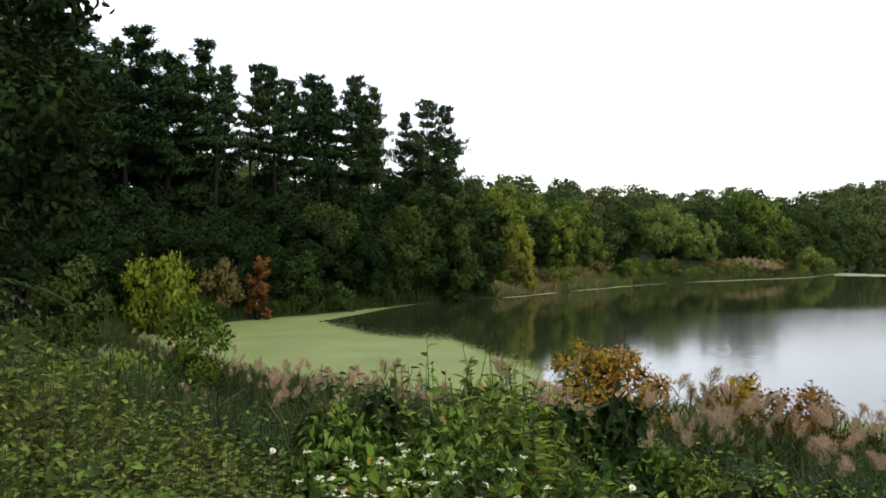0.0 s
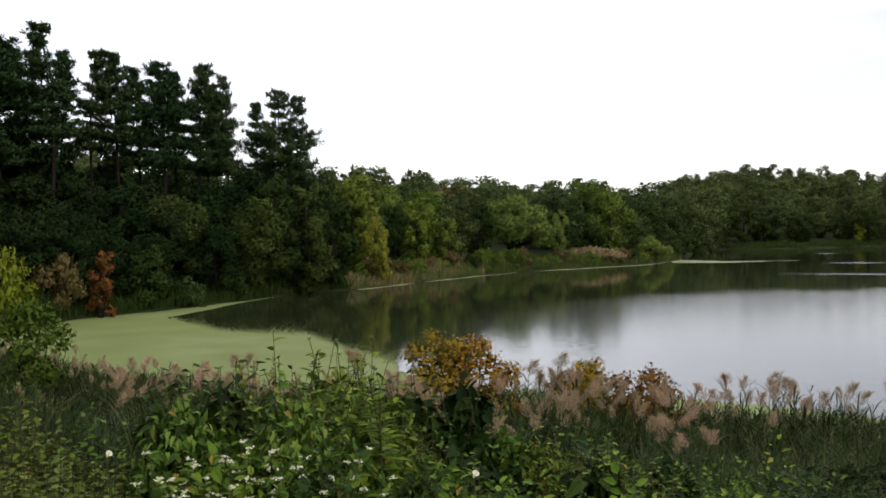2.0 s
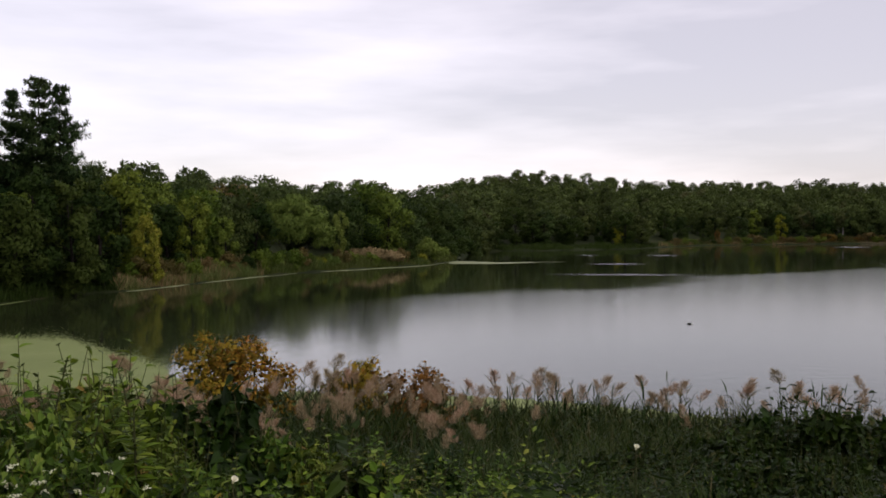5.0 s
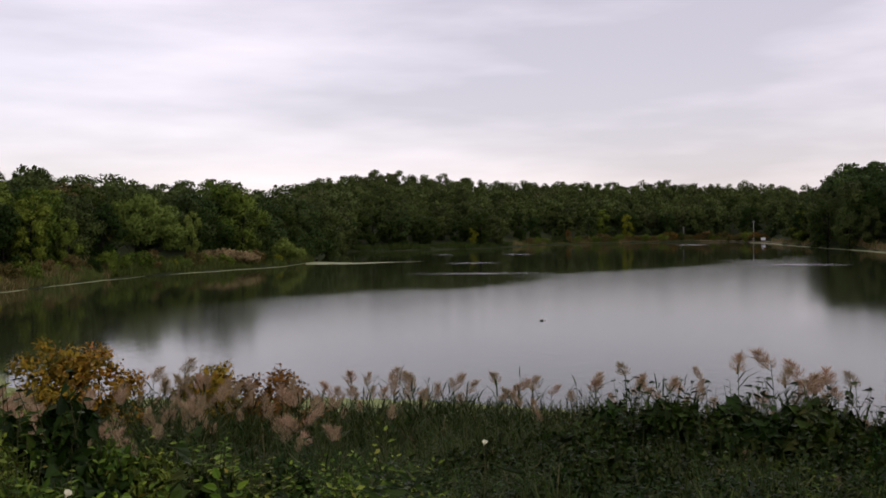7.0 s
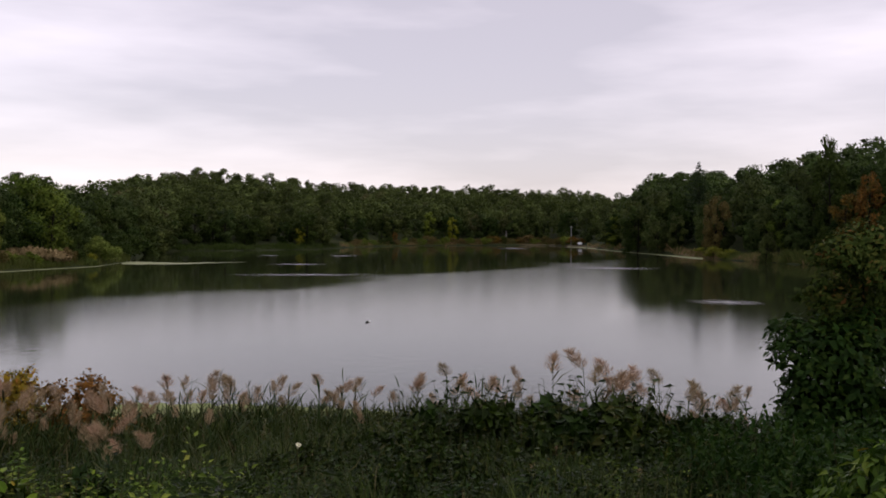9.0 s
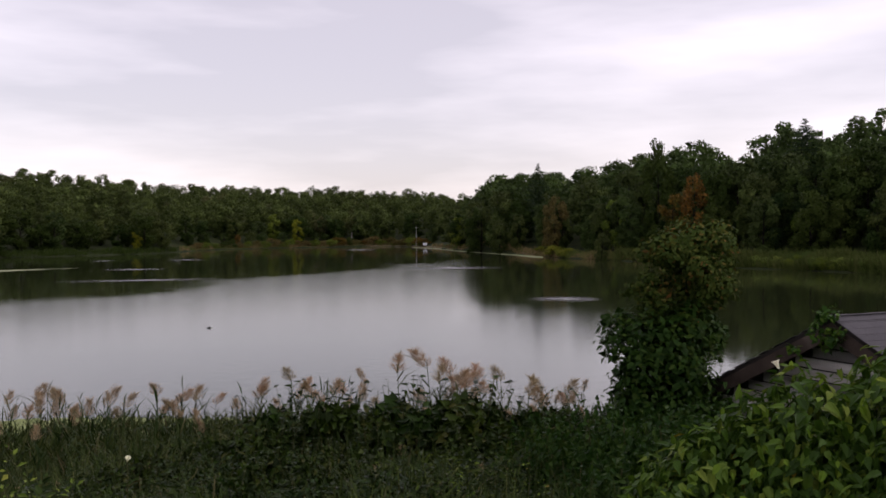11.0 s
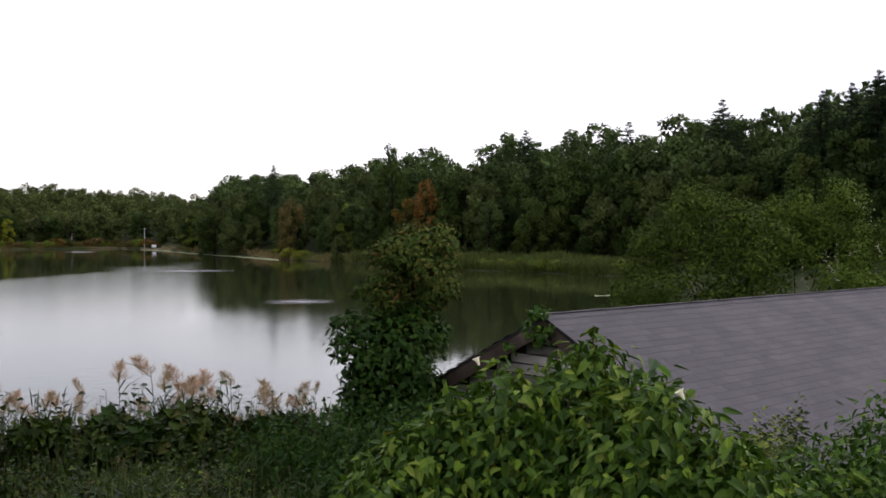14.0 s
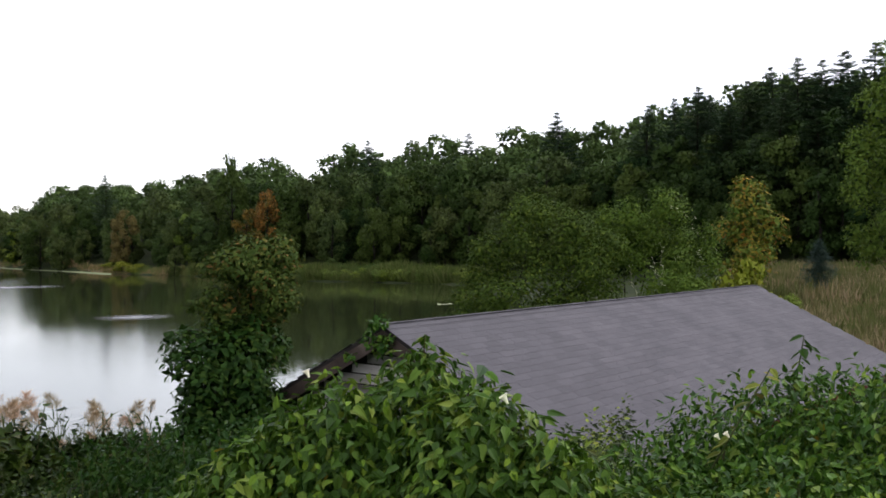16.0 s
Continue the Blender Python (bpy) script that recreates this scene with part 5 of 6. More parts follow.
def reed(i):
    """One reed: stem, arching blades and a feathery drooping plume, 3 m tall."""
    root = new("reed")
    st, lf, pl = Soup(), Soup(), Soup()
    bend = 0.04 + 0.10 * rng.random()
    pts = [(bend * (k / 6) ** 2, 0.02 * math.sin(k), 2.72 * k / 6) for k in range(7)]
    tube(st, pts, np.linspace(0.009, 0.004, 7), 5)
    P, A, N = [], [], []
    for k in range(11):
        t = 0.35 + 0.58 * k / 10
        a = (k % 2) * math.pi + rng.normal() * 0.5
        P.append((bend * t * t, 0, 2.72 * t))
        A.append((math.cos(a) * 0.75, math.sin(a) * 0.75, 0.75 + 0.3 * rng.normal()))
        N.append((-math.cos(a), -math.sin(a), 1))
    sprinkle(lf, np.array(P), np.array(A), np.array(N), 0.42 + 0.2 * rng.random(11), "blade")
    n = 300
    t = rng.random(n) ** 0.85
    nod = 0.06 + 0.10 * rng.random()
    base = np.stack([bend + nod * t ** 1.6, 0 * t, 2.56 + 0.36 * t - 0.05 * t ** 3], 1)
    a = rng.random(n) * 6.283
    fat = 0.095 * np.sin(np.pi * np.clip(t, 0, 1) ** 0.5) + 0.012
    base[:, 0] += np.cos(a) * fat * rng.random(n) + 0.02
    base[:, 1] += np.sin(a) * fat * rng.random(n)
    ax = np.stack([np.cos(a) * 0.5 + 0.30, np.sin(a) * 0.5, 1.0 - 0.5 * rng.random(n)], 1)
    sprinkle(pl, base, ax, ball_dirs(n), 0.07 + 0.09 * rng.random(n), "wisp")
    REED_SHAPES[i] = (np.concatenate(st.v + lf.v), st.f + [tuple(k + st.n for k in q) for q in lf.f], np.concatenate(pl.v), pl.f)
    st.object("stem", M_REED, root)
    lf.object("blade", M_REED, root)
    pl.object("plume", M_PLUME, root, "feathery pinkish brown plume")
    return root


def put_reed(az, d, top, wide=1.0):
    i = int(rng.integers(0, 5))
    x, y = polar(az, d)
    g = max(-0.15, float(ground_z(x, y))) - 0.05
    plant("reed%d" % i, lambda: reed(i), 3.05, az, d, max(1.2, top - g), "tall reed with a drooping brown plume", "reed", "reeds along the near shore", wide, z=g)


# reeds standing out against the water: azimuth, elevation of the tip
for az, el in ((-15.6, -7.4), (-13.7, -7.8), (-25.6, -8.4), (-27.9, -8.3), (-29.6, -8.6), (-32.5, -9.2), (-34.5, -8.6), (-35.5, -9.1), (-36.5, -9.0), (-37.6, -9.5), (-40.1, -8.7), (-42.3, -8.0), (-44.1, -9.4),
               (-45.3, -9.0), (-48.5, -7.4), (-50.8, -6.9), (-52.0, -7.5), (-52.7, -8.5), (-53.6, -8.0), (-55.0, -8.1), (-56.2, -9.0), (-57.4, -8.7), (-58.5, -8.8), (-59.2, -9.6), (-30.4, -9.8), (-39.0, -9.9), (-47.2, -9.8), (-51.5, -9.2)):
    d = 20.5 + rng.normal() * 0.8 - (1.0 if az < -45 else -1.2)
    put_reed(az, d, top_at(az, d, el + 0.25), 1.5)
    for _ in range(int(rng.integers(0, 3)) if az < -25 else 0):
        put_reed(az + 0.55 * rng.normal(), d + 0.5 * rng.normal(), top_at(az, d, el - 0.1 - 0.9 * rng.random()), 1.45)


def reed_crowd(spots, label):
    """The reeds that stand too close to be told apart: azimuth, distance, height of the tip."""
    green, plume = Soup(), Soup()
    for az, d, top in spots:
        v, f, pv, pf = REED_SHAPES[int(rng.choice(list(REED_SHAPES)))]
        x, y = polar(az, d)
        g = max(-0.15, float(ground_z(x, y))) - 0.05
        k, a = max(1.2, top - g) / 3.05, rng.random() * 6.283
        m = np.array(((math.cos(a), -math.sin(a), 0), (math.sin(a), math.cos(a), 0), (0, 0, 1))) * k
        green.add(v @ m.T + np.array((x, y, g)), f)
        if rng.random() < (0.6 if az > -26 else 0.22):
            plume.add(pv @ m.T + np.array((x, y, g)), pf)
    root = new("reed_stand")
    tagged(green.object("blades", M_REED, root), kind="stuff")
    tagged(plume.object("plumes", M_PLUME, root, "feathery pinkish brown plumes"), kind="stuff")
    tagged(root, label, "reeds", kind="stuff")


spots = []
for k in range(520):
    az = -27 + 46 * rng.random() if k < 320 else -60 + 34 * rng.random()
    d = float(shore_near(az)) - 9 + 9 * rng.random()
    spots.append((az, d, max(-0.1, float(ground_z(*polar(az, d)))) + 1.7 + 0.8 * rng.random() + (0.25 if k >= 320 else 0.0)))
reed_crowd(spots, "crowded green reeds with brown plumes along the near shore")
for k in range(22):
    az = -62 + 36 * rng.random()
    d = 11.5 + 4.5 * rng.random()
    x, y = polar(az, d)
    put_reed(az, d, float(ground_z(x, y)) + float(canopy(az, d)) + 0.1 + 0.2 * rng.random(), 1.3)


# plumes crowding above the weeds: on the rusty stretch before the open water and, sparser, before the duckweed
for k in range(40):
    az0 = -25 + 20 * rng.random() if k < 26 else -5 + 21 * rng.random()
    rise = rng.random()
    for _ in range(int(rng.integers(2, 6))):
        az = az0 + 0.8 * rng.normal()
        q = min(1.0, max(0.0, rise + 0.12 * rng.normal()))
        el = (-12.0 + 3.9 * q) if k < 26 else (-9.8 + 3.0 * q)
        d = (11.5 + 9.0 * q) if k < 26 else (16.5 + 6.0 * q)
        put_reed(az, d, top_at(az, d, el), 1.2)


# mounds of weeds on the bank
def weed_mound(mat, h, r, shoots, per, leaf, shape, lift=0.7):
    """A clump of leafy shoots, tallest in the middle."""
    root = new("weed_clump")
    st, lf = Soup(), Soup()
    P, A, N, S = [], [], [], []
    for i in range(shoots):
        rho = math.sqrt((i + 0.5) / shoots)
        a = i * 2.399
        foot = np.array((math.cos(a), math.sin(a), 0)) * r * rho * 0.7
        tall = h * (1 - 0.55 * rho ** 2) * (0.72 + 0.36 * rng.random())
        tip = foot + np.array((math.cos(a) * r * rho * 0.35 + 0.05 * rng.normal(), math.sin(a) * r * rho * 0.35 + 0.05 * rng.normal(), tall))
        tube(st, [foot + np.array((0, 0, -0.1)), foot * 0.5 + tip * 0.5 + np.array((0, 0, 0.03)), tip], [0.006, 0.005, 0.002], 4)
        for k in range(per):
            t = 0.30 + 0.70 * (k + rng.random()) / per
            b = k * 2.4 + rng.normal() * 0.4
            P.append(foot + (tip - foot) * t)
            A.append((math.cos(b), math.sin(b), lift * (1.7 * t ** 2 - 1.35) + 0.3 * rng.normal()))
            N.append((0.45 * math.cos(b) + 0.35 * rng.normal(), 0.45 * math.sin(b) + 0.35 * rng.normal(), 1.0))
            S.append(leaf * (1.12 - 0.62 * t ** 3) * (0.75 + 0.5 * rng.random()))
    P, A, N = np.array(P), np.array(A), np.array(N)
    sprinkle(lf, P, A, N, np.array(S), shape)
    tagged(st.object("stem", M_TWIG, root), kind="stuff")
    lf.object("foliage", mat, root)
    return root


def vine_mound(mat, h, r, leaves, leaf, shape):
    """Vines hanging in overlapping leaves over a hidden heap, with a few free shoots."""
    root = new("vine_mound")
    st, lf = Soup(), Soup()
    ls = [(np.array((0, 0, 0.1)), (r * 0.85, r * 0.85, h * 0.85))]
    for i in range(11):
        a, q = i * 2.399, math.sqrt((i + 0.5) / 11)
        rr = r * (0.24 + 0.16 * rng.random())
        ls.append((np.array((math.cos(a) * r * q * 0.75, math.sin(a) * r * q * 0.75, h * (0.86 - 0.62 * q * q) * (0.8 + 0.3 * rng.random()))), (rr, rr, rr * 0.8)))
    ls = stretch_to(ls, h)
    c, w = np.array([l[0] for l in ls]), np.array([l[1] for l in ls])
    k = rng.choice(len(ls), size=leaves, p=(w[:, 0] * w[:, 2]) / np.sum(w[:, 0] * w[:, 2]))
    u = ball_dirs(leaves)
    u[:, 2] = np.abs(u[:, 2]) - 0.15
    p = c[k] + w[k] * u * (1 - 0.30 * rng.random((leaves, 1)) ** 2)
    nrm = unit(u / w[k])
    n = nrm + 0.45 * ball_dirs(leaves) + np.array((0, 0, 0.4))
    a = np.array((0, 0, -0.7)) + 0.6 * nrm + 0.6 * ball_dirs(leaves)
    sprinkle(lf, p, a, n, leaf * (0.6 + 0.7 * rng.random(leaves)), shape)
    m = leaves // 2
    k = rng.integers(0, len(ls), m)
    u = ball_dirs(m)
    sprinkle(lf, c[k] + w[k] * u * 0.72, ball_dirs(m), u, leaf * 1.3, shape)
    for i in range(7):
        b = rng.random() * 6.283
        q = np.array((math.cos(b) * r * 0.5 * rng.random(), math.sin(b) * r * 0.5 * rng.random(), h * 0.8))
        tip = q + np.array((0.12 * rng.normal(), 0.12 * rng.normal(), h * (0.18 + 0.16 * rng.random())))
        tube(st, [(q[0], q[1], 0.0), q, tip], [0.006, 0.005, 0.002], 4)
        pts = q + (tip - q) * np.linspace(0.1, 1, 6)[:, None]
        sprinkle(lf, pts, ball_dirs(6) * np.array((1, 1, 0.4)), np.array((0, 0, 1.0)) + 0.4 * ball_dirs(6), leaf * 0.8, shape)
    tagged(st.object("stem", M_TWIG, root), kind="stuff")
    lf.object("foliage", mat, root)
    return root


def grass_blades(soup, az, d, top, blades, spread=0.22):
    """A tuft of long thin arching blades."""
    x, y = polar(az, d)
    g = float(ground_z(x, y)) - 0.03
    h = max(0.35, top - g)
    a = np.arange(blades) * 2.399 + rng.normal(size=blades) * 0.5
    out_ = np.stack([np.cos(a), np.sin(a), 0 * a], 1)
    side = np.stack([-np.sin(a), np.cos(a), 0 * a], 1)
    foot = np.array((x, y, g)) + out_ * (spread * rng.random(blades))[:, None] + side * 0.08 * rng.normal(size=(blades, 1))
    ln, reach = h * (0.55 + 0.60 * rng.random(blades)), 0.10 + 0.5 * rng.random(blades) ** 1.4
    fall, w = 0.12 + 0.5 * reach, 0.003 + 0.005 * rng.random(blades)
    v = []
    for t, k in ((0.3, 1.0), (0.65, 1.0), (0.85, 0.7), (1.0, 0.05)):
        c = foot + out_ * (reach * ln * t ** 1.8)[:, None] + np.array((0, 0, 1.0)) * (ln * (t - fall * t ** 3))[:, None]
        v += [c - side * (w * k)[:, None], c + side * (w * k)[:, None]]
    v = np.stack(v, 1)
    f = [tuple(8 * i + k for k in q) for i in range(blades) for q in ((0, 1, 3, 2), (2, 3, 5, 4), (4, 5, 7, 6))]
    soup.add(v.reshape(-1, 3), f)


MOUNDS = {
    "pale": [lambda i=i: weed_mound(M_WEED_PALE, 1.4, 0.5, (44, 48, 52)[i], 24, (0.092, 0.08, 0.10)[i], "leaf") for i in range(3)],
    "mid": [lambda i=i: weed_mound(M_WEED, 1.4, 0.5, (40, 46, 50)[i], 22, (0.09, 0.08, 0.10)[i], ("leaf", "lance", "leaf")[i]) for i in range(3)],
    "broad_leaved": [lambda i=i: weed_mound(M_FRESH, 1.4, 0.5, (17, 20)[i], 20, (0.145, 0.12)[i], "folded", 0.9) for i in range(2)],
    "vine": [lambda i=i: vine_mound(M_WEED_DARK, 1.4, 0.8, (2000, 2400)[i], (0.095, 0.08)[i], ("heart", "arrow")[i]) for i in range(2)],
}
RADIUS = {"pale": 0.5, "mid": 0.5, "broad_leaved": 0.5, "vine": 0.8}
WORDS = {"pale": ("pale yellow-green leafy weed clump on the bank", "weed"), "mid": ("mid-green leafy weed clump on the bank", "weed"), "broad_leaved": ("fresh green broad-leaved weed clump on the bank", "weed"),
         "vine": ("mound of dark green vines on the bank", "vines")}


def put_mound(kind, az, d, top, r, mat=None):
    i = int(rng.integers(0, len(MOUNDS[kind])))
    g = float(ground_z(*polar(az, d)))
    h = max(0.35, top - g)
    label, category = WORDS[kind]
    wide = min(1.5, max(0.8, 1.4 * r / (RADIUS[kind] * h)))
    plant(kind + str(i), MOUNDS[kind][i], 1.4, az, d, h, label, category, kind.replace("_", " ") + " clumps on the bank", wide, mat, g - 0.03)


# the crest that the clumps reach: azimuth and elevation at 6.3 m
BROW = np.array([(-30, -14.6), (-26, -14.2), (-20, -13.6), (-14, -13.2), (-9, -11.8), (-5, -9.2), (0, -7.8), (4, -9.0), (8, -11.4), (12, -12.0), (16, -9.4), (19.8, -6.8), (23.3, -5.8), (30, -5.4)], float)


def brow_top(az, d):
    z = top_at(az, 6.3, float(np.interp(az, BROW[:, 0], BROW[:, 1])))
    return z + 0.26 - (0.20 * (6.3 - d) if d < 6.3 else 0.42 * (d - 6.3))


for k in range(95):
    az, d = 11.5 + 17.5 * rng.random(), 4.5 + 2.6 * rng.random()
    put_mound("pale" if rng.random() < 0.85 else "mid", az, d, brow_top(az, d) + 0.10 * rng.normal() - 0.05, 0.28 + 0.22 * rng.random())
for k in range(150):
    az, d = -29 + 41 * rng.random(), 4.4 + 4.4 * rng.random()
    kind = pick((0.45, "mid"), (0.30, "vine"), (0.14, "broad_leaved"), (0.11, "pale"))
    if -7 < az < 6 and d > 5.4 and rng.random() < 0.5:
        kind = "broad_leaved"
    put_mound(kind, az, d, brow_top(az, d) + 0.10 * rng.normal() - 0.06, 0.26 + 0.26 * rng.random(), M_WEED if kind == "vine" and az > -20 and rng.random() < 0.5 else None)
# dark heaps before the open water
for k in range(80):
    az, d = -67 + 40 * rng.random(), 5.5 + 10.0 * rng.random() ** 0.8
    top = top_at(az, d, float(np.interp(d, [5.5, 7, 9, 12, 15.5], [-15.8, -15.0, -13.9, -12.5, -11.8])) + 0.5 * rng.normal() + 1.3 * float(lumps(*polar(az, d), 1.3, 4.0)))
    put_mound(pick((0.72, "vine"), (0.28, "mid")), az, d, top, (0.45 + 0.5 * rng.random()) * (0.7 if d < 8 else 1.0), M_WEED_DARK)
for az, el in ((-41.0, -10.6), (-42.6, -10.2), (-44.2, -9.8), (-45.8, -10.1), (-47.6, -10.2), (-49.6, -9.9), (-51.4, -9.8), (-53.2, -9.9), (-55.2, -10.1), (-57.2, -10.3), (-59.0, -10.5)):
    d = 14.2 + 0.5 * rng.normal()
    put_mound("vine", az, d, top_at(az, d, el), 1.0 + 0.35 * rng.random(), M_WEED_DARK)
long_grass, dry_grass, back_grass = Soup(), Soup(), Soup()
for k in range(90):
    az, d = -60 + 20 * rng.random(), 13.0 + 2.6 * rng.random()
    grass_blades(long_grass, az, d, top_at(az, d, -10.1 + 0.4 * rng.normal()), int(rng.integers(30, 60)))
for k in range(800):
    az, d = -70 + 46 * rng.random(), 5.5 + 11.0 * rng.random()
    top = top_at(az, d, float(np.interp(d, [5.5, 7, 9, 12, 16.5], [-15.6, -14.4, -13.3, -11.9, -10.9])) + 0.4 * rng.normal() + 1.3 * float(lumps(*polar(az, d), 1.3, 4.0)))
    grass_blades(dry_grass if rng.random() < 0.10 else long_grass, az, d, top, int(rng.integers(26, 60)))
for k in range(420):
    az, d = -26 + 46 * rng.random(), 9.5 + 8.5 * rng.random()
    grass_blades(back_grass, az, d, float(ground_z(*polar(az, d))) + 1.0 + 0.7 * rng.random(), int(rng.integers(30, 60)))
tagged(long_grass.object("long_grass", M_REED), "long arching green grass among dark vines", "grass", kind="stuff")
tagged(dry_grass.object("long_grass", M_MARSH), "pale bent grass among dark vines", "grass", kind="stuff")
tagged(back_grass.object("long_grass", M_REED), "dark green grass between weeds and reeds", "grass", kind="stuff")


# shrubs among the reeds
def small_shrub(name, mat, label, az, d, top, width, leaves=3600, leaf=0.11):
    x, y = polar(az, d)
    g = max(0.0, float(ground_z(x, y)))
    h = top - g
    ob = shrub(name, mat, h, width, 11, leaves, leaf, "leaf", 0.0)
    ob.location = (x, y, g - 0.1)
    tagged(ob, label, "shrub")


small_shrub("amber_shrub", M_AMBER, "amber and gold autumn shrub among the reeds", -8.6, 22.4, 3.75, 2.4, 5200, 0.085)
small_shrub("amber_shrub", M_AMBER, "amber autumn shrub among the reeds", -11.2, 22.0, 3.6, 2.2, 4600, 0.085)
small_shrub("amber_shrub", M_AMBER, "orange autumn shrub among the reeds", -17.6, 22.6, 3.05, 2.0, 4600, 0.085)
small_shrub("rust_shrub", M_RUST, "rusty orange shrub among the reeds", -20.8, 22.6, 2.85, 2.6, 5200, 0.085)
small_shrub("green_shrub", M_OLIVE, "green shrub with yellowing leaves at the water", 14.8, 29.6, 4.35, 2.7, 4600, 0.11)
small_shrub("rust_shrub", M_RUST, "slim rust-coloured shrub at the waterline", 11.3, 72.5, 4.9, 2.1, 1300, 0.2)
small_shrub("green_shrub", M_BROAD, "low green shrub on the bank", 20.5, 26, 3.3, 3.5, 2600, 0.15)
small_shrub("green_shrub", M_DEEP, "dark shrub on the bank", 24, 30, 4.1, 4.0, 2600, 0.16)


def sumac(az, d, h):
    """Shrub with long feathered leaves."""
    root = new("sumac_shrub")
    st, lf = Soup(), Soup()
    P, A, N = [], [], []
    for s in range(9):
        a0 = s * 2.4
        tip = np.array((math.cos(a0) * 0.8 * rng.random(), math.sin(a0) * 0.8 * rng.random(), h * (0.55 + 0.45 * rng.random())))
        tube(st, limb_path((0.1 * rng.normal(), 0.1 * rng.normal(), -0.1), tip, 0.1), np.linspace(0.025, 0.01, 5), 5)
        for f in range(9):
            a = f * 0.7 + rng.random()
            ln = 0.75 + 0.3 * rng.random()
            out = np.array((math.cos(a), math.sin(a), 0.35))
            line = [tip + out * ln * t + np.array((0, 0, -0.55 * ln * t * t)) for t in np.linspace(0, 1, 5)]
            tube(st, line, np.linspace(0.006, 0.002, 5), 4)
            for t in np.linspace(0.2, 1, 11):
                c = tip + out * ln * t + np.array((0, 0, -0.55 * ln * t * t))
                for sd in (-1, 1):
                    P.append(c)
                    A.append((math.cos(a) * 0.45 - math.sin(a) * sd, math.sin(a) * 0.45 + math.cos(a) * sd, -0.25))
                    N.append((0.2 * rng.normal(), 0.2 * rng.normal(), 1))
    sprinkle(lf, np.array(P), np.array(A), np.array(N), 0.13 + 0.07 * rng.random(len(P)), "lance")
    st.object("stem", M_TWIG, root)
    lf.object("foliage", M_DEEP, root)
    x, y = polar(az, d)
    root.location = (x, y, float(ground_z(x, y)))
    tagged(root, "dark shrub with long feathered leaves", "shrub")


sumac(28.6, 10.5, 3.3)
sumac(27.2, 13.0, 2.8)
sumac(31.0, 9.0, 3.2)


def tall_weed(az, d, top, mat=None, leaf=0.17, count=54):
    """Upright weed: ribbed stem with alternate long leaves."""
    root = new("tall_weed")
    st, lf = Soup(), Soup()
    x, y = polar(az, d)
    g = float(ground_z(x, y))
    h = top - g
    bend = rng.normal(size=2) * 0.08
    path = [(bend[0] * t * t, bend[1] * t * t, h * t) for t in np.linspace(-0.05, 1, 7)]
    tube(st, path, np.linspace(0.012, 0.004, 7), 6)
    P, A, N = [], [], []
    for k in range(count):
        t = 0.22 + 0.78 * k / count
        a = k * 2.399
        P.append((bend[0] * t * t, bend[1] * t * t, h * t))
        A.append((math.cos(a), math.sin(a), 0.25 - 0.5 * rng.random() + 0.5 * t ** 6))
        N.append((-0.2 * math.cos(a), -0.2 * math.sin(a), 1))
    sprinkle(lf, np.array(P), np.array(A), np.array(N), leaf * (1.15 - 0.75 * np.linspace(0, 1, count) ** 2) * (0.8 + 0.4 * rng.random(count)), "leaf")
    st.object("stem", M_TWIG, root)
    lf.object("foliage", mat or M_WEED, root)
    root.location = (x, y, g)
    tagged(root, "upright green weed with broad leaves", "weed", "tall weeds on the bank")


for az, d, el in ((0.3, 6.0, -6.8), (-4.4, 6.2, -7.4), (-6.0, 5.3, -8.2), (-5.3, 5.1, -9.6), (-2.4, 6.4, -8.6), (2.5, 6.6, -9.4), (-14, 7.2, -11.4), (-18, 7.6, -11.8)):
    tall_weed(az, d, top_at(az, d, el), M_FRESH, 0.15, 80)


def white_flowers(az, d, top):
    """Bushy weed with flat heads of small white flowers."""
    root = new("flowering_weed")
    lf, fl = Soup(), Soup()
    x, y = polar(az, d)
    g = float(ground_z(x, y))
    h = top - g
    P, A, N, F = [], [], [], []
    for s in range(13):
        a = s * 2.4
        tip = np.array((math.cos(a) * 0.30 * math.sqrt(s / 13), math.sin(a) * 0.30 * math.sqrt(s / 13), h * (0.82 + 0.2 * rng.random())))
        st = Soup()
        tube(st, limb_path((0.03 * rng.normal(), 0.03 * rng.normal(), -0.05), tip, 0.1), np.linspace(0.006, 0.002, 5), 4)
        st.object("stem", M_TWIG, root)
        for k in range(14):
            t = 0.4 + 0.6 * rng.random()
            P.append(tip * np.array((t, t, t)))
            A.append(ball_dirs(1)[0] * np.array((1, 1, 0.4)))
            N.append((0.3 * rng.normal(), 0.3 * rng.normal(), 1))
        if rng.random() < 0.5:
            for k in range(8):
                F.append(tip + np.array((0.010 * rng.normal(), 0.010 * rng.normal(), 0.012 * rng.random())))
    sprinkle(lf, np.array(P), np.array(A), np.array(N), 0.055 + 0.04 * rng.random(len(P)), "leaf")
    F = np.array(F if F else [tip])
    sprinkle(fl, np.repeat(F, 3, 0), ball_dirs(3 * len(F)) * np.array((1, 1, 0.4)), np.array((0, 0, 1.0)) + 0.3 * ball_dirs(3 * len(F)), 0.013, "card")
    lf.object("foliage", M_FRESH, root)
    tagged(fl.object("flower_head", M_PETAL, root, "flat heads of tiny white flowers"), kind="stuff")
    root.location = (x, y, g)
    tagged(root, "bushy weed topped with small white flower heads", "wildflower", "white wildflowers")


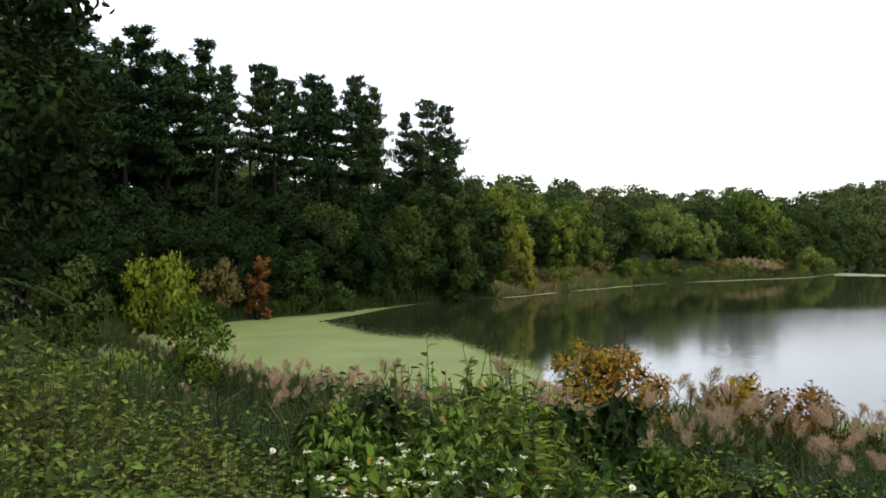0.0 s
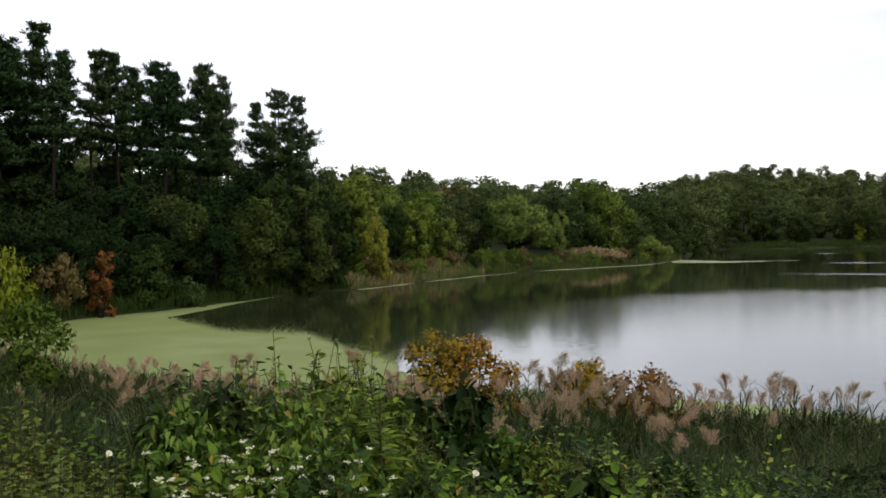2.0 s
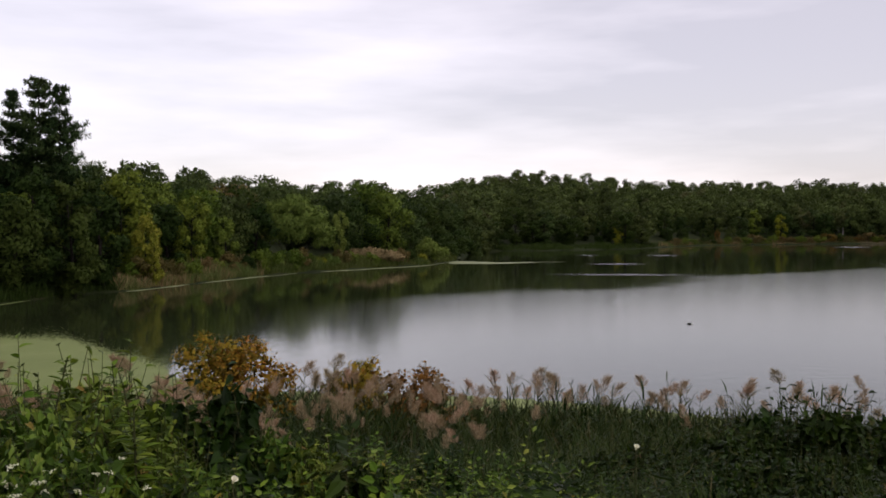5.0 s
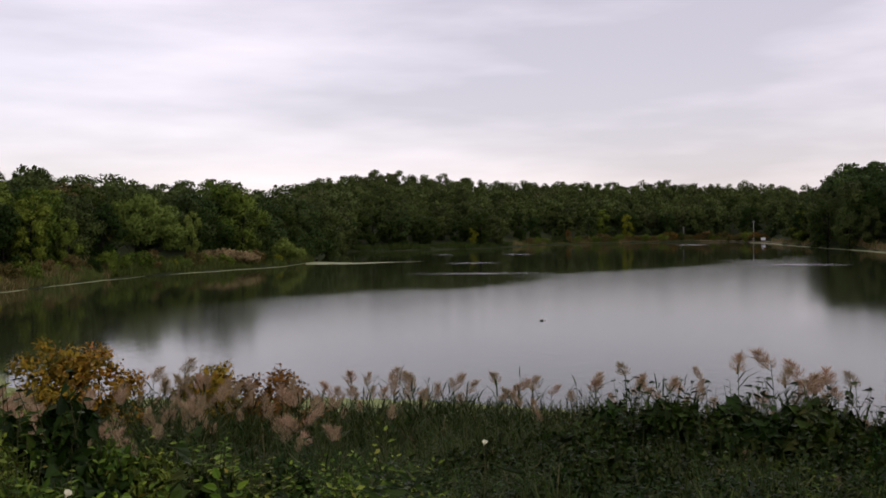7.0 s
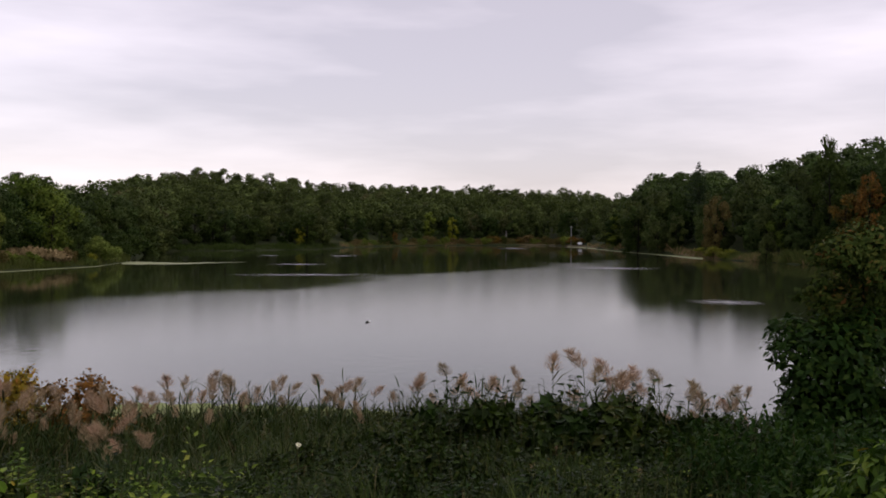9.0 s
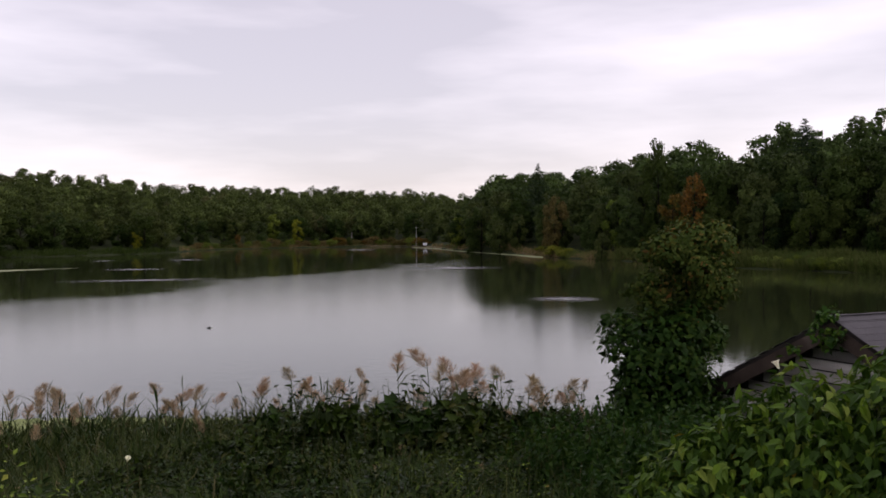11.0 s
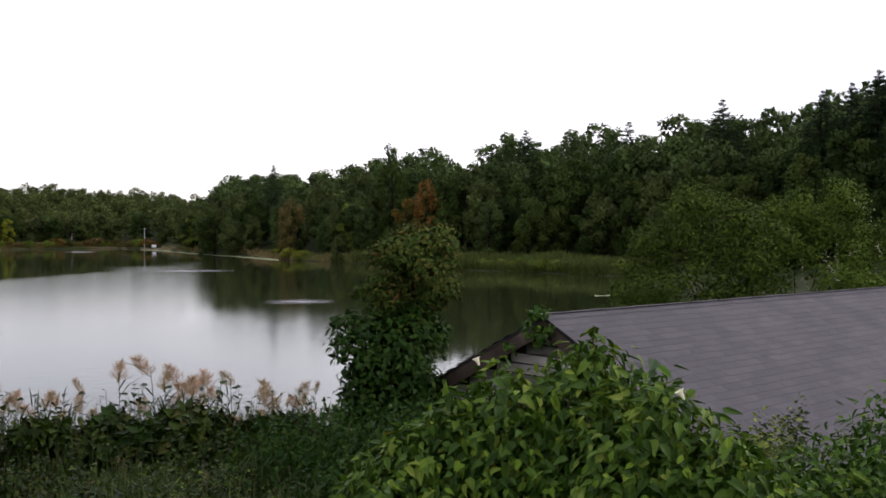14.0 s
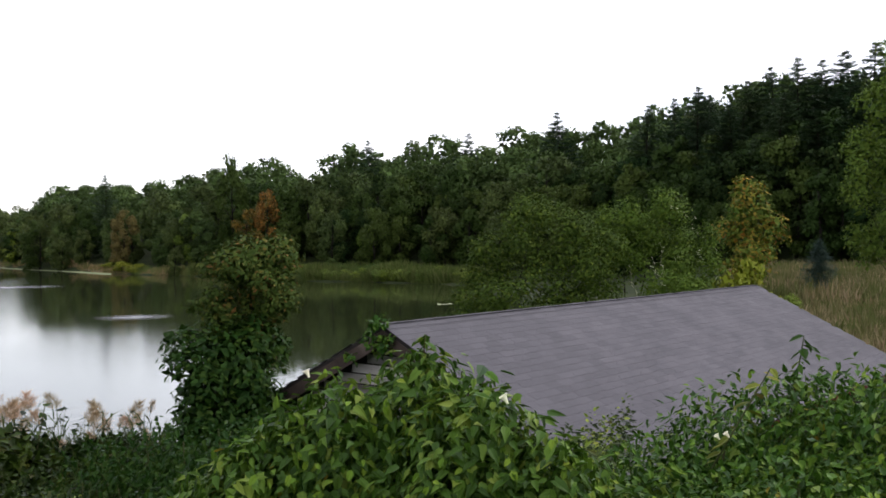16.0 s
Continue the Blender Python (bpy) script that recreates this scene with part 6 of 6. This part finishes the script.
for az, d, el in ((5.2, 4.9, -11.6), (3.3, 4.8, -12.0), (1.0, 4.9, -12.0), (-0.6, 4.7, -12.9), (-2.0, 4.9, -12.4), (-3.2, 4.6, -13.9), (4.3, 4.6, -13.4), (2.1, 4.5, -14.0), (0.2, 4.4, -14.6), (-4.4, 4.6, -14.6), (-1.4, 4.3, -15.2), (5.8, 4.5, -13.9), (3.0, 4.25, -15.3)):
    white_flowers(az, d, top_at(az, d, el))


def trumpet(soup, p, face, r=0.017):
    """A funnel-shaped white flower."""
    f = unit(np.array(face, float))
    part_soup = Soup()
    tube(part_soup, [p, p + f * 0.016, p + f * 0.028, p + f * 0.032], [0.004, 0.007, r * 0.7, r], 12)
    soup.add(np.concatenate(part_soup.v), part_soup.f[:-2])


def vine_heap(name, lobes, leaves, size, mat, label, flowers=(), shape="lance_leaf"):
    """Heap of vines over hidden shrubs: leaves hang like shingles from the lobes (az, distance, half width, top)."""
    root = new(name)
    lf = Soup()
    x0, y0 = polar(lobes[0][0], lobes[0][1])
    base = np.array((x0, y0, float(ground_z(x0, y0)) - 0.05))
    C, R = [], []
    for az, d, r, top in lobes:
        x, y = polar(az, d)
        g = float(ground_z(x, y))
        C.append((x, y, g))
        R.append((r, r, top - g))
        st = Soup()
        tube(st, limb_path((x, y, g - 0.1), (x + 0.1 * rng.normal(), y + 0.1 * rng.normal(), top - 0.12), 0.1) - base, np.linspace(0.02, 0.006, 5), 5)
        st.object("stem", M_TWIG, root)
    C, R = np.array(C), np.array(R)
    k = rng.choice(len(C), size=leaves, p=R[:, 0] * R[:, 2] / np.sum(R[:, 0] * R[:, 2]))
    u = ball_dirs(leaves)
    u[:, 2] = np.abs(u[:, 2])
    rad = 1 - 0.36 * rng.random(leaves) ** 1.4 + 0.015 * rng.normal(size=leaves)
    p = C[k] + R[k] * u * rad[:, None]
    p[:, 2] += 0.07 * lumps(p[:, 0], p[:, 1], 8.0) + 0.05 * lumps(p[:, 0], p[:, 1], 21.0, 1.0)
    keep = np.ones(leaves, bool)
    for i in range(len(C)):
        keep &= (np.sum(((p - C[i]) / (R[i] * 0.74)) ** 2, axis=1) > 1)
    p, u, k = p[keep], u[keep], k[keep]
    nrm = unit(u / R[k])
    n = unit(nrm + 0.4 * ball_dirs(len(p)) + np.array((0, 0, 0.45)))
    a = unit(np.array((0, 0, -0.75)) + 0.5 * nrm + 0.6 * ball_dirs(len(p)))
    half = rng.random(len(p)) < 0.35
    sprinkle(lf, (p - base)[half], a[half], n[half], size * (0.55 + 0.75 * rng.random(half.sum())), "arrow")
    half = ~half
    sprinkle(lf, (p - base)[half], a[half], n[half], size * (0.55 + 0.75 * rng.random(half.sum())), shape)
    m = leaves // 2
    k = rng.integers(0, len(C), m)
    u = ball_dirs(m)
    u[:, 2] = np.abs(u[:, 2])
    sprinkle(lf, C[k] + R[k] * u * (0.45 + 0.35 * rng.random((m, 1))) - base, ball_dirs(m), ball_dirs(m), size * 1.5, "arrow")
    for az, d, el in flowers:
        x, y = polar(az, d)
        q = np.array((x, y, top_at(az, d, el)))
        f = Soup()
        trumpet(f, q - base - np.array((0, 0, 0.02)), toward(np.array([x]), np.array([y]))[0] * 0.6 + np.array((0.5, 0.5, 0.7)))
        f.object("flower", M_PETAL, root, "white trumpet-shaped bindweed flower", True)
    lf.object("foliage", mat, root)
    if mat is M_VINE:
        pick_some = rng.random(len(p)) < 0.12
        young = Soup()
        q = (p + nrm * 0.03 - base)[pick_some]
        sprinkle(young, q, a[pick_some] + ball_dirs(len(q)), n[pick_some], size * (0.45 + 0.5 * rng.random(len(q))), "leaf")
        young.object("young_leaves", M_FRESH, root, "fresh yellow-green young leaves")
    root.location = tuple(base)
    tagged(root, label, "vines")
    return root


for az, d, el in ((-10.5, 4.6, -13.9), (9.9, 5.2, -11.9), (-33.5, 6.0, -12.5)):
    bloom, bell, stalk = new("bindweed_flower"), Soup(), Soup()
    x, y = polar(az, d)
    bloom.location = (x, y, top_at(az, d, el))
    face = toward(np.array([x]), np.array([y]))[0] * 0.7 + np.array((0.3, 0.2, 0.6))
    trumpet(bell, np.zeros(3), face)
    tube(stalk, [(0, 0, 0), (0.01, 0.01, -0.15), (0, 0, -0.5)], [0.003, 0.003, 0.003], 5)
    bell.object("petals", M_PETAL, bloom, "white trumpet-shaped petals", True)
    stalk.object("stem", M_TWIG, bloom)
    tagged(bloom, "single white bindweed flower among the weeds", "flower")


vine_heap("bindweed_heap", [(-66, 4.4, 0.52, 5.10), (-68, 4.5, 0.45, 5.26), (-71.5, 4.5, 0.48, 5.40), (-75.6, 4.6, 0.50, 5.52), (-79, 4.2, 0.55, 5.43), (-83.3, 4.0, 0.52, 5.22), (-87.2, 3.9, 0.52, 5.0), (-69, 3.7, 0.5, 4.95), (-77, 3.6, 0.5, 5.0)],
          44000, 0.066, M_VINE, "heap of heart-leaved bindweed with white flowers", ((-69.6, 4.08, -7.15), (-80.7, 3.45, -8.55)))
vine_heap("bindweed_heap", [(-89.2, 5.7, 0.7, 4.78), (-91.2, 6.1, 0.85, 4.92), (-93.6, 6.3, 0.95, 5.08), (-95.6, 6.5, 0.95, 5.16), (-98, 6.6, 1.0, 5.20), (-100.5, 6.5, 1.0, 5.22), (-103, 6.5, 1.05, 5.32), (-105.5, 6.2, 1.05, 5.36), (-90.6, 5.2, 0.75, 4.68),
                            (-93.5, 5.4, 0.85, 4.82), (-96.5, 5.4, 0.9, 4.90), (-100, 5.2, 0.95, 4.92), (-103, 7.4, 1.0, 5.0), (-88.2, 5.0, 0.6, 4.6)],
          46000, 0.060, M_VINE, "heap of dark vines beside the shed", ((-92.7, 5.65, -10.75), (-93.2, 5.6, -10.6)))
vine_heap("vine_bank", [(-57.6, 11.2, 0.9, 3.85), (-60.2, 10.4, 1.0, 4.2), (-62.6, 9.8, 0.9, 4.2), (-65.2, 9.2, 0.9, 4.4), (-68.2, 8.6, 0.9, 4.6), (-71, 8.2, 0.9, 4.6), (-61.5, 8.6, 0.7, 4.05)],
          16000, 0.075, M_IVY, "low bank of dark vines near the shed")
def clump(name, lobes, leaves, size, mat, label, category, shape="leaf", core=0.75):
    """A leafy mass of lobes (az, distance, height of centre, half width, half height) on stems from the ground."""
    root = new(name)
    x0, y0 = polar(lobes[0][0], lobes[0][1])
    base = np.array((x0, y0, float(ground_z(x0, y0)) - 0.1))
    wood, crown = Soup(), Soup()
    ls = []
    for az, d, zc, r, rz in lobes:
        x, y = polar(az, d)
        c = np.array((x, y, zc)) - base
        for _ in range(10):
            o = ball_dirs(1)[0]
            q = 0.28 + 0.2 * rng.random()
            ls.append((c + o * np.array((r, r, rz)) * 0.68, (r * q, r * q, rz * q)))
        ls.append((c, (r * core, r * core, rz * core)))
        tube(wood, limb_path((0.1 * rng.normal(), 0.1 * rng.normal(), -0.1), c, 0.1), np.linspace(0.05, 0.012, 5) * min(1, r * r), 6)
    lobe_fill(crown, ls, leaves // 5, size * 1.6)
    lobe_cards(crown, ls, leaves, size, shape, 0.5, 0.5, 0.35)
    wood.object("stem", M_BARK, root, smooth=True)
    crown.object("foliage", mat, root)
    root.location = tuple(base)
    tagged(root, label, category)


clump("vine_clad_tree", [(-64.2, 14.4, 4.2, 0.92, 0.85), (-64.9, 14.3, 3.2, 1.05, 1.0), (-63.5, 14.2, 2.9, 0.85, 0.9), (-65.9, 14.4, 3.2, 0.65, 0.85), (-63.3, 14.1, 2.2, 0.95, 0.8)],
      15000, 0.115, M_IVY, "dark vines climbing a small tree at the shore", "tree", "oval")
M_TURNING = leaf_mat("turning_leaves", [(0.0, (0.032, 0.056, 0.010)), (0.6, (0.050, 0.080, 0.014)), (0.92, (0.085, 0.100, 0.018)), (1.0, (0.170, 0.085, 0.025))], 0.1)
clump("sapling", [(-65.6, 14.8, 5.66, 0.74, 0.70), (-63.9, 14.7, 5.0, 0.45, 0.45), (-66.9, 14.9, 5.05, 0.50, 0.45), (-65.3, 14.8, 4.5, 0.50, 0.60)],
      8000, 0.075, M_TURNING, "young tree with turning leaves above the vines", "tree", "oval")


def sprig(az, d, el0, el1, lean, count, mat, label):
    """A vine shoot standing clear of its heap."""
    root = new("vine_shoot")
    x, y = polar(az, d)
    z0, z1 = top_at(az, d, el0), top_at(az, d, el1)
    st, lf = Soup(), Soup()
    path = [(lean * t * math.cos(radians(az)), lean * t * math.sin(radians(az)), (z1 - z0 + 0.4) * t - 0.4) for t in np.linspace(0, 1, 6)]
    tube(st, path, np.linspace(0.008, 0.003, 6), 5)
    P = np.array([[np.interp(t, np.linspace(0, 1, 6), [q[i] for q in path]) for i in range(3)] for t in np.linspace(0.35, 1, count)])
    a = ball_dirs(count) * np.array((1, 1, 0.3)) + np.array((0, 0, -0.4))
    sprinkle(lf, P, a, ball_dirs(count) * 0.5 + np.array((0, 0, 1)), 0.07 + 0.05 * rng.random(count), "leaf")
    st.object("stem", M_TWIG, root)
    lf.object("foliage", mat, root)
    root.location = (x, y, z0)
    tagged(root, label, "vine shoot")


sprig(-96.2, 6.4, -8.2, -5.2, 0.12, 26, M_VINE, "leafy vine shoot above the dark heap")
sprig(-91.0, 5.8, -11.0, -7.0, 0.45, 12, M_WEED_PALE, "arching pale vine shoot before the roof")
sprig(-75.5, 4.5, -6.2, -5.2, 0.05, 22, M_VINE, "leafy vine shoot on the bindweed heap")
sprig(-79.0, 4.2, -8.4, -6.9, 0.03, 16, M_VINE, "leafy vine shoot on the bindweed heap")


clump("edge_tree", [(-103.6, 72, 18.4, 2.2, 2.0), (-102.6, 72, 15.2, 2.2, 2.2), (-101.6, 73, 12.6, 1.8, 2.0), (-104, 72, 12, 2.6, 3.0), (-101.4, 72, 9.4, 1.7, 2.2), (-103.2, 72, 7.4, 2.4, 2.4), (-101.8, 73, 5.4, 1.9, 2.2)],
      11000, 0.24, M_BROAD, "tall green tree at the edge of the field", "tree")
# the shade of its own crown is in the near-black leaf colour
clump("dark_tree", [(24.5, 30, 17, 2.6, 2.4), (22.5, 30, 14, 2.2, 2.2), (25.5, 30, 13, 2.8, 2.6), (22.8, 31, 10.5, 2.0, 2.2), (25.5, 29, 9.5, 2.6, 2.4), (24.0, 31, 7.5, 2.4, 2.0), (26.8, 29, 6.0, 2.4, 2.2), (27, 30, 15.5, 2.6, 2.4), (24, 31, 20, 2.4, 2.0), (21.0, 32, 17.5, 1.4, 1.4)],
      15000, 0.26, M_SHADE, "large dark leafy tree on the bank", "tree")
clump("willow_tree", [(-13.2, 139, 9.6, 3.0, 2.0), (-12.2, 138, 8.2, 2.6, 2.2), (-14.2, 138, 8.0, 2.8, 2.2), (-14.9, 137, 6.0, 2.4, 2.2), (-13.2, 136, 6.2, 3.0, 2.4), (-11.9, 137, 5.6, 2.2, 2.2), (-15.1, 137, 4.4, 1.8, 1.6)],
      12000, 0.34, M_WILLOW, "broad pale green willow with drooping crown", "willow", "lance")
clump("willow_tree", [(-21.4, 157, 3.2, 1.9, 1.5), (-22.0, 157, 2.2, 1.7, 1.4)], 3200, 0.30, M_WILLOW, "small pale willow on the reedy point", "willow", "lance")
clump("reed_clump", [(-17.0, 147, 1.7, 2.0, 1.1), (-18.1, 148, 2.0, 2.4, 1.2), (-19.2, 149, 1.7, 2.0, 1.1)], 5200, 0.5, M_TAN, "mound of dry tan reeds on the point", "reeds", "lance")
clump("field_tree", [(-95.4, 58, 8.2, 1.5, 1.6), (-94.6, 58, 6.4, 1.4, 1.5), (-96.4, 58, 6.6, 1.5, 1.6), (-95.4, 57, 4.8, 1.8, 1.5)], 4200, 0.22, M_MIXED, "young tree turning yellow and orange in the field", "tree")
for az, d, lob, m, lab in (
        (-83, 38, [(-80.6, 39, 4.6, 1.6, 2.0), (-82.4, 38, 6.0, 1.7, 2.0), (-83.4, 40, 7.2, 1.0, 1.1), (-79.2, 37, 3.2, 1.4, 1.5), (-84.6, 37, 5.0, 1.8, 2.2), (-81.5, 35, 3.0, 1.8, 1.6), (-86.0, 37, 4.8, 1.7, 2.3), (-83.4, 36.5, 3.4, 1.7, 1.7)], M_BUSH, "large vine-draped green bush behind the shed"),
        (-89, 41, [(-88.0, 40, 5.6, 1.7, 2.2), (-89.8, 41, 6.2, 1.8, 2.0), (-91.6, 41, 5.4, 1.6, 2.2), (-93.0, 40, 4.0, 1.2, 1.8), (-87.0, 37, 3.4, 1.6, 1.6), (-90.5, 37, 3.6, 2.0, 1.6)], M_FEATHER, "large feathery green bush behind the shed"),
        (-78.6, 40, [(-78.4, 40, 2.2, 1.5, 1.4), (-77.2, 44, 1.6, 1.4, 1.0)], M_BUSH, "low green bush at the water behind the shed")):
    clump("bush", lob, 26000 if len(lob) > 3 else 6000, 0.11, m, lab, "bush", "leaf", 0.55)


BUSH_LOBES = [(-88.0, 40, 5.6, 1.7, 2.2), (-89.8, 41, 6.2, 1.8, 2.0), (-91.6, 41, 5.4, 1.6, 2.2), (-93.0, 40, 4.0, 1.2, 1.8), (-87.0, 37, 3.4, 1.6, 1.6), (-90.5, 37, 3.6, 2.0, 1.6)]


def bush_front(az, z):
    """Distance of the bush's face towards the bank."""
    best = 40.0
    for a, d, zc, r, rz in BUSH_LOBES:
        side = radians(az - a) * d
        left = 1 - ((z - zc) / rz) ** 2 - (side / r) ** 2
        if left > 0:
            best = min(best, d - r * math.sqrt(left))
    return best - 0.25


def blossom_string(az0, z0, az1, z1):
    """A trailing vine with clusters of small white flowers."""
    root = new("flowering_vine")
    pts = []
    for t in np.linspace(0, 1, 9):
        az, z = az0 + (az1 - az0) * t + 0.08 * rng.normal(), z0 + (z1 - z0) * t
        pts.append((*polar(az, bush_front(az, z)), z))
    pts = np.array(pts)
    base = pts[-1].copy()
    stem, blossom = Soup(), Soup()
    tube(stem, pts - base, np.linspace(0.008, 0.004, 9), 5)
    for t in np.linspace(0, 1, int(7 + 6 * np.linalg.norm(pts[0] - pts[-1]))):
        if rng.random() < 0.45:
            continue
        c = np.array([np.interp(t, np.linspace(0, 1, 9), pts[:, i]) for i in range(3)]) - base
        sprinkle(blossom, c + rng.normal(size=(5, 3)) * 0.03, ball_dirs(5), ball_dirs(5), 0.028, "card")
    stem.object("stem", M_TWIG, root)
    tagged(blossom.object("blossom", M_PETAL, root, "clusters of small white flowers"), kind="stuff")
    root.location = tuple(base)
    tagged(root, "trailing vine with small white flowers on a bush", "vine", "flowering vines")


for az0, z0, az1, z1 in ((-91.7, 6.8, -93.4, 5.6), (-90.3, 5.9, -90.3, 4.4), (-92.4, 5.7, -92.7, 5.0), (-89.7, 5.4, -90.0, 4.7), (-93.2, 4.8, -93.6, 3.8), (-91.3, 5.5, -91.0, 5.2), (-88.4, 5.2, -88.9, 3.6), (-90.9, 7.4, -92.2, 6.9)):
    blossom_string(az0, z0, az1, z1)
clump("gable_vine", [(-73.3, 12.93, 4.92, 0.16, 0.10), (-72.6, 12.9, 4.72, 0.12, 0.10), (-73.6, 12.9, 4.62, 0.16, 0.2), (-71.6, 12.9, 4.45, 0.10, 0.08)], 320, 0.07, M_VINE, "small vine creeping over the gable peak", "vine")


# ---------------------------------------------------------------- shed
SHED = Matrix.Translation((12.465, 3.692, 0)) @ Matrix.Rotation(math.atan2(-0.454, 0.891), 4, "Z")
LEN, HALF, RIDGE, EAVE = 13.4, 3.40, 4.89, 3.19
PITCH = math.atan2(RIDGE - EAVE, HALF)
SLOPE = math.hypot(RIDGE - EAVE, HALF)
shed = new("shed")
shed.matrix_basis = SHED
tagged(shed, "weathered shed with a grey shingle roof", "shed")


def shed_part(name, soup, mat, label="", parent=None):
    return soup.object(name, mat, parent or shed, label)


def slope_frame(side):
    """x along the ridge, y down the slope, z out of the roof; origin at the ridge."""
    return Matrix.Translation((0, 0, RIDGE)) @ (Matrix.Rotation(-PITCH, 4, "X") if side > 0 else Matrix.Rotation(math.pi, 4, "Z") @ Matrix.Translation((-LEN, 0, 0)) @ Matrix.Rotation(-PITCH, 4, "X"))


for side in (1, -1):
    deck = Soup()
    box(deck, (0.0, 0.0, -0.06), (LEN, SLOPE - 0.01, -0.012), slope_frame(side))
    shed_part("roof_deck", deck, M_DARKWOOD)
for side in (1, -1):
    fascia = Soup()
    box(fascia, (0.02, SLOPE - 0.04, -0.20), (LEN - 0.02, SLOPE - 0.012, -0.064), slope_frame(side))
    shed_part("fascia", fascia, M_RED, "faded red eave board")
    for x in (0.0, LEN - 0.03):
        barge = Soup()
        box(barge, (x, 0.02, -0.24), (x + 0.03, SLOPE - 0.05, -0.064), slope_frame(side))
        shed_part("bargeboard", barge, M_BARGE, "dark weathered bargeboard")
W_IN = HALF - 0.35
for y in (-W_IN, W_IN - 0.1):
    wall = Soup()
    box(wall, (0.35, y, 0.6), (LEN - 0.35, y + 0.1, EAVE + 0.08))
    shed_part("wall", wall, M_DARKWOOD, "dark weathered side wall")
for x in (0.30, LEN - 0.40):
    wall = Soup()
    v = [(x, -W_IN, 0.6), (x, W_IN, 0.6), (x, W_IN, EAVE + 0.06), (x, 0, RIDGE - 0.13), (x, -W_IN, EAVE + 0.06)]
    v += [(px + 0.1, py, pz) for px, py, pz in v]
    wall.add(v, [(0, 4, 3, 2, 1), (5, 6, 7, 8, 9)] + [(i, (i + 1) % 5, (i + 1) % 5 + 5, i + 5) for i in range(5)])
    shed_part("wall", wall, M_DARKWOOD, "dark gable wall")
z = 1.6
while z < RIDGE - 0.30:
    half = min(W_IN, (RIDGE - 0.16 - (z + 0.15)) / math.tan(PITCH))
    if half > 0.15:
        board = Soup()
        box(board, (0.262 + 0.006 * rng.random(), -half, z), (0.296, half, z + 0.125))
        shed_part("board", board, M_BOARD)
    z += 0.15
cap_soup = Soup()
box(cap_soup, (0.004, 0, 0.007), (LEN / 42 + 0.02, 0.13, 0.011))
cap_data = mesh_of("ridge_cap", np.concatenate(cap_soup.v), cap_soup.f, M_SHINGLE)
for k in range(42):
    for side in (1, -1):
        ob = new("ridge_cap", cap_data)
        ob.parent = shed
        ob.matrix_basis = slope_frame(side) @ Matrix.Translation((k * LEN / 42 - (0.02 if k == 41 else 0), 0, 0.003 * (k % 2)))

# shingles: single ones on the stretch next to the lake gable, the rest joined
COURSES, TAB = 27, 0.327
EXPO = SLOPE / COURSES


def tab_mesh(w):
    s = Soup()
    box(s, (0.002, -0.05, 0.001), (w - 0.002, EXPO + 0.012, 0.004))
    v = np.concatenate(s.v)
    v[:, 2] += np.where(v[:, 1] > 0, 0.0025, -0.0025)
    return v, s.f


tab_v, tab_f = tab_mesh(TAB)
tab_data = mesh_of("shingle", tab_v, tab_f, M_SHINGLE)
for side in (1, -1):
    rest = Soup()
    fr = slope_frame(side)
    for c in range(COURSES):
        x = -(c % 2) * TAB * 0.5 + (c % 3) * 0.04
        while x < LEN - 0.02:
            x0 = max(x, -0.02)
            w = min(x + TAB, LEN + 0.02) - x0
            j = rng.normal() * 0.003
            if w > 0.05:
                m = fr @ Matrix.Translation((x0, c * EXPO + j, 0)) @ Matrix.Diagonal((w / TAB, 1, 1, 1))
                if side < 0 and x0 > LEN - 3.6:
                    ob = new("shingle", tab_data)
                    ob.parent = shed
                    ob.matrix_basis = m
                else:
                    rest.add(np.array([tuple(m @ Vector(p)) for p in tab_v]), tab_f)
            x += TAB
    tagged(shed_part("shingle_field", rest, M_SHINGLE), kind="stuff")
